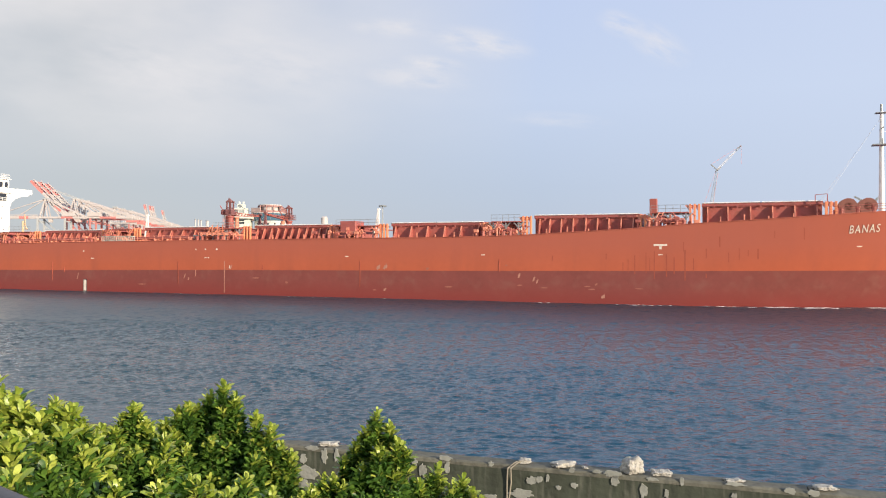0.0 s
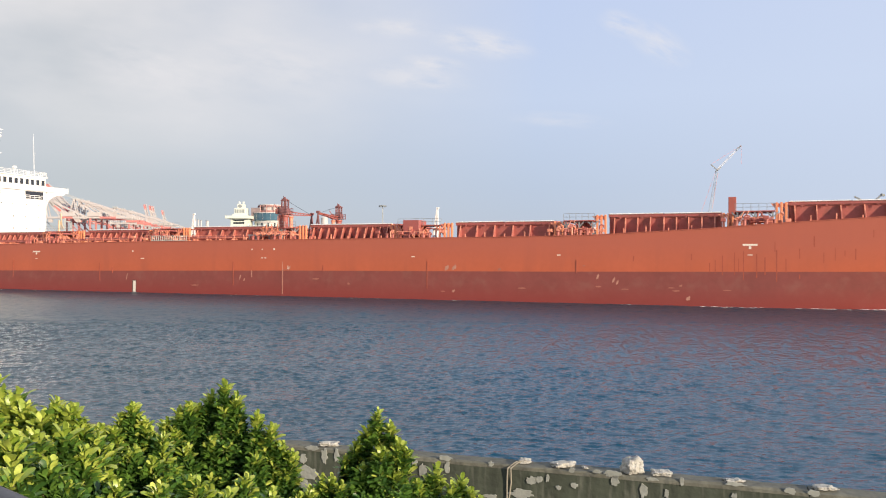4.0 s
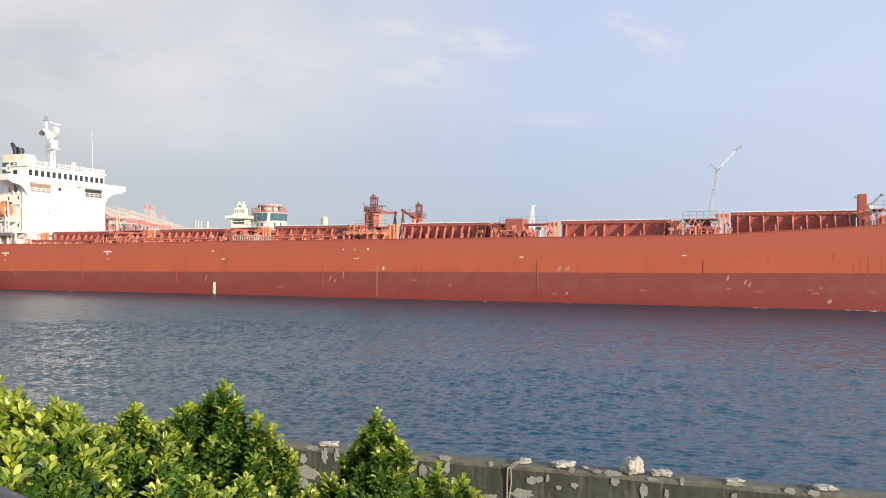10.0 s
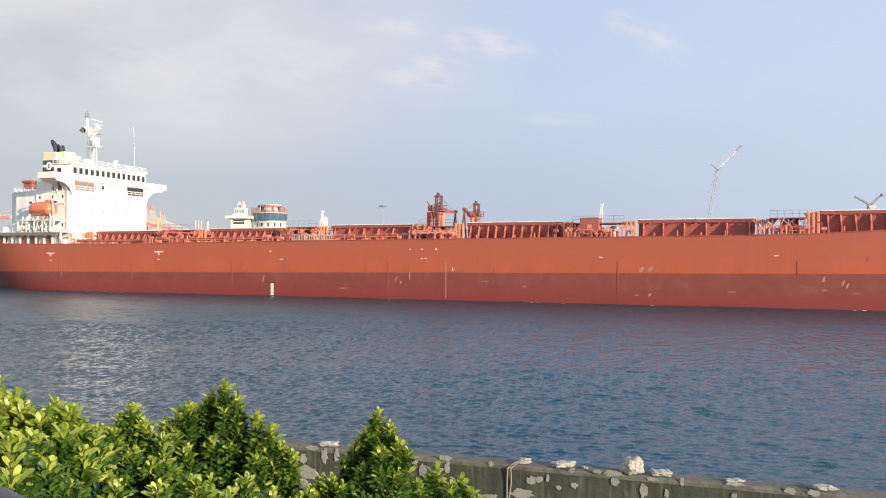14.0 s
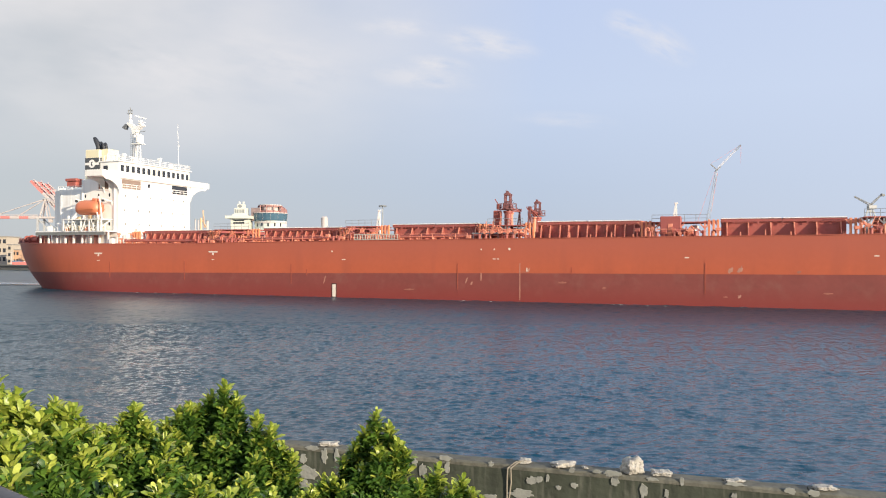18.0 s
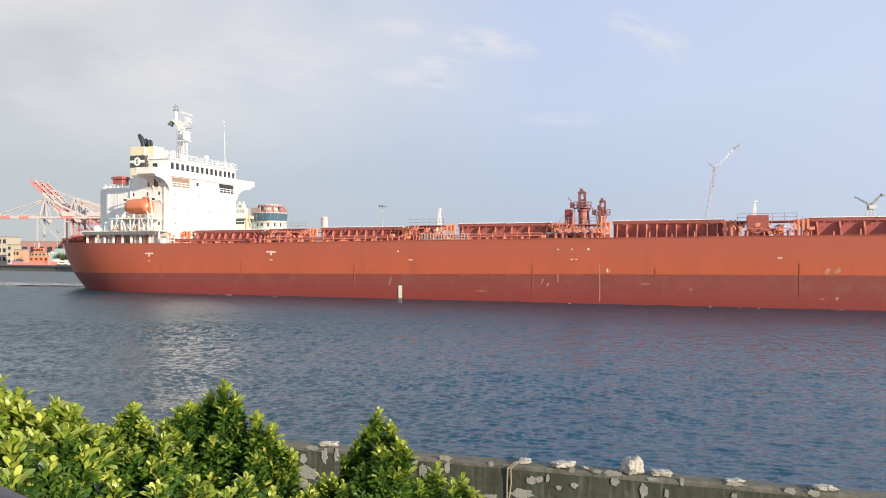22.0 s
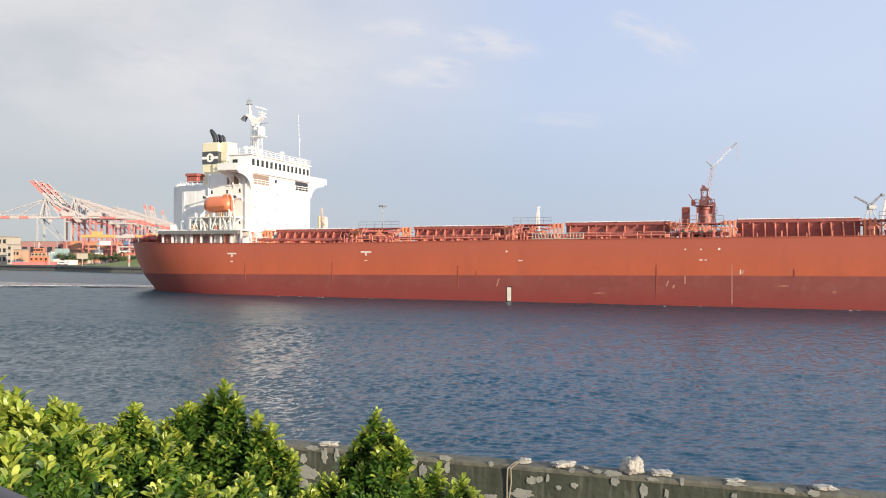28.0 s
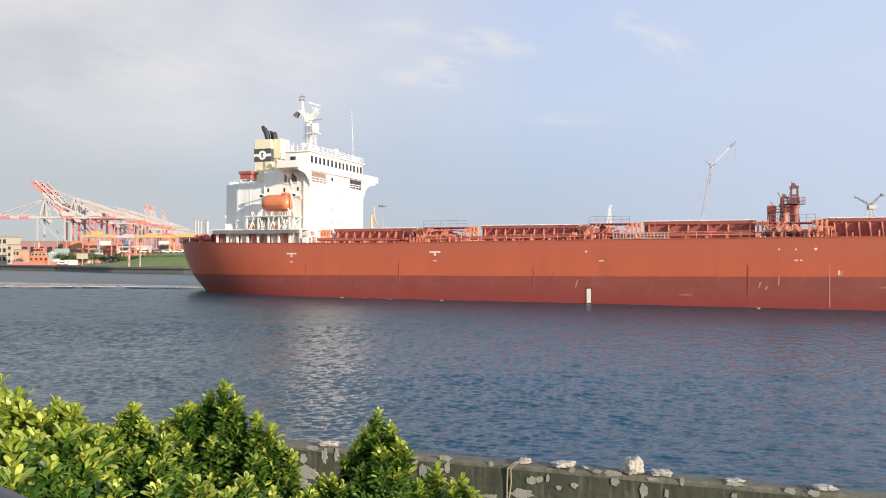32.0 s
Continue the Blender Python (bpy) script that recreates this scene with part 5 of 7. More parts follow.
CREAMWALL = surface("hazed_cream_render", (0.45, 0.40, 0.33), 0.8, vary=0.1, size=5, fine=0.6)
ORANGEWALL = surface("orange_render", (0.50, 0.32, 0.21), 0.8, vary=0.1, size=5, fine=0.6)
PINKWALL = surface("salmon_panel", (0.36, 0.19, 0.175), 0.6, vary=0.1, size=5, fine=0.6)
BOXES = [surface("container_" + nm, c, 0.6, vary=0.15, size=4, fine=0.6) for nm, c in (("red", (0.36, 0.13, 0.10)), ("brown", (0.27, 0.15, 0.12)), ("orange", (0.50, 0.24, 0.14)), ("white", (0.7, 0.68, 0.64)), ("blue", (0.12, 0.2, 0.33)))]

bm = B()
SHORE = ((-191, 331), (-157, 312), (-123, 286), (-91, 271), (40, 236), (500, 240), (4700, 300), (4700, 4700), (-4700, 4700), (-4700, 900), (-700, 880))
prism(bm, SHORE, "z", -3, 2.1)
solid("ground_far", bm, ASPHALT, "far harbour land behind a concrete quay", "ground", kind="structure")
bm = B()
for a, b in zip(SHORE[:5], SHORE[1:6]):
    bar(bm, (a[0] + 0.1, a[1] - 0.35, 2.0), (b[0] - 0.1, b[1] - 0.35, 2.0), 1.2, 0.7)
    bar(bm, (a[0] + 0.1, a[1] - 0.1, 0.4), (b[0] - 0.1, b[1] - 0.1, 0.4), 0.5, 2.4)
solid("quay_far", bm, surface("dark_quay_concrete", (0.12, 0.125, 0.12), 0.85, vary=0.25, size=3, fine=2), "dark concrete quay edge across the water", "quay", kind="structure")
# grass bank rising behind the quay
bm = B()
cols = []
for i in range(25):
    k = i / 24
    fx, fy = -157 + 117 * k, 322 - 55 * k
    up = min(1, k * 4.5)
    row = []
    for j in range(7):
        q = j / 6
        row.append(bm.verts.new((fx + 4 * q, fy + 38 * q, 2.12 + up * 5.4 * (3 * q * q - 2 * q ** 3) + 0.12 * noise.noise(Vector((fx * 0.3, q * 5, 0))))))
    cols.append(row)
for a, b in zip(cols, cols[1:]):
    for j in range(6):
        bm.faces.new((a[j], b[j], b[j + 1], a[j + 1]))
for a, b in zip(cols, cols[1:]):
    q = [bm.verts.new((v.co.x + dx, v.co.y + dy, v.co.z - dz)) for v, dx, dy, dz in ((a[-1], 0, 9, 0), (b[-1], 0, 9, 0), (b[-1], 0, 22, 5.6), (a[-1], 0, 22, 5.6))]
    bm.faces.new((a[-1], b[-1], q[1], q[0]))
    bm.faces.new((q[0], q[1], q[2], q[3]))
bmesh.ops.remove_doubles(bm, verts=bm.verts, dist=0.01)
solid("grass_bank", bm, GRASS, "mown green grass bank behind the quay", "grass", kind="structure", smooth=True)


def at_px(x, depth):
    """Where a far thing stands across, from its bearing in thousandths."""
    return (x - 784) / 1358 * depth


def up_px(y, depth, x=784):
    return 6.6 + (453.5 + 0.0033 * (x - 784) - y) / 1358 * depth


# ship-to-shore cranes: boom over the water to the left, girder and stays running far back to the right
def sts_crane(x, y, boom_deg, label, legs=30.0, tall=75.0, boom_len=70.0, back=22.0, leg_paint=None):
    s = tall / 75.0
    end = legs + back
    t = thing("container_crane", label, "crane", pose(x, y, 2.1), group="container cranes")
    for k, (lx, ly) in enumerate(((0, -8), (0, 8), (legs, -8), (legs, 8))):
        bm = B()
        bar(bm, (lx, ly, 0), (lx, ly, 50 * s), 1.9)
        part("leg", bm, leg_paint or CRANE_LEG, t)
    for ly in (-8, 8):
        bm = B()
        bar(bm, (0, ly, 16 * s), (legs, ly, 16 * s), 1.8)
        part("sill_beam", bm, leg_paint or CRANE_LEG, t)
        bm = B()
        bar(bm, (0, ly, 49 * s), (legs, ly, 17 * s), 1.0)
        part("diagonal_brace", bm, leg_paint or CRANE_LEG, t)
    for lx in (0, legs):
        for bz, bw in ((46 * s, 1.6), (4, 1.8)):
            bm = B()
            bar(bm, (lx, -8, bz), (lx, 8, bz), bw)
            part("portal_beam", bm, leg_paint or CRANE_LEG, t)
    # the girder in painted lengths, red and white by turns
    n = 4
    for k in range(n):
        a, b = -2 + (end + 2) * k / n, -2 + (end + 2) * (k + 1) / n
        for ly in (-3, 3):
            bm = B()
            bar(bm, (a, ly, 51 * s), (b, ly, 51 * s), 1.6, 2.4)
            part("girder", bm, CRANE_PINK if k == 2 else CRANE_WHITE, t)
    bm = B()
    box(bm, legs - 6, legs + 10, -4.5, 4.5, 52.5 * s, 57.5 * s)
    part("machinery_house", bm, CRANE_PINK if boom_deg in (3, 4) else CRANE_WHITE, t)
    bm = B()
    for ly in (-4, 4):
        bar(bm, (0, ly, 50 * s), (6, ly * 0.3, tall), 1.4)
        bar(bm, (10, ly, 52 * s), (6, ly * 0.3, tall), 1.0)
    part("apex_frame", bm, CRANE_WHITE, t)
    bm = B()
    box(bm, 3.0, 9.5, -2.2, 2.2, tall - 1.0, tall + 0.8)
    part("apex_platform", bm, CRANE_GREY, t)
    a = radians(boom_deg)
    c, sn = math.cos(a), math.sin(a)
    n, up = 6, 3.2
    truss = B()
    for k in range(n):
        bm = B()
        r0, r1 = boom_len * k / n, boom_len * (k + 1) / n
        for ly in (-3, 3):
            bar(bm, (-2 - r0 * c, ly, 51 * s + r0 * sn), (-2 - r1 * c, ly, 51 * s + r1 * sn), 1.9, 3.0)
        bar(bm, (-2 - r1 * c, -3, 51 * s + r1 * sn), (-2 - r1 * c, 3, 51 * s + r1 * sn), 1.0)
        bar(truss, (-2 - r0 * c + up * sn, 0, 51 * s + r0 * sn + up * c), (-2 - r1 * c + up * sn, 0, 51 * s + r1 * sn + up * c), 0.9)
        for q0, q1 in ((r0, (r0 + r1) / 2), (r1, (r0 + r1) / 2)):
            for ly in (-3, 3):
                bar(truss, (-2 - q0 * c, ly, 51 * s + q0 * sn), (-2 - q1 * c + up * sn, 0, 51 * s + q1 * sn + up * c), 0.45)
        red = (k == 5 if boom_deg > 60 else k >= 4 or k == 1) if boom_deg > 20 else k % 2 == 1
        part("boom_section", bm, CRANE_PINK if red else CRANE_WHITE, t)
    part("boom_truss", truss, CRANE_WHITE, t)
    for r in (0.42, 0.9):
        rr = boom_len * r
        bm = B()
        bar(bm, (6, 0, tall - 0.5), (-2 - rr * c, 0, 51 * s + rr * sn), 0.6 if boom_deg > 20 else 1.0)
        part("forestay", bm, CRANE_GREY if boom_deg > 20 else CRANE_WHITE, t)
    # broad backstays in pairs
    for f, w in ((1.0, 1.5), (0.72, 1.1), (0.45, 1.0)):
        for ly in (-3, 3):
            bm = B()
            bar(bm, (7, ly * 0.3, tall - 0.5), (end * f, ly, 52 * s), w)
            part("backstay", bm, CRANE_WHITE, t)
    bm = B()
    box(bm, legs * 0.3, legs * 0.3 + 4, -2, 2, 45 * s, 49.0 * s)
    part("operator_cab", bm, CRANE_WHITE, t)
    return t


sts_crane(at_px(72, 960), 960, 0, "grey and white container crane with its boom lowered", legs=34.0, leg_paint=CRANE_GREY)
sts_crane(at_px(-78, 1010), 1010, 25, "container crane with a red boom tip, boom half raised")
for px, d in ((123, 985), (134, 1005), (145, 1030)):
    sts_crane(at_px(px, d), d, 45, "red container crane with a long white boom raised", boom_len=66.0, back=52.0, tall=77.0)
for px, d in ((196, 1130), (209, 1170), (224, 1220)):
    sts_crane(at_px(px, d), d, 4, "red and white container crane, boom lowered", back=52.0, boom_len=60.0)
sts_crane(at_px(262, 1390), 1390, 3, "red and white container crane, boom lowered", back=42.0)
for px, d in ((268, 1500), (277, 1530), (281, 1560), (298, 1700)):
    sts_crane(at_px(px, d), d, 78, "distant container crane with its boom upright", tall=68.0, boom_len=58.0)
sts_crane(at_px(318, 1900), 1900, -2, "distant white container crane, boom lowered", back=34.0)

# rubber-tyred yard gantries
for k, (x0, x1, y, mt) in enumerate(((143, 199, 418, YELLOW), (204, 240, 419, CRANE_WHITE), (238, 302, 418, YELLOW), (308, 368, 417, YELLOW))):
    d = 430.0
    a, b, z = at_px(x0, d), at_px(x1, d), up_px(y, d, 220)
    t = thing("yard_gantry", "yellow yard gantry crane" if mt is YELLOW else "white yard gantry crane", "gantry crane", pose(a, d, 2.1), group="yard gantries")
    w, h = b - a, z - 2.1
    bm = B()
    for q in (0, 7):
        box(bm, 0, w, q, q + 1.2, h - 0.9, h + 0.7, 0.1)
    part("top_beam", bm, mt, t)
    bm = B()
    box(bm, w * 0.3, w * 0.3 + 4, 1.3, 6.8, h + 0.4, h + (2.6 if k == 0 else 1.4), 0.1)
    part("trolley", bm, mt, t)
    for lx in (0.8, w - 0.8):
        for q in (0.6, 7.6):
            bm = B()
            bar(bm, (lx, q, 0.9), (lx, q, h - 1.1), 0.55)
            part("leg", bm, YELLOW if k == 2 else CRANE_PINK, t)
        bm = B()
        box(bm, lx - 0.6, lx + 0.6, -0.5, 9, 0.6, 1.5)
        for q in (0.2, 2, 6.2, 8.2):
            rod(bm, (lx - 0.4, q, 0.7), (lx + 0.4, q, 0.7), 0.7, n=10)
        part("bogie", bm, SOOT, t)

# stacked containers in the yard
rnd = random.Random(21)
for px in range(96, 332, 13):
    for row in range(3):
        d = 455 + 9 * row + rnd.uniform(-1, 1)
        n = rnd.choice((2, 3, 3, 4, 5)) if px > 110 else 2
        for k in range(n):
            bm = B()
            box(bm, -3.0, 3.0, -1.22, 1.22, 0, 2.55)
            for q in range(9):
                xx = -2.7 + 0.66 * q
                box(bm, xx, xx + 0.3, -1.27, -1.224, 0.2, 2.35)
            solid("shipping_container", bm, rnd.choice(BOXES[:3] * 2 + BOXES), "stacked steel shipping container in the yard", "container", pose(at_px(px, d), d, 2.1 + 2.55 * k), group="stacked containers")

# port buildings at the quay
def plain_building(name, x0, x1, ytop, d, deep, wall, label, floors, bays, roof=None):
    a, b, top = at_px(x0, d), at_px(x1, d), up_px(ytop, d, x0)
    t = thing(name, label, "building", pose((a + b) / 2, d + deep / 2, 2.1))
    w, h = b - a, top - 2.1
    bm = B()
    box(bm, -w / 2, w / 2, -deep / 2, deep / 2, 0, h)
    part("wall", bm, wall, t)
    bm = B()
    box(bm, -w / 2 - 0.25, w / 2 + 0.25, -deep / 2 - 0.25, deep / 2 + 0.25, h, h + 0.5)
    part("roof", bm, roof or CONCRETE, t)
    fh = h / floors
    for f in range(floors):
        for k in range(bays):
            x = -w / 2 + w * (k + 0.5) / bays
            bm = B()
            box(bm, x - w / bays * 0.3, x + w / bays * 0.3, -deep / 2 - 0.04, -deep / 2 + 0.1, f * fh + fh * 0.3, f * fh + fh * 0.75)
            wd = part("window", bm, DARKGLASS, t)
            bm = B()
            box(bm, x - w / bays * 0.34, x + w / bays * 0.34, -deep / 2 - 0.12, -deep / 2 - 0.045, f * fh + fh * 0.22, f * fh + fh * 0.29)
            part("sill", bm, wall, wd)
    return t


plain_building("quay_building", -14, 12, 420, 372, 12, CREAMWALL, "cream rendered quayside building", 3, 3)
plain_building("quay_building", 13, 20, 434, 350, 8, CREAMWALL, "small cream quayside building", 3, 1)
plain_building("quay_building", 22, 34, 443, 352, 8, ORANGEWALL, "orange rendered quayside building", 2, 2)
plain_building("warehouse", 36, 110, 428, 470, 20, PINKWALL, "long salmon-red port warehouse", 1, 5)
plain_building("shed", 133, 155, 453, 400, 6, CREAMWALL, "low cream shed beside the bank", 1, 4)
plain_building("shed", 90, 108, 446, 400, 6, PALE, "low pale grey shed by the quay", 2, 3)

# red and orange workboat at the quay
t = thing("workboat", "orange-red workboat with white wheelhouse at the quay", "boat", pose(at_px(66, 338), 341, 0.0))
bm = B()
prism(bm, ((-11, 1.9), (-12.2, 3.4), (12.8, 3.6), (11, 0.4), (-10, 0.2)), "y", -2.6, -0.6)
part("hull", bm, CRANE_PINK, t)
for a, b, z0, z1, mt in ((-4, 4.6, 3.5, 5.6, BOAT), (-3.2, 3.4, 5.6, 7.6, ORANGEWALL), (-2.2, 2.2, 7.6, 9.6, BOAT)):
    bm = B()
    box(bm, a, b, -2.4, -0.8, z0, z1 - 0.1, 0.1)
    hs = part("wheelhouse_tier", bm, mt, t)
    bm = B()
    for k in range(4):
        x = a + (b - a) * (k + 0.5) / 4
        box(bm, x - 0.45, x + 0.45, -2.46, -2.41, z0 + 0.7, z1 - 0.5)
    part("tier_window", bm, DARKGLASS, hs)
bm = B()
rod(bm, (0, -1.6, 9.5), (0, -1.6, 12.2), 0.12, n=6)
rod(bm, (-1, -1.6, 11.2), (1, -1.6, 11.2), 0.08, n=6)
part("mast", bm, WHITE, t)

# sign boards and lamp posts along the bank
for px, y0, d, w, h in ((146, 455, 310, 4.6, 1.6),):
    t = thing("sign_board", "white sign board on a post on the grass", "sign", pose(at_px(px, d), d, 2.1))
    bm = B()
    z = up_px(y0, d, px) - 2.1
    bar(bm, (0, 0, 0), (0, 0, z), 0.3)
    part("post", bm, CRANE_WHITE, t)
    bm = B()
    box(bm, -w / 2, w / 2, -0.22, -0.16, z - h / 2, z + h / 2 + 0.6, 0.02)
    part("board", bm, CREAMWALL, t)
t = thing("signal_mast", "white banded signal mast with short yards", "mast", pose(at_px(229, 300), 300, 2.1))
bm = B()
zt = up_px(426, 300, 229) - 2.1
for k in range(7):
    bm = B()
    bar(bm, (0, 0, zt * k / 7), (0, 0, zt * (k + 1) / 7), 0.5)
    part("pole_band", bm, CRANE_PINK if k % 2 else CRANE_WHITE, t)
bm = B()
for h in (0.65, 0.82, 0.98):
    bar(bm, (-0.2, 0, zt * h), (1.3, 0, zt * h), 0.35)
part("yard", bm, CRANE_PINK, t)
t = thing("lamp_post", "white lamp post on the grass bank", "lamp post", pose(at_px(248, 302), 302, 2.1))
bm = B()
zt = up_px(452, 302, 248) - 2.1
rod(bm, (0, 0, 0), (0, 0, zt), 0.22, 0.15, 8)
part("pole", bm, CRANE_WHITE, t)
bm = B()
box(bm, -0.7, 0.7, -0.2, 0.2, zt, zt + 0.3, 0.05)
part("lamp_head", bm, CRANE_WHITE, t)
for px in (20, 87):
    d = 336
    t = thing("lamp_post", "pale quayside lamp post", "lamp post", pose(at_px(px, d), d, 2.1))
    bm = B()
    rod(bm, (0, 0, 0), (0, 0, 5.2), 0.16, 0.1, 8)
    part("pole", bm, CRANE_WHITE, t)
    bm = B()
    box(bm, -0.5, 0.5, -0.2, 0.2, 5.2, 5.5, 0.04)
    part("lamp_head", bm, CRANE_WHITE, t)
t = thing("canopy", "white steel canopy on posts above the bank", "canopy", pose(at_px(240, 333), 333, 7.45))
bm = B()
box(bm, -7, 7, -1.5, 1.5, 2.4, 3.0, 0.06)
part("canopy_roof", bm, CRANE_WHITE, t)
for x in (-6.8, 6.8):
    bm = B()
    bar(bm, (x, -1.2, 0), (x, -1.2, 2.4), 0.9)
    part("canopy_post", bm, CRANE_WHITE, t)

for px, d, top in ((27, 395, 423), (61, 398, 431), (101, 402, 415), (118, 405, 428), (176, 415, 424)):
    t = thing("light_mast", "slim grey light mast in the port yard", "mast", pose(at_px(px, d), d, 2.1), group="light masts in the yard")
    h = up_px(top, d, px) - 2.1
    bm = B()
    rod(bm, (0, 0, 0), (0, 0, h), 0.22, 0.12, 7)
    part("pole", bm, CRANE_GREY, t)
    bm = B()
    box(bm, -0.9, 0.9, -0.25, 0.25, h, h + 0.35, 0.05)
    part("lamp_head", bm, CRANE_GREY, t)
TARP = surface("pale_teal_sheeting", (0.30, 0.40, 0.40), 0.7, vary=0.2, size=2)
for px, d, w, h, mt, lab in ((84, 352, 5.0, 2.6, TARP, "pale teal box container on the quay"), (92, 356, 6.0, 2.6, BOXES[3], "white box container on the quay"), (99, 362, 6.0, 5.2, TARP, "pale teal stacked container on the quay"),
                             (104, 350, 4.0, 2.0, BOXES[3], "white box container on the quay"), (126, 345, 5.0, 2.2, BOXES[3], "white box container on the quay"), (110, 372, 6.0, 7.5, TARP, "tall pale teal stack on the quay"),
                             (30, 344, 3.4, 1.8, BOXES[4], "blue box container on the quay"), (78, 360, 4.0, 4.4, BOXES[1], "brown box container on the quay"), (140, 352, 6.0, 2.4, BOXES[2], "orange box container by the bank")):
    t = thing("box_container", lab, "container", pose(at_px(px, d), d, 2.1), group="containers on the quay")
    bm = B()
    box(bm, -w / 2, w / 2, -1.2, 1.2, 0, h, 0.05)
    part("shell", bm, mt, t)
    bm = B()
    for q in range(int(w / 0.8)):
        x = -w / 2 + 0.4 + 0.8 * q
        box(bm, x - 0.12, x + 0.12, -1.27, -1.204, 0.2, h - 0.2)
    part("corrugation", bm, mt, t)
# parked cars on the bank road
def car(x, y, z, mt, lab):
    t = thing("parked_car", lab, "car", pose(x, y, z), group="parked cars")
    bm = B()
    prism(bm, ((-2.2, 0.35), (2.2, 0.35), (2.25, 0.85), (1.5, 0.98), (0.8, 1.5), (-1.3, 1.5), (-2.0, 1.0), (-2.25, 0.85)), "y", -0.85, 0.85)
    part("body", bm, mt, t)
    bm = B()
    prism(bm, ((1.25, 1.0), (0.74, 1.42), (-1.2, 1.42), (-1.7, 1.0)), "y", -0.87, -0.855)
    part("side_window", bm, DARKGLASS, t)
    for q in (-1.35, 1.35):
        for s in (-0.8, 0.8):
            bm = B()
            rod(bm, (q, s - 0.1, 0.33), (q, s + 0.1, 0.33), 0.33, n=12)
            part("wheel", bm, SOOT, t)


for px, d, z, mt in ((222, 336, 7.5, WHITE), (258, 334, 7.5, WHITE), (282, 330, 7.5, GREY), (297, 328, 7.5, WHITE), (318, 325, 7.5, WHITE), (332, 323, 7.5, WHITE), (48, 340, 2.1, WHITE), (40, 341, 2.1, GREY), (112, 338, 2.1, WHITE)):
    car(at_px(px, d), d, z + 0.0, mt, "small white car parked on the bank" if mt is WHITE else "small grey car parked on the bank")

# trees behind the bank: trunk, limbs and a crown of many small leaf clumps
def tree(x, y, z, tall, wide, seed):
    r = random.Random(seed)
    t = thing("tree", "small dark green tree behind the grass bank", "tree", pose(x, y, z), group="trees on the bank")
    bm = B()
    rod(bm, (0, 0, 0), (0.1, 0, tall * 0.5), 0.16, 0.09, 7)
    for k in range(5):
        a = 6.283 * k / 5
        rod(bm, (0.08, 0, tall * 0.4), (wide * 0.4 * math.cos(a), wide * 0.4 * math.sin(a), tall * 0.75), 0.07, 0.03, 5)
    part("trunk", bm, BARK, t)
    vs, fs = [], []
    for k in range(520):
        a, b, q = r.uniform(0, 6.283), r.gauss(0, 0.6), r.random() ** 0.4
        lump = 0.75 + 0.35 * math.sin(3 * a + seed) * math.cos(2.3 * b + seed)
        c = Vector((wide / 2 * q * lump * math.cos(a) * math.cos(b), wide / 2 * q * lump * math.sin(a) * math.cos(b), tall * 0.65 + tall * 0.36 * q * lump * math.sin(b)))
        d1 = Vector((r.gauss(0, 1), r.gauss(0, 1), r.gauss(0, 0.6))).normalized() * r.uniform(0.18, 0.34)
        d2 = d1.cross(Vector((r.gauss(0, 1), r.gauss(0, 1), r.gauss(0, 1)))).normalized() * r.uniform(0.12, 0.24)
        i = len(vs)
        vs += [c - d1, c + d2, c + d1, c - d2]
        fs.append((i, i + 1, i + 2, i + 3))
    me = bpy.data.meshes.new("crown")
    me.from_pydata(vs, [], fs)
    me.materials.append(WOOD_GREEN)
    part("crown", me, None, t)


rnd = random.Random(5)
for k in range(34):
    px = 108 + 6.9 * k + rnd.uniform(-4, 4)
    d = 352 + rnd.uniform(-4, 10)
    bank = 2.1
    tree(at_px(px, d), d, bank, rnd.uniform(4.2, 6.6), rnd.uniform(4.5, 6.5), k)

# white wedding-cake tower and the round glass terminal beyond the ship
D = 450.0
S = D / 1358
TOWERWALL = surface("pale_green_white_render", (0.62, 0.65, 0.58), 0.7, vary=0.08, size=3)
t = thing("stepped_tower", "white stepped tower with a broad flat cornice", "building", pose(at_px(426, D), D, 2.1))
for x0, x1, y0, y1, nm in ((412, 443, 460, 388, "tower_base"), (404, 449, 388, 383, "cornice"), (414, 439, 383, 380, "tower_step"), (417, 437, 380, 369, "tower_stage"), (421, 433, 369, 362, "tower_top"), (422, 425, 362, 357, "finial"), (429, 432, 362, 357, "finial")):
    z0, z1 = max(0, up_px(y0, D, 426) - 2.1), up_px(y1, D, 426) - 2.1
    bm = B()
    hw = (x1 - x0) / 2 * S
    cx = ((x0 + x1) / 2 - 426) * S
    box(bm, cx - hw, cx + hw, -hw, hw, z0, z1, 0.08)
    part(nm, bm, TOWERWALL, t)
bm = B()
for y0, y1 in ((397, 394), (392, 390)):
    box(bm, -9 * S, 10 * S, -16.2 * S, -15.5 * S - 0.02, up_px(y0, D, 426) - 2.1, up_px(y1, D, 426) - 2.1)
part("window_band", bm, DARKGLASS, t)
bm = B()
for k, x in enumerate((-7, -3.5, 0.5, 4, 7)):
    box(bm, x * S, (x + 1.6) * S, -10.4 * S - 0.06, -10.1 * S, up_px(378, D, 426) - 2.1, up_px(371.5, D, 426) - 2.1)
part("sign_bars", bm, GREY, t)
bm = B()
vs = [(3.5 * S * math.cos(6.283 * k / 14), up_px(365.5, D, 426) - 2.1 + 2.8 * S * math.sin(6.283 * k / 14)) for k in range(14)]
prism(bm, vs, "y", -6.3 * S, -6.05 * S)
part("round_emblem", bm, GREY, t)

t = thing("round_terminal", "round terminal building with blue glass and a red crown", "building", pose(at_px(474, D) + 0.3, D + 6, 2.1))


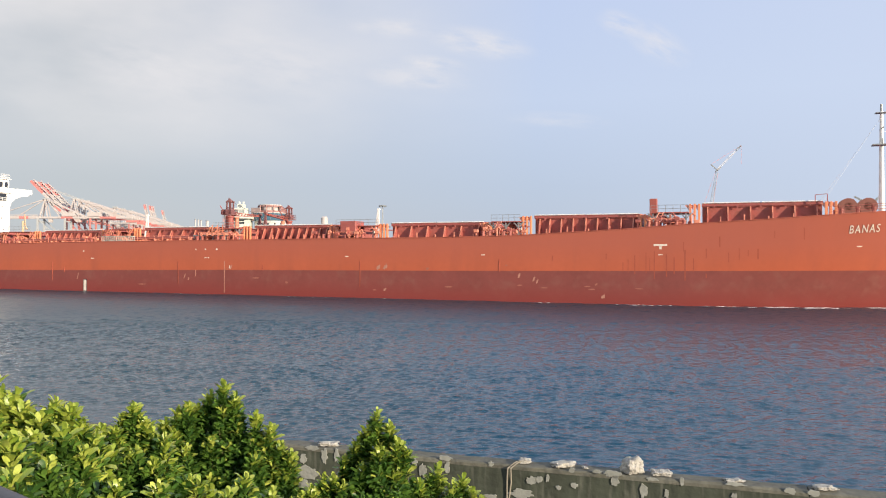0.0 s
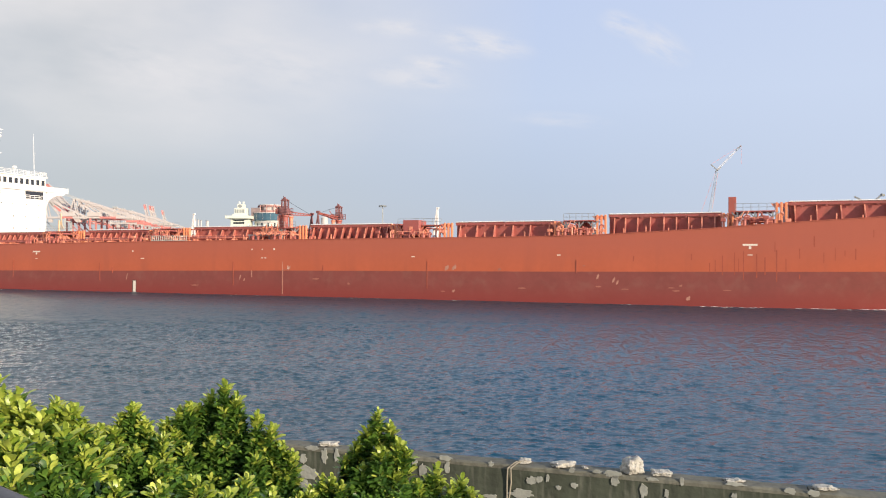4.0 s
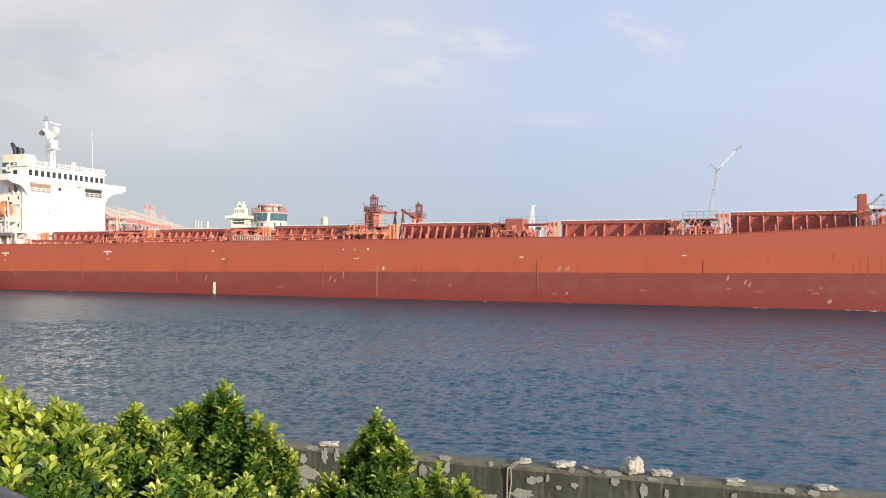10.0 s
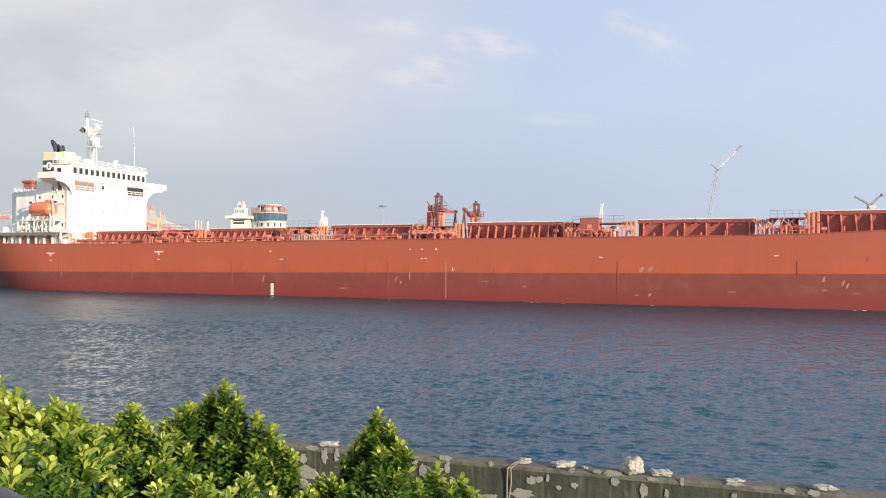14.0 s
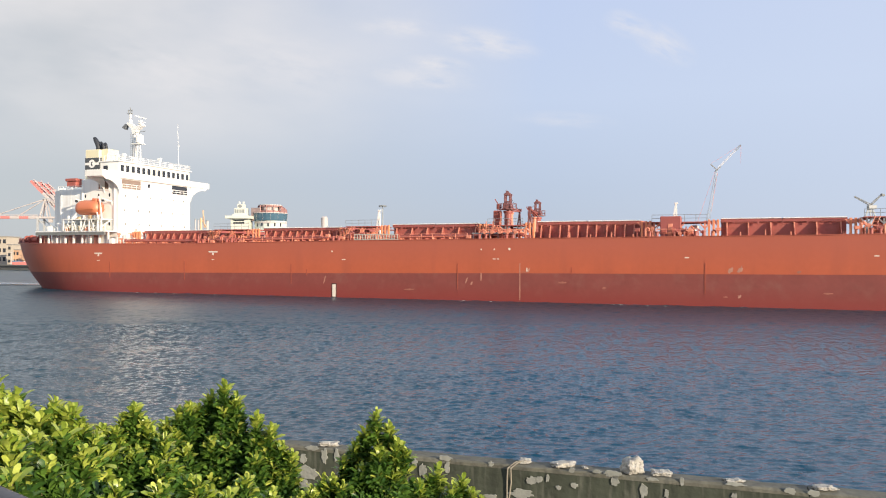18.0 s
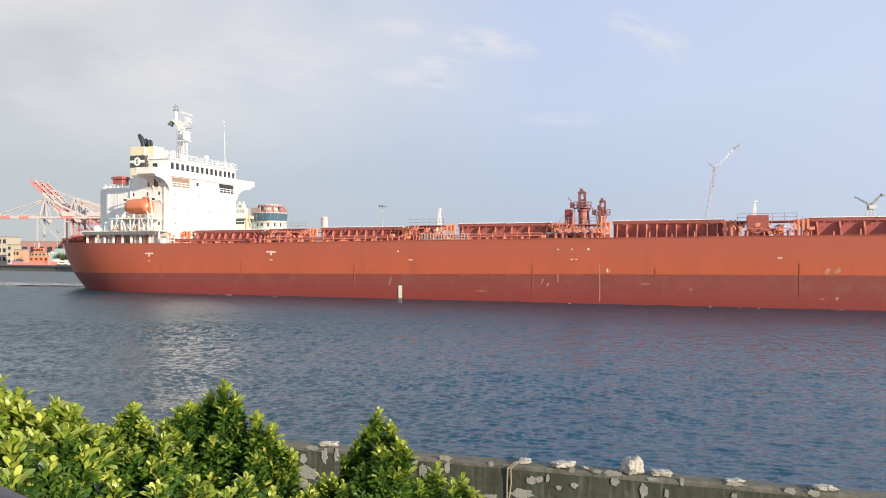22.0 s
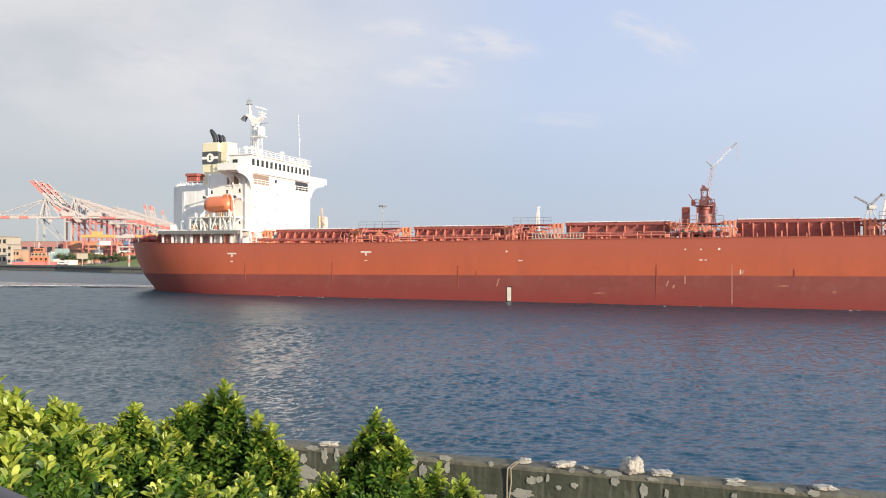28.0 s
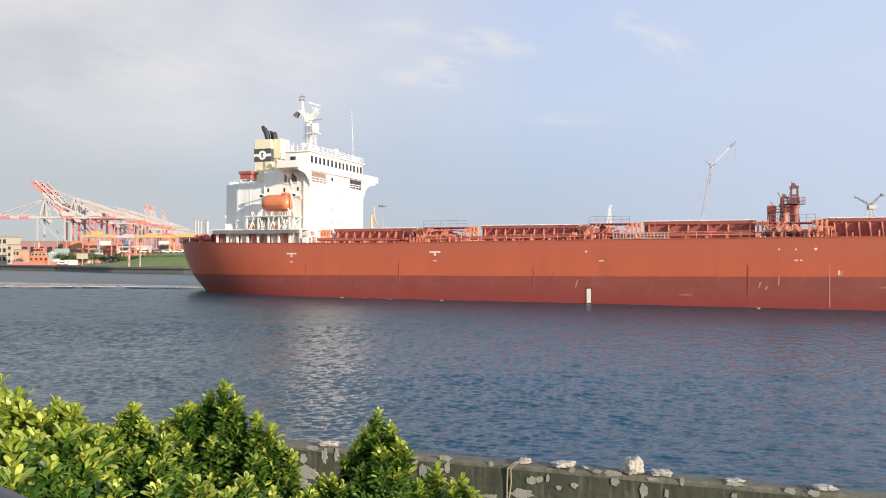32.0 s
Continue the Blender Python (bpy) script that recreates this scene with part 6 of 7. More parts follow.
def drum(r0, r1, y0, y1, mt, nm, dx=0.0, n=28):
    bm = B()
    lathe(bm, ((r0 * S, up_px(y0, D, 479) - 2.1), (r1 * S, up_px(y1, D, 479) - 2.1)), (dx * S, 0, 0), n)
    return part(nm, bm, mt, t, smooth=False)


drum(28, 28, 467.5, 391, surface("pale_green_render", (0.58, 0.64, 0.61), 0.7, vary=0.1, size=4), "lower_drum")
drum(28.6, 28.6, 396, 392.5, CRANE_WHITE, "white_band")
gl = drum(29.5, 31, 390.9, 378, BLUEGLASS, "glass_band", -1)
bm = B()
for k in range(14):
    a = 6.28319 * k / 14
    rod(bm, ((29.6 * math.cos(a) - 1) * S, 29.6 * math.sin(a) * S, up_px(390.5, D, 479) - 2.1), ((31.1 * math.cos(a) - 1) * S, 31.1 * math.sin(a) * S, up_px(378, D, 479) - 2.1), 0.04, n=4)
part("mullion", bm, CRANE_WHITE, gl)
drum(31.5, 31.5, 377.9, 376.5, CRANE_WHITE, "white_rim", -1)
drum(20, 20, 376.4, 372.5, PINKWALL, "crown_drum", -1)
# white core stands in for the light seen through the open crown
drum(16.5, 16.5, 372.4, 365.5, CRANE_WHITE, "crown_light_core", -1)
drum(20.5, 20.5, 366, 363.5, PINKWALL, "crown_ring", -1)
drum(21, 21, 363.4, 362, CRANE_WHITE, "crown_rim", -1)
for k in range(10):
    a = 6.28319 * k / 10 + 0.2
    bm = B()
    rod(bm, ((21 * math.cos(a) - 1) * S, 21 * math.sin(a) * S, up_px(376.4, D, 479) - 2.1), ((21 * math.cos(a) - 1) * S, 21 * math.sin(a) * S, up_px(363.4, D, 479) - 2.1), 0.35, n=6)
    part("crown_post", bm, PINKWALL, t)
bm = B()
prism(bm, ((20 * S, up_px(376.5, D, 479) - 2.1), (28 * S, up_px(376.5, D, 479) - 2.1), (27.5 * S, up_px(370, D, 479) - 2.1), (20 * S, up_px(364, D, 479) - 2.1)), "y", -3, 3)
part("sloping_wing", bm, PINKWALL, t)
bm = B()
for k in range(5):
    a = -2.3 + 0.4 * k
    c, s = math.cos(a), math.sin(a)
    rod(bm, (28.05 * S * c, 28.05 * S * s, up_px(401, D, 479) - 2.1), (28.05 * S * c, 28.05 * S * s, up_px(395, D, 479) - 2.1), 0.5, n=6)
part("drum_window", bm, DARKGLASS, t)

bm = B()
box(bm, -31 * S, -15 * S, -6, 4, up_px(391, D, 479) - 2.1, up_px(368, D, 479) - 2.1, 0.1)
part("stair_tower", bm, surface("grey_brown_cladding", (0.22, 0.17, 0.17), 0.7, vary=0.15, size=3), t)
# white tank, chimneys, flood-light mast
t = thing("storage_tank", "white upright storage tank", "tank", pose(at_px(574, D), D, 2.1))
bm = B()
lathe(bm, ((6 * S, 0), (6 * S, up_px(386, D, 574) - 2.1), (4 * S, up_px(384, D, 574) - 2.1)), n=20)
part("shell", bm, CRANE_WHITE, t, smooth=False)
bm = B()
for k in range(6):
    a = 6.283 * k / 6
    rod(bm, (3.6 * S * math.cos(a), 3.6 * S * math.sin(a), up_px(384, D, 574) - 2.1), (3.6 * S * math.cos(a), 3.6 * S * math.sin(a), up_px(382.6, D, 574) - 2.1), 0.08, n=4)
part("top_rail", bm, CRANE_WHITE, t)
for px, y, r in ((345.5, 388, 0.6), (350.5, 389, 0.6), (355.5, 390, 0.6), (366.5, 391, 1.3)):
    d = 700.0
    t = thing("chimney", "slim white industrial chimney", "chimney", pose(at_px(px, d), d, 2.1), group="chimneys")
    h = up_px(y, d, px) - 2.1
    bm = B()
    lathe(bm, ((r * 1.15, 0), (r, h)), n=12)
    part("shaft", bm, CRANE_WHITE, t)
    bm = B()
    lathe(bm, ((r * 1.2, h - 0.5), (r * 1.2, h + 0.2)), n=12)
    part("cap", bm, GREY, t)
t = thing("floodlight_mast", "tall grey floodlight mast", "floodlight", pose(at_px(677, D), D, 2.1))
h = up_px(365, D, 677) - 2.1
bm = B()
rod(bm, (0, 0, 0), (0, 0, h), 0.4, 0.25, 8)
part("pole", bm, GREY, t)
bm = B()
lathe(bm, ((2.2, h), (2.3, h + 0.35), (1.0, h + 0.5)), n=12)
part("lamp_ring", bm, GREY, t)
for k in range(6):
    a = 6.283 * k / 6
    bm = B()
    box(bm, 2.0 * math.cos(a) - 0.35, 2.0 * math.cos(a) + 0.35, 2.0 * math.sin(a) - 0.3, 2.0 * math.sin(a) + 0.3, h - 0.5, h - 0.02)
    part("lamp_head", bm, GREY, t)

# luffing crane on a barge, and a derrick
def lattice(bm, a, b, w0, w1, n, r=0.16):
    a, b = Vector(a), Vector(b)
    d = (b - a).normalized()
    s = d.cross(Vector((0, 1, 0))).normalized()
    for off in (-1, 1):
        for q in (-0.5, 0.5):
            bar(bm, a + s * off * w0 / 2 + Vector((0, q * w0, 0)), b + s * off * w1 / 2 + Vector((0, q * w1, 0)), r)
    for k in range(n):
        p, q = a + (b - a) * k / n, a + (b - a) * (k + 1) / n
        wp, wq = w0 + (w1 - w0) * k / n, w0 + (w1 - w0) * (k + 1) / n
        sg = 1 if k % 2 else -1
        bar(bm, p + s * sg * wp / 2, q - s * sg * wq / 2, r * 0.7)


DB = 500.0
SB5 = DB / 1358
heavy = thing("luffing_crane", "tall pale lattice luffing crane with a raised jib", "crane", pose(at_px(1240, DB), DB, 0.0))


def cpt(x, y):
    return Vector(((x - 1240) * SB5, 0, up_px(y, DB, 1240)))


bm = B()
prism(bm, ((-13, -4.0), (19, -4.0), (21, 2.6), (-15, 2.6)), "y", -7, 7)
part("barge", bm, SOOT, heavy)
bm = B()
lattice(bm, (0.5, 0, 2.6), cpt(1269, 301), 2.4, 0.9, 16, 0.13)
part("lattice_mast", bm, CRANE_GREY, heavy)
bm = B()
lattice(bm, cpt(1269, 301), cpt(1302, 267), 0.8, 0.7, 10, 0.12)
part("jib", bm, surface("bright_white_jib_paint", (0.60, 0.58, 0.57), 0.5, vary=0.08, size=5), heavy)
bm = B()
lattice(bm, cpt(1302, 267), cpt(1312, 257), 0.9, 0.6, 3, 0.2)
part("jib_head", bm, STEEL_DARK, heavy)
bm = B()
bar(bm, cpt(1271, 302), cpt(1258, 291), 0.5)
bar(bm, cpt(1266, 304), cpt(1276, 296), 0.6)
part("back_strut", bm, STEEL_DARK, heavy)
bm = B()
for a, b in ((cpt(1258, 291), cpt(1312, 257)), (cpt(1266, 304), cpt(1233, 400)), (cpt(1271, 306), cpt(1258, 385)), (cpt(1312, 258), cpt(1312, 290))):
    bar(bm, a, b, 0.12)
part("pendant_wire", bm, CRANE_PINK, heavy)
bm = B()
box(bm, -8, 4, -3, 3, 2.62, 8, 0.2)
part("machinery_house", bm, CRANE_WHITE, heavy)

t = thing("derrick_crane", "grey derrick with two spread booms", "crane", pose(at_px(1538, DB), DB, 2.1))


def dpt(x, y):
    return Vector(((x - 1538) * SB5, 0, up_px(y, DB, 1538) - 2.1))


for nm, a, b, w in (("boom", (1543, 364), (1512, 348), 0.9), ("boom", (1541, 363), (1562, 343), 0.9)):
    bm = B()
    lattice(bm, dpt(*a), dpt(*b), 1.0, 0.6, 5, 0.26)
    part(nm, bm, STEEL_DARK, t)
bm = B()
box(bm, (1559 - 1538) * SB5, (1565 - 1538) * SB5, -1, 1, up_px(345, DB) - 2.1, up_px(341, DB) - 2.1, 0.1)
part("boom_head", bm, STEEL_DARK, t)
bm = B()
for a, b in (((1539, 362), (1527, 400)), ((1541, 362), (1556, 400)), ((1540, 362), (1541, 400))):
    bar(bm, dpt(*a), dpt(*b), 0.6)
for a, b in (((1536, 371), (1547, 377)), ((1545, 371), (1533, 378))):
    bar(bm, dpt(*a), dpt(*b), 0.4)
bar(bm, (-4.5, 0, 0), (-4.2, 0, up_px(400, DB) - 2.1), 0.6)
bar(bm, (6.9, 0, 0), (6.6, 0, up_px(400, DB) - 2.1), 0.6)
part("derrick_frame", bm, CRANE_GREY, t)
bm = B()
box(bm, -0.8, 4.4, -1.5, 1.5, up_px(368, DB) - 2.1, up_px(361, DB) - 2.1, 0.2)
part("winch_house", bm, CRANE_GREY, t)
# ---------------------------------------------------------------- clouds
def cloud_material(name, seed, colour, dense):
    m = bpy.data.materials.new(name)
    m.use_nodes = True
    n, l = m.node_tree.nodes, m.node_tree.links
    n.clear()
    co = n.new("ShaderNodeTexCoord")
    mp = n.new("ShaderNodeMapping")
    mp.inputs["Location"].default_value = (seed, seed * 0.7, 0)
    mp.inputs["Rotation"].default_value = (0, 0, 0.18)
    mp.inputs["Scale"].default_value = (1.0 / 210, 1.0 / 70, 1)
    l.new(co.outputs["Object"], mp.inputs["Vector"])
    nz = n.new("ShaderNodeTexNoise")
    nz.inputs["Scale"].default_value, nz.inputs["Detail"].default_value, nz.inputs["Roughness"].default_value = 1.0, 6, 0.55
    l.new(mp.outputs[0], nz.inputs["Vector"])
    # fade out towards the rim of the cloud
    gm = n.new("ShaderNodeTexCoord")
    sc = n.new("ShaderNodeVectorMath")
    sc.operation = "SUBTRACT"
    sc.inputs[1].default_value = (0.5, 0.5, 0.0)
    l.new(gm.outputs["Generated"], sc.inputs[0])
    flat = n.new("ShaderNodeVectorMath")
    flat.operation = "MULTIPLY"
    flat.inputs[1].default_value = (1, 1, 0)
    l.new(sc.outputs[0], flat.inputs[0])
    ln = n.new("ShaderNodeVectorMath")
    ln.operation = "LENGTH"
    l.new(flat.outputs[0], ln.inputs[0])
    rim = n.new("ShaderNodeMapRange")
    rim.interpolation_type = "SMOOTHSTEP"
    rim.inputs["From Min"].default_value, rim.inputs["From Max"].default_value = 0.5, 0.05
    l.new(ln.outputs["Value"], rim.inputs["Value"])
    th = n.new("ShaderNodeMapRange")
    th.inputs["From Min"].default_value, th.inputs["From Max"].default_value = 0.33, 0.60
    l.new(nz.outputs["Fac"], th.inputs["Value"])
    mu = n.new("ShaderNodeMath")
    mu.operation = "MULTIPLY"
    l.new(rim.outputs[0], mu.inputs[0])
    l.new(th.outputs[0], mu.inputs[1])
    mu2 = n.new("ShaderNodeMath")
    mu2.operation = "MULTIPLY"
    mu2.inputs[1].default_value = dense
    l.new(mu.outputs[0], mu2.inputs[0])
    em = n.new("ShaderNodeEmission")
    em.inputs["Color"].default_value = (*colour, 1)
    tr = n.new("ShaderNodeBsdfTransparent")
    mx = n.new("ShaderNodeMixShader")
    l.new(mu2.outputs[0], mx.inputs["Fac"])
    l.new(tr.outputs[0], mx.inputs[1])
    l.new(em.outputs[0], mx.inputs[2])
    out = n.new("ShaderNodeOutputMaterial")
    l.new(mx.outputs[0], out.inputs["Surface"])
    return m


CLOUDS = []
FARSKY = 4300.0
for x, y, w, h, tilt, dense, seed in ((690, 48, 190, 46, -4, 0.4, 3.1), (850, 76, 230, 70, -9, 0.56, 7.7), (765, 114, 150, 44, -8, 0.56, 12.3), (730, 138, 260, 60, -6, 0.4, 21.0),
                                      (1100, 42, 110, 60, -18, 0.52, 16.4), (1165, 78, 150, 80, -30, 0.42, 19.2), (985, 212, 240, 40, -3, 0.22, 25.0), (480, 110, 380, 150, -10, 0.28, 30.0), (270, 120, 420, 150, -14, 0.28, 34.0)):
    k = FARSKY / 1358
    bm = B()
    vs = [bm.verts.new((a * w * k / 2, b * h * k / 2, 0)) for a, b in ((-1, -1), (1, -1), (1, 1), (-1, 1))]
    bm.faces.new(vs)
    d = FARSKY + len(CLOUDS) * 12
    ob = solid("cloud", bm, cloud_material("thin_cloud", seed, (0.63, 0.615, 0.63), min(1.0, dense * 1.35)), "thin pale wisp of cloud", "cloud", pose(at_px(x, d), d, up_px(y, d, x), 90 - 0.001, tilt * -1, 0), group="wisps of cloud", kind="structure")
    CLOUDS.append((ob, x, y, d, tilt))

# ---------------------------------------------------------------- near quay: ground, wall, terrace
# the wall's face is coloured much darker than its coping
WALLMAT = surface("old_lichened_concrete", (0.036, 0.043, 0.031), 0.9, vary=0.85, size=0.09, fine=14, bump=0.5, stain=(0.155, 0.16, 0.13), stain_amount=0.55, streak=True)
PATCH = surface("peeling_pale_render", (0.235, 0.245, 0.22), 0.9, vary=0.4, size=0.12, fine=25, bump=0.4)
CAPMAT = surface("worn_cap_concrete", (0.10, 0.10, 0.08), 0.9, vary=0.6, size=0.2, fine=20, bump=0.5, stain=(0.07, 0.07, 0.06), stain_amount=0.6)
STONE = surface("bleached_coral_stone", (0.40, 0.39, 0.355), 0.9, vary=0.4, size=0.035, fine=70, bump=1.0, stain=(0.10, 0.09, 0.075), stain_amount=0.8)
SOIL = surface("planting_soil", (0.08, 0.06, 0.04), 0.95, vary=0.4, size=0.3)
PAVE = surface("promenade_paving", (0.25, 0.24, 0.22), 0.85, vary=0.2, size=1.0, fine=8)
RAILPAINT = surface("dark_blue_grey_paint", (0.045, 0.05, 0.065), 0.4, vary=0.1, size=0.3)

WT = 5.1                                   # top of the wall
WA, WBV = Vector((-1.31, 6.28)), Vector((2.84, 4.92))
wdir = (WBV - WA).normalized()
wnor = Vector((wdir.y, -wdir.x))           # towards the terrace
w_deg = math.degrees(math.atan2(wdir.y, wdir.x))
# wall space: x along the wall, y away from the terrace, z up from its top
WALL = pose(WA.x, WA.y, WT, 0, 0, w_deg)
wall = thing("quay_wall", "old grey lichened concrete parapet with peeling render", "wall", WALL, kind="structure")
bm = B()
L0, L1, TH = -9.0, 14.0, 0.15
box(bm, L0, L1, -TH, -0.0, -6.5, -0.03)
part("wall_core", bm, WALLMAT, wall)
cuts = [L0, -4.3, 0.55, 3.9, 8.2, L1]
for a, b in zip(cuts, cuts[1:]):
    bm = B()
    n = 26
    rows = []
    for i in range(n + 1):
        x = a + 0.004 + (b - a - 0.008) * i / n
        j = lambda q: 0.006 * noise.noise(Vector((x * 7, q, 1.3)))
        rows.append([bm.verts.new(p) for p in ((x, -TH - 0.003 + j(1), -0.032), (x, -TH - 0.002 + j(2) * 1.5, -0.010 + j(3)), (x, -TH + 0.012, j(4) * 1.5), (x, 0.0, j(5)), (x, 0.004 + j(6), -0.032))])
    for p, q in zip(rows, rows[1:]):
        for k in range(4):
            bm.faces.new((p[k], q[k], q[k + 1], p[k + 1]))
        bm.faces.new((p[4], q[4], q[0], p[0]))
    bm.faces.new(rows[0])
    bm.faces.new(rows[-1][::-1])
    part("coping", bm, CAPMAT, wall)
# scabs of pale render left on the face
rnd = random.Random(17)


def scab(x, z, w, h):
    bm = B()
    n = 26
    pts = []
    for k in range(n):
        a = 6.28319 * k / n
        r = 0.95 + 0.5 * noise.noise(Vector((math.cos(a) * 1.9 + x * 7, math.sin(a) * 1.9, z * 19))) + 0.25 * noise.noise(Vector((math.cos(a) * 6 + x * 7, math.sin(a) * 6, z * 19)))
        pts.append((x + w * r * math.cos(a), z + h * r * math.sin(a)))
    prism(bm, pts, "y", -TH - 0.007, -TH + 0.005)
    part("render_scab", bm, PATCH, wall)


def on_wall(px, py):
    """Place on the wall's face, along it and below its top, from a bearing and a slope."""
    rx, rz = (px - 784) / 1358, -(py - 453.5 - 0.0033 * (px - 784)) / 1358
    o = WA + wnor * TH
    den = rx * wnor.x + wnor.y
    d = (o.x * wnor.x + o.y * wnor.y) / den
    p = Vector((rx * d, d))
    return (p - WA).dot(wdir), 6.6 + rz * d - WT


for px, py, w, h in ((555, 792, 0.055, 0.02), (576, 806, 0.03, 0.055), (598, 804, 0.02, 0.05), (539, 811, 0.03, 0.04), (545, 835, 0.10, 0.05), (535, 855, 0.08, 0.04), (790, 810, 0.05, 0.02), (793, 826, 0.02, 0.045),
                     (735, 818, 0.02, 0.04), (750, 832, 0.03, 0.05), (942, 850, 0.04, 0.03), (955, 848, 0.03, 0.025), (970, 846, 0.012, 0.03), (990, 862, 0.02, 0.016), (1017, 858, 0.025, 0.018), (1085, 838, 0.06, 0.025),
                     (1090, 850, 0.03, 0.035), (1058, 834, 0.03, 0.012), (1013, 832, 0.02, 0.02), (925, 873, 0.10, 0.035), (870, 820, 0.02, 0.02), (1140, 868, 0.025, 0.05), (1180, 872, 0.015, 0.03), (1155, 847, 0.04, 0.012),
                     (1207, 852, 0.015, 0.03), (1300, 856, 0.06, 0.012), (1398, 868, 0.035, 0.02), (1440, 872, 0.04, 0.018), (1300, 876, 0.02, 0.02), (660, 800, 0.03, 0.03), (870, 878, 0.05, 0.02)):
    x, z = on_wall(px, py)
    scab(x, z, w, h)
for k in range(60):
    scab(rnd.uniform(L0, L1), rnd.uniform(-1.05, -0.3), rnd.uniform(0.02, 0.09), rnd.uniform(0.02, 0.06))

# a cord hung over the wall
x, z = on_wall(903, 840)
cordbm = B()
for dx in (-0.010, 0.012):
    pts = [Vector((x + 0.10, -0.01, 0.014)), Vector((x + 0.045 + dx, -TH + 0.02, 0.016)), Vector((x + dx, -TH - 0.02, -0.02)), Vector((x + dx * 1.4 - 0.004, -TH - 0.008, -0.12)), Vector((x + dx * 0.6 - 0.012, -TH - 0.008, -0.26)), Vector((x + dx - 0.03, -TH - 0.008, -0.5)), Vector((x - 0.02 + dx, -TH - 0.008, -1.0))]
    tube(cordbm, pts, 0.0055)
bmesh.ops.transform(cordbm, matrix=WALL, verts=cordbm.verts)
solid("cord", cordbm, surface("sun_bleached_cord", (0.27, 0.25, 0.2), 0.9, vary=0.2, size=0.05, fine=60), "pale double cord hung over the concrete parapet", "cord")

# stones left on the coping
for px, py, w, h, dpt_ in ((576, 783, 0.135, 0.028, 0.045), (926, 812, 0.075, 0.032, 0.04), (1033, 823, 0.03, 0.010, 0.03), (995, 821, 0.155, 0.030, 0.05), (1119, 832, 0.115, 0.10, 0.06), (1101, 831, 0.03, 0.03, 0.03), (1170, 836, 0.11, 0.03, 0.05), (1300, 849, 0.115, 0.014, 0.04), (1462, 862, 0.12, 0.024, 0.05)):
    x, _ = on_wall(px, py)
    bm = B()
    bmesh.ops.create_icosphere(bm, subdivisions=4, radius=1)
    for v in bm.verts:
        q = v.co / max(abs(v.co.x), abs(v.co.y), abs(v.co.z)) ** 0.7
        d = 1 - 0.16 * abs(noise.noise(q * 5.5 + Vector((px, 3, 0)))) + 0.4 * noise.noise(q * 1.5 + Vector((px, 0, 0))) + 0.12 * noise.noise(q * 3.7 + Vector((0, px, 0))) + 0.09 * noise.noise(q * 9 + Vector((0, 0, px)))
        v.co = Vector((q.x * d * w / 2 * 1.1, q.y * d * dpt_ * 0.9, max(q.z * d, -0.62) * h * 0.62 + 0.38 * h))
    ob = solid("stone", bm, STONE, "pale rough coral stone lying on the parapet", "stone", WALL @ pose(x, -0.075, 0.005, 0, 0, px % 40), group="stones on the parapet", smooth=True)

bm = B()
prism(bm, [(WA + wdir * -700 - wnor * 0.0)[:], (WA + wdir * 700)[:], (700, -700), (-700, -700)], "z", -3, 3.98)
solid("ground_near", bm, PAVE, "paved promenade behind the parapet", "ground", kind="structure")
bm = B()
bed = [WA + wdir * -8 + wnor * 0.5, WA + wdir * 6 + wnor * 0.5, WA + wdir * 6 + wnor * 3.6, WA + wdir * -8 + wnor * 3.6]
prism(bm, [p[:] for p in bed], "z", 3.9, 4.06)
solid("planting_bed", bm, SOIL, "bed of dark planting soil", "planting bed", kind="structure")

# handrail of the terrace
rail = thing("handrail", "dark blue-grey painted tubular handrail on the terrace", "railing")
a2, b2 = Vector((-0.655, 1.134, 6.232)), Vector((-0.58, 1.076, 6.232))
dr = (b2 - a2).normalized()
p0, p1 = a2 - dr * 4.0, a2 + dr * 4.0
back = Vector((dr.y, -dr.x, 0))
back = back if back.y < 0 else -back
bm = B()
prism(bm, [(p0 - dr * 2 - back * 0.08).xy[:], (p1 + dr * 2 - back * 0.08).xy[:], (p1 + dr * 2 + back * 7).xy[:], (p0 - dr * 2 + back * 7).xy[:]], "z", 3.9, 5.05)
solid("terrace", bm, CONCRETE, "raised concrete terrace", "terrace", kind="structure")
bm = B()
rod(bm, p0, p1, 0.024, n=14)
part("top_tube", bm, RAILPAINT, rail, smooth=True)
for k in range(7):
    q = p0 + (p1 - p0) * (0.02 + 0.16 * k)
    bm = B()
    rod(bm, (q.x, q.y, 5.04), (q.x, q.y, 6.22), 0.022, n=10)
    part("rail_post", bm, RAILPAINT, rail)
bm = B()
for h in (5.35, 5.65, 5.95):
    rod(bm, (p0.x, p0.y, h), (p1.x, p1.y, h), 0.012, n=8)
part("rail_bar", bm, RAILPAINT, rail)


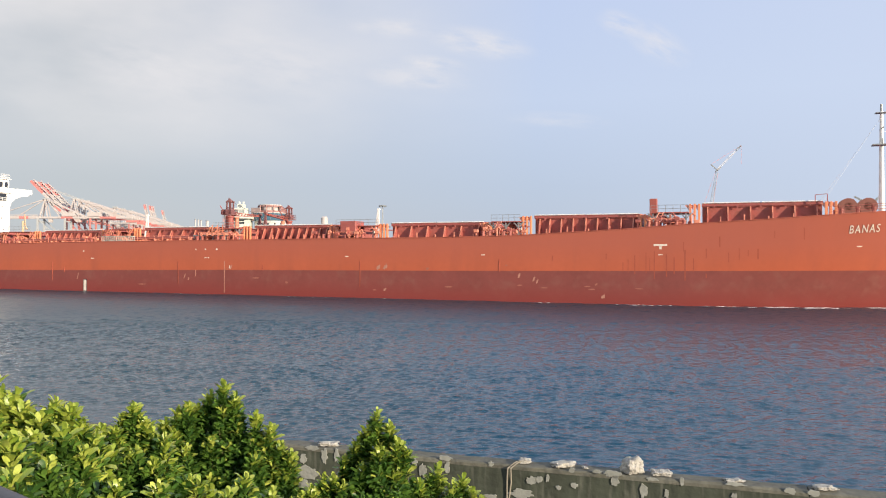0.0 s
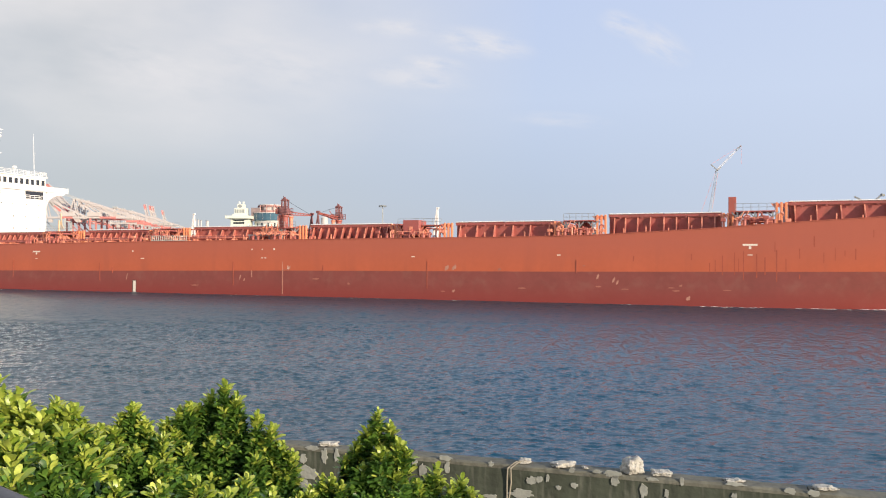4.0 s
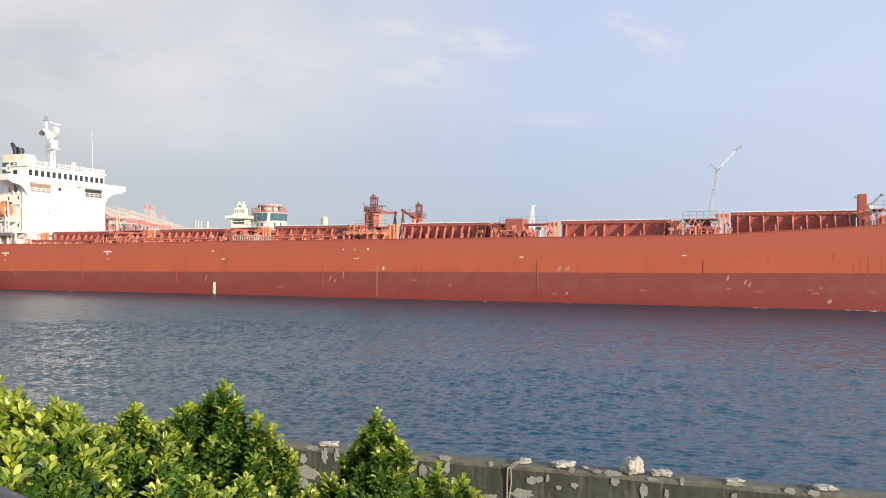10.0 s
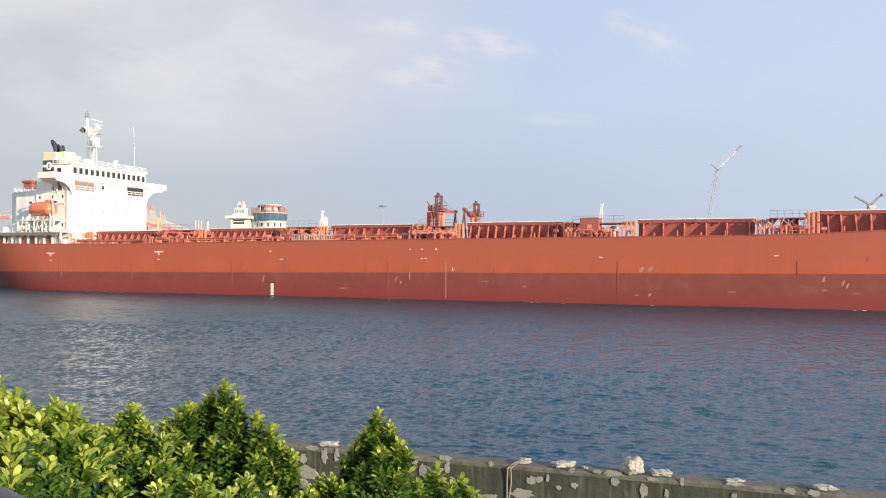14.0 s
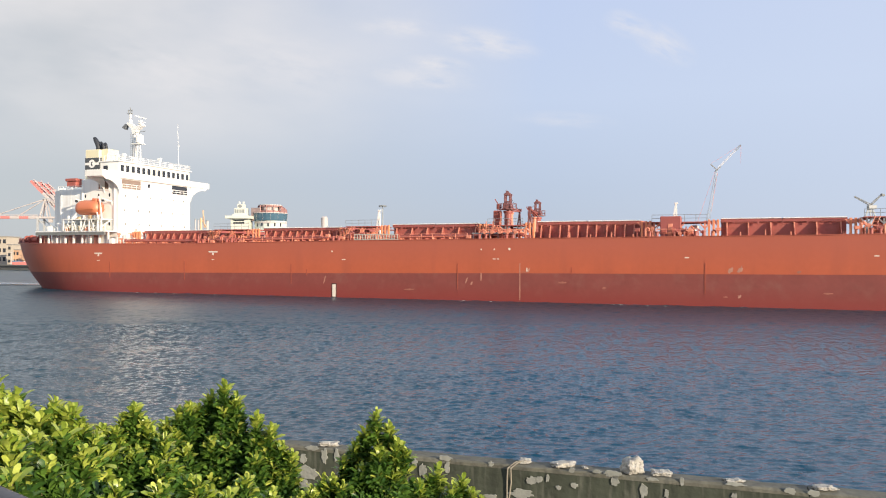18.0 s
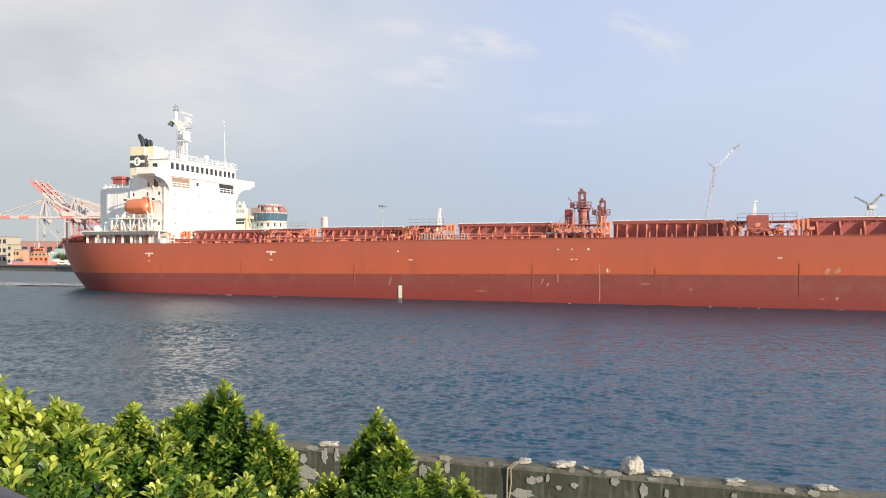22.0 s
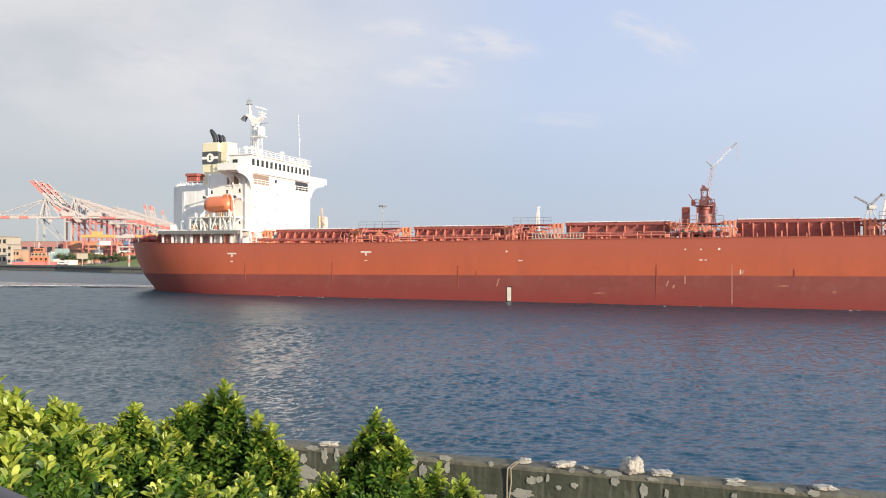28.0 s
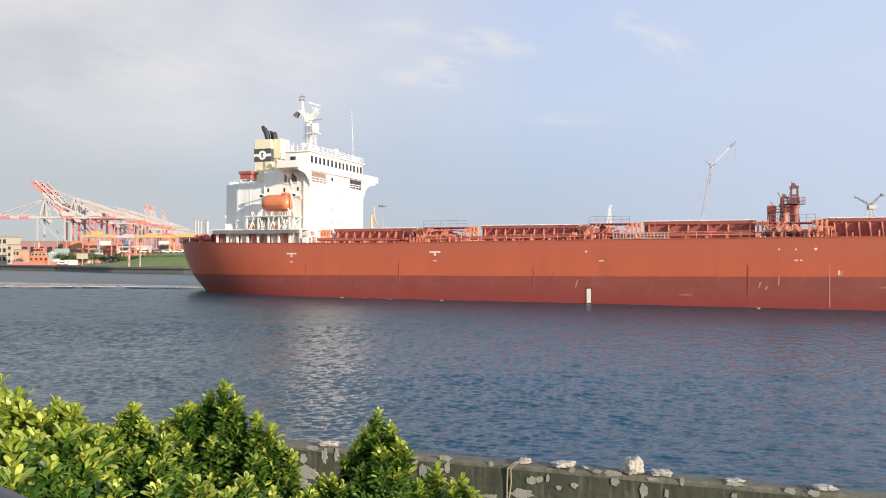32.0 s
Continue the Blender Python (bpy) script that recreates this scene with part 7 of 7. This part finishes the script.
# ---------------------------------------------------------------- shrubs
def leaf_material(name, dark, light, gloss):
    m = bpy.data.materials.new(name)
    m.use_nodes = True
    n, l = m.node_tree.nodes, m.node_tree.links
    p = n["Principled BSDF"]
    p.inputs["Roughness"].default_value = gloss
    ge = n.new("ShaderNodeNewGeometry")
    ra = n.new("ShaderNodeValToRGB")
    ra.color_ramp.elements[0].color = (*dark, 1)
    ra.color_ramp.elements[1].color = (*light, 1)
    l.new(ge.outputs["Random Per Island"], ra.inputs[0])
    co = n.new("ShaderNodeTexCoord")
    nz = n.new("ShaderNodeTexNoise")
    nz.inputs["Scale"].default_value, nz.inputs["Detail"].default_value = 60, 2
    l.new(co.outputs["Object"], nz.inputs["Vector"])
    hs = n.new("ShaderNodeHueSaturation")
    ma = n.new("ShaderNodeMath")
    ma.operation = "MULTIPLY_ADD"
    ma.inputs[1].default_value, ma.inputs[2].default_value = 0.6, 0.7
    l.new(nz.outputs["Fac"], ma.inputs[0])
    l.new(ma.outputs[0], hs.inputs["Value"])
    l.new(ra.outputs[0], hs.inputs["Color"])
    l.new(hs.outputs[0], p.inputs["Base Color"])
    tr = n.new("ShaderNodeBsdfTranslucent")
    l.new(hs.outputs[0], tr.inputs["Color"])
    mx = n.new("ShaderNodeMixShader")
    mx.inputs["Fac"].default_value = 0.22
    l.new(p.outputs[0], mx.inputs[1])
    l.new(tr.outputs[0], mx.inputs[2])
    l.new(mx.outputs[0], n["Material Output"].inputs["Surface"])
    return m


LEAF_OLD = leaf_material("mature_leaf", (0.036, 0.096, 0.019), (0.148, 0.272, 0.046), 0.30)
LEAF_NEW = leaf_material("young_leaf", (0.24, 0.34, 0.040), (0.53, 0.59, 0.12), 0.34)
TWIG = surface("green_brown_twig", (0.12, 0.11, 0.05), 0.8, vary=0.3, size=0.1)


def add_leaf(vs, fs, mats, base, along, up, length, width, fold, droop, which):
    """One blunt oval leaf, folded along its midrib and bent towards its tip."""
    side = along.cross(up).normalized()
    nor = side.cross(along).normalized()
    rows = []
    for k, wd, lift in ((0.0, 0.10, 0.0), (0.28, 0.52, 0.05), (0.60, 0.94, 0.06), (0.86, 0.96, 0.02), (1.0, 0.42, -0.04)):
        mid = base + along * (length * k) + nor * (length * (lift - droop * k * k))
        rows.append((mid - side * (width / 2 * wd) + nor * (width * fold * wd), mid, mid + side * (width / 2 * wd) + nor * (width * fold * wd)))
    i = len(vs)
    for r in rows:
        vs.extend(r)
    for k in range(4):
        o = i + 3 * k
        fs.append((o, o + 1, o + 4, o + 3))
        fs.append((o + 1, o + 2, o + 5, o + 4))
        mats.extend((which, which))


def shrub(x, y, spires, seed, label, big=1.0):
    """spires: (dx, dy, top, radius, reach, fresh): leafy leaders of one shrub, each a tapering column of shoots that end in whorls of leaves."""
    r = random.Random(seed)
    t = thing("shrub", label, "shrub", pose(x, y, 3.98), group="shrubs along the parapet")
    vs, fs, mats = [], [], []
    bmt = B()
    for dx, dy, top, rad, reach, fresh in spires:
        top -= 3.98 + 0.022 * big
        rod(bmt, (dx * 0.4, dy * 0.4, 0), (dx, dy, top - 0.03), 0.014, 0.004, 6)
        n = int(2 + 215 * (rad / 0.2) * (reach / 0.7) / big ** 1.6)
        for k in range(n):
            q = (k + r.random()) / n
            q = q ** 0.8
            z = top - q * reach
            env = rad * min(1.0, 0.03 + 1.25 * q ** 0.85) * (1 + 0.35 * noise.noise(Vector((dx * 5 + q * 7, seed, q * 4))))
            a = 2.39996 * k + r.uniform(-0.6, 0.6)
            rr = env * r.random() ** 0.38
            p = Vector((dx + rr * math.cos(a), dy + rr * math.sin(a), z))
            if q > 0.2 and noise.noise(Vector((x + p.x, y + p.y, p.z)) * 7.0) > 0.24:
                continue
            rim = rr / max(env, 0.01)
            lean = 0.18 + 0.8 * rim * min(1.0, 3 * q)
            out = Vector((math.cos(a) * lean, math.sin(a) * lean, 1.0)).normalized()
            # fewer young shoots lower down, partly the lower shade put into leaf colour
            young = q < 0.05 or (rim > 0.45 and r.random() < fresh * (1.15 - 0.6 * q))
            sz = r.uniform(0.72, 1.18) * big
            nl = 8 if k > 3 else 10
            for j in range(nl):
                b = 2.39996 * j + r.uniform(-0.35, 0.35)
                side = out.cross(Vector((math.cos(b), math.sin(b), 0.3))).normalized()
                spread = 0.16 + 0.86 * (1 - j / nl) ** 0.8 + r.uniform(-0.15, 0.2)
                al = (out * math.cos(spread) + side * math.sin(spread)).normalized()
                bs = p + out * (0.055 * sz * j / nl) - out * (0.06 * sz)
                inner = j >= nl - 3
                add_leaf(vs, fs, mats, bs, al, out - al * out.dot(al) * 0.999, 0.072 * sz * r.uniform(0.75, 1.1) * (0.8 if inner else 1.0), 0.0255 * sz * r.uniform(0.85, 1.15) * (0.75 if inner else 1.0),
                         r.uniform(0.0, 0.16), r.uniform(-0.04, 0.16), 1 if young and j > 1 else 0)
            if k % 4 == 0:
                rod(bmt, (dx + (p.x - dx) * 0.2, dy + (p.y - dy) * 0.2, z - 0.12), p, 0.004, 0.002, 4)
    part("stem", bmt, TWIG, t)
    me = bpy.data.meshes.new("foliage")
    me.from_pydata(vs, [], fs)
    me.materials.append(LEAF_OLD)
    me.materials.append(LEAF_NEW)
    me.polygons.foreach_set("material_index", mats)
    me.polygons.foreach_set("use_smooth", [True] * len(fs))
    part("foliage", me, None, t, "glossy green leaves with yellow-green young tips")
    return t


def leaders(ox, oy, rows):
    """Leaders from their bearing, slope and depth, with radius, reach and share of fresh shoots."""
    return [((px - 784) / 1358 * d - ox, d - oy, 6.6 - (py - 453.5) / 1358 * d, rad, reach, fresh) for px, py, d, rad, reach, fresh in rows]


# low and front leaders get few fresh shoots, painting their shade too
SHRUBS = [
    shrub(-1.75, 3.2, leaders(-1.75, 3.2, ((-4, 664, 3.2, 0.03, 0.12, 1.0), (30, 686, 3.25, 0.05, 0.3, 0.5), (14, 702, 3.2, 0.15, 0.6, 0.7), (46, 712, 3.2, 0.15, 0.6, 0.8), (100, 702, 3.2, 0.13, 0.7, 0.8), (125, 713, 3.2, 0.13, 0.6, 0.6),
                                           (72, 727, 3.15, 0.16, 0.6, 0.8), (148, 742, 3.2, 0.13, 0.6, 0.4), (-25, 704, 3.1, 0.18, 0.7, 0.5), (60, 762, 2.9, 0.2, 0.5, 0.3), (112, 757, 3.0, 0.18, 0.5, 0.3), (18, 768, 2.7, 0.2, 0.5, 0.25),
                                           (150, 790, 3.0, 0.17, 0.5, 0.2), (86, 812, 2.7, 0.18, 0.4, 0.15), (20, 835, 2.5, 0.18, 0.3, 0.12), (172, 770, 3.15, 0.13, 0.5, 0.3))), 1, "bright yellow-green leafy shrub in the sun beside the parapet", 1.18),
    shrub(-1.45, 3.6, leaders(-1.45, 3.6, ((237, 708, 3.6, 0.14, 0.8, 0.25), (221, 730, 3.6, 0.13, 0.7, 0.2), (256, 736, 3.6, 0.13, 0.7, 0.2), (182, 748, 3.5, 0.13, 0.6, 0.5), (204, 753, 3.5, 0.14, 0.6, 0.2), (268, 762, 3.6, 0.13, 0.6, 0.2),
                                           (291, 768, 3.55, 0.12, 0.5, 0.35), (236, 792, 3.35, 0.18, 0.5, 0.12), (196, 793, 3.3, 0.17, 0.5, 0.15), (274, 812, 3.35, 0.17, 0.4, 0.12))), 2, "glossy green leafy shrub with one pointed leader"),
    shrub(-1.15, 4.0, leaders(-1.15, 4.0, ((399, 676, 4.0, 0.13, 0.9, 0.06), (419, 698, 4.0, 0.13, 0.8, 0.1), (374, 694, 4.05, 0.14, 0.8, 0.04), (336, 708, 4.0, 0.12, 0.8, 0.08), (318, 722, 4.0, 0.12, 0.7, 0.05), (353, 714, 4.05, 0.13, 0.8, 0.03),
                                           (296, 741, 4.0, 0.11, 0.6, 0.05), (310, 760, 3.95, 0.15, 0.6, 0.03), (426, 738, 4.0, 0.14, 0.6, 0.06), (456, 726, 3.95, 0.09, 0.7, 0.75), (479, 748, 3.95, 0.10, 0.6, 0.6), (466, 770, 3.95, 0.14, 0.6, 0.25),
                                           (500, 780, 3.95, 0.11, 0.5, 0.25), (517, 797, 3.95, 0.09, 0.5, 0.35), (505, 832, 3.9, 0.15, 0.4, 0.15), (452, 805, 3.85, 0.15, 0.4, 0.25), (378, 775, 3.95, 0.16, 0.5, 0.02), (332, 788, 3.9, 0.16, 0.5, 0.05))),
          3, "tall glossy green leafy shrub with several pointed leaders"),
    shrub(-0.35, 4.0, leaders(-0.35, 4.0, ((668, 723, 4.0, 0.11, 0.8, 0.3), (691, 743, 4.0, 0.10, 0.7, 0.3), (651, 752, 4.0, 0.10, 0.7, 0.15), (633, 778, 4.0, 0.11, 0.6, 0.12), (707, 776, 3.95, 0.10, 0.6, 0.35), (720, 789, 3.95, 0.08, 0.5, 0.3),
                                           (613, 806, 4.0, 0.10, 0.5, 0.08), (676, 790, 3.9, 0.15, 0.5, 0.12), (643, 822, 3.9, 0.15, 0.4, 0.03), (703, 830, 3.9, 0.15, 0.4, 0.15))), 4, "conical glossy green leafy shrub beside the parapet"),
    shrub(-0.05, 4.0, leaders(-0.05, 4.0, ((774, 818, 4.0, 0.05, 0.4, 0.8), (762, 836, 4.0, 0.12, 0.4, 0.2), (818, 838, 4.0, 0.07, 0.4, 0.5), (802, 852, 3.95, 0.12, 0.4, 0.2), (741, 846, 3.95, 0.12, 0.4, 0.15), (836, 858, 3.95, 0.08, 0.4, 0.3),
                                           (850, 872, 3.95, 0.07, 0.3, 0.3), (572, 842, 3.9, 0.08, 0.4, 0.5), (588, 840, 3.9, 0.08, 0.4, 0.4), (552, 862, 3.85, 0.10, 0.3, 0.3), (607, 852, 3.85, 0.10, 0.4, 0.2), (532, 868, 3.8, 0.10, 0.3, 0.2))), 5, "low green leafy shrub with fresh tips"),
    shrub(-1.0, 3.2, leaders(-1.0, 3.2, ((336, 832, 3.05, 0.06, 0.3, 0.8), (352, 848, 3.05, 0.10, 0.3, 0.4), (374, 862, 3.1, 0.10, 0.3, 0.5), (206, 848, 2.95, 0.14, 0.3, 0.15), (282, 854, 3.0, 0.14, 0.3, 0.15), (436, 838, 3.3, 0.11, 0.4, 0.3),
                                         (122, 850, 2.7, 0.15, 0.3, 0.2), (404, 868, 3.2, 0.12, 0.3, 0.15), (480, 862, 3.4, 0.12, 0.3, 0.2))), 6, "low front shrub with broad green leaves"),
]

# ---------------------------------------------------------------- foam
FOAM = surface("white_foam", (0.75, 0.76, 0.77), 0.7, vary=0.15, size=0.6, fine=5)


def foam_sheet(name, blobs, label):
    bm = B()
    for x, y, a, b, s in blobs:
        n = 9
        vs = []
        for k in range(n):
            w = 6.28319 * k / n
            q = 1 + 0.5 * noise.noise(Vector((math.cos(w) * 1.5 + x, math.sin(w) * 1.5 + y, s)))
            vs.append((x + a * q * math.cos(w), y + b * q * math.sin(w)))
        lo = [bm.verts.new((p[0], p[1], 0.02)) for p in vs]
        mid = bm.verts.new((x, y, 0.05 + 0.03 * s))
        for k in range(n):
            bm.faces.new((lo[k], lo[(k + 1) % n], mid))
    return solid(name, bm, FOAM, label, "foam", kind="stuff")


rnd = random.Random(9)
blobs = []
for k in range(34):
    u0 = 90 + 49 * rnd.random() ** 0.7
    dens = min(1, (u0 - 86) / 30)
    out = 0.15 + 2.2 * rnd.random() ** 1.5
    for m in range(int(1 + 5 * dens * rnd.random())):
        u = u0 + rnd.uniform(-1.0, 1.0)
        blobs.append((u, -half_breadth(u, 0.3) - out - rnd.uniform(0, 0.25), rnd.uniform(0.2, 0.75) * (0.4 + 0.6 * dens), rnd.uniform(0.06, 0.2), rnd.random()))
for k in range(16):
    blobs.append((rnd.uniform(-40, 90), -HALF - rnd.uniform(0.4, 2.5), rnd.uniform(0.1, 0.4), rnd.uniform(0.04, 0.1), rnd.random()))
bow_foam = foam_sheet("bow_foam", blobs, "thin white foam along the ship's side")
blobs = []
for k in range(150):
    d = 110 * rnd.random() ** 1.6
    y = 0.9 - 0.37 * d + rnd.gauss(0, 0.2)
    blobs.append((-78.2 - d, y, rnd.uniform(0.8, 2.6), rnd.uniform(0.08, 0.24), rnd.random()))
wake_foam = foam_sheet("wake_foam", blobs, "streaks of white foam in the ship's wake")
for v in wake_foam.data.vertices:
    v.co.z += 0.36
# the smoothed band behind the stern, between two low ridges
bm = B()
rows = []
for i in range(71):
    d = 165 * (i / 70) ** 1.4
    u, yn, yf = -78.3 - d, 0.6 - 0.37 * d, 3.2 + min(5.0, 0.5 * d)
    f = math.exp(-d / 110) * (0.8 + 0.3 * noise.noise(Vector((d * 0.15, 0, 0))))
    f *= min(1.0, d / 9)
    yn += 0.5 * noise.noise(Vector((d * 0.11, 3, 0)))
    yf += 0.5 * noise.noise(Vector((d * 0.09, 7, 0)))
    prof = ((yn - min(2.0, 0.2 + d * 0.3), -0.15), (yn, 0.34 * f), (yn + 1.2, 0.22 * f), (yn + (yf - yn) * 0.5, 0.08), (yf - 1.8, 0.06), (yf, 0.32 * f), (yf + 2.5, -0.15))
    rows.append([bm.verts.new((u, y, z)) for y, z in prof])
for a, b in zip(rows, rows[1:]):
    for j in range(6):
        bm.faces.new((b[j], a[j], a[j + 1], b[j + 1]))
SLICK = WATER.copy()
SLICK.name = "smooth_wake_water"
sp = SLICK.node_tree.nodes["Principled BSDF"]
SLICK.node_tree.links.remove(sp.inputs["Roughness"].links[0])
sp.inputs["Roughness"].default_value = 0.12
ship_wake = solid("ship_wake", bm, SLICK, "smooth pale band of water in the ship's wake", "wake", kind="stuff", smooth=True)


def motions():
    rows = [(t, course(t)) for t in range(0, 33, 4)]
    walk(ship, rows)
    walk(bow_foam, rows)
    walk(wake_foam, rows)
    walk(ship_wake, rows)
    # ripples drift with the wind
    walk(water, [(t, pose(-0.22 * t, -0.10 * t, 0)) for t in (0, 8, 16, 24, 32)])
    # thin clouds drift towards the right
    for ob, x, y, d, tilt in CLOUDS:
        walk(ob, [(t, pose(at_px(x + 0.62 * t, d), d, up_px(y, d, x), 90, -tilt, 0)) for t in (0, 16, 32)])
    # the crane barge creeps away to the left
    x0 = at_px(1240, DB)
    walk(heavy, [(t, pose(x0 + s * SB5, DB, z)) for t, s, z in ((0, 0, 0), (9, 0, 0), (13, 0.8, 0), (17, -0.3, 0.1), (20, -2, 0.6), (23, -4.5, 1.0), (25.5, -6.2, 1.4), (28, -7.8, 1.8), (32, -10, 2.4))])
    # the shrubs stir in a light breeze
    for k, ob in enumerate(SHRUBS):
        m = ob.matrix_basis.copy()
        walk(ob, [(t * 2.0, m @ pose(0, 0, 0, 0.10 * math.sin(1.9 * t + k), 0.14 * math.sin(1.3 * t + 2 * k), 0)) for t in range(17)])


motions()
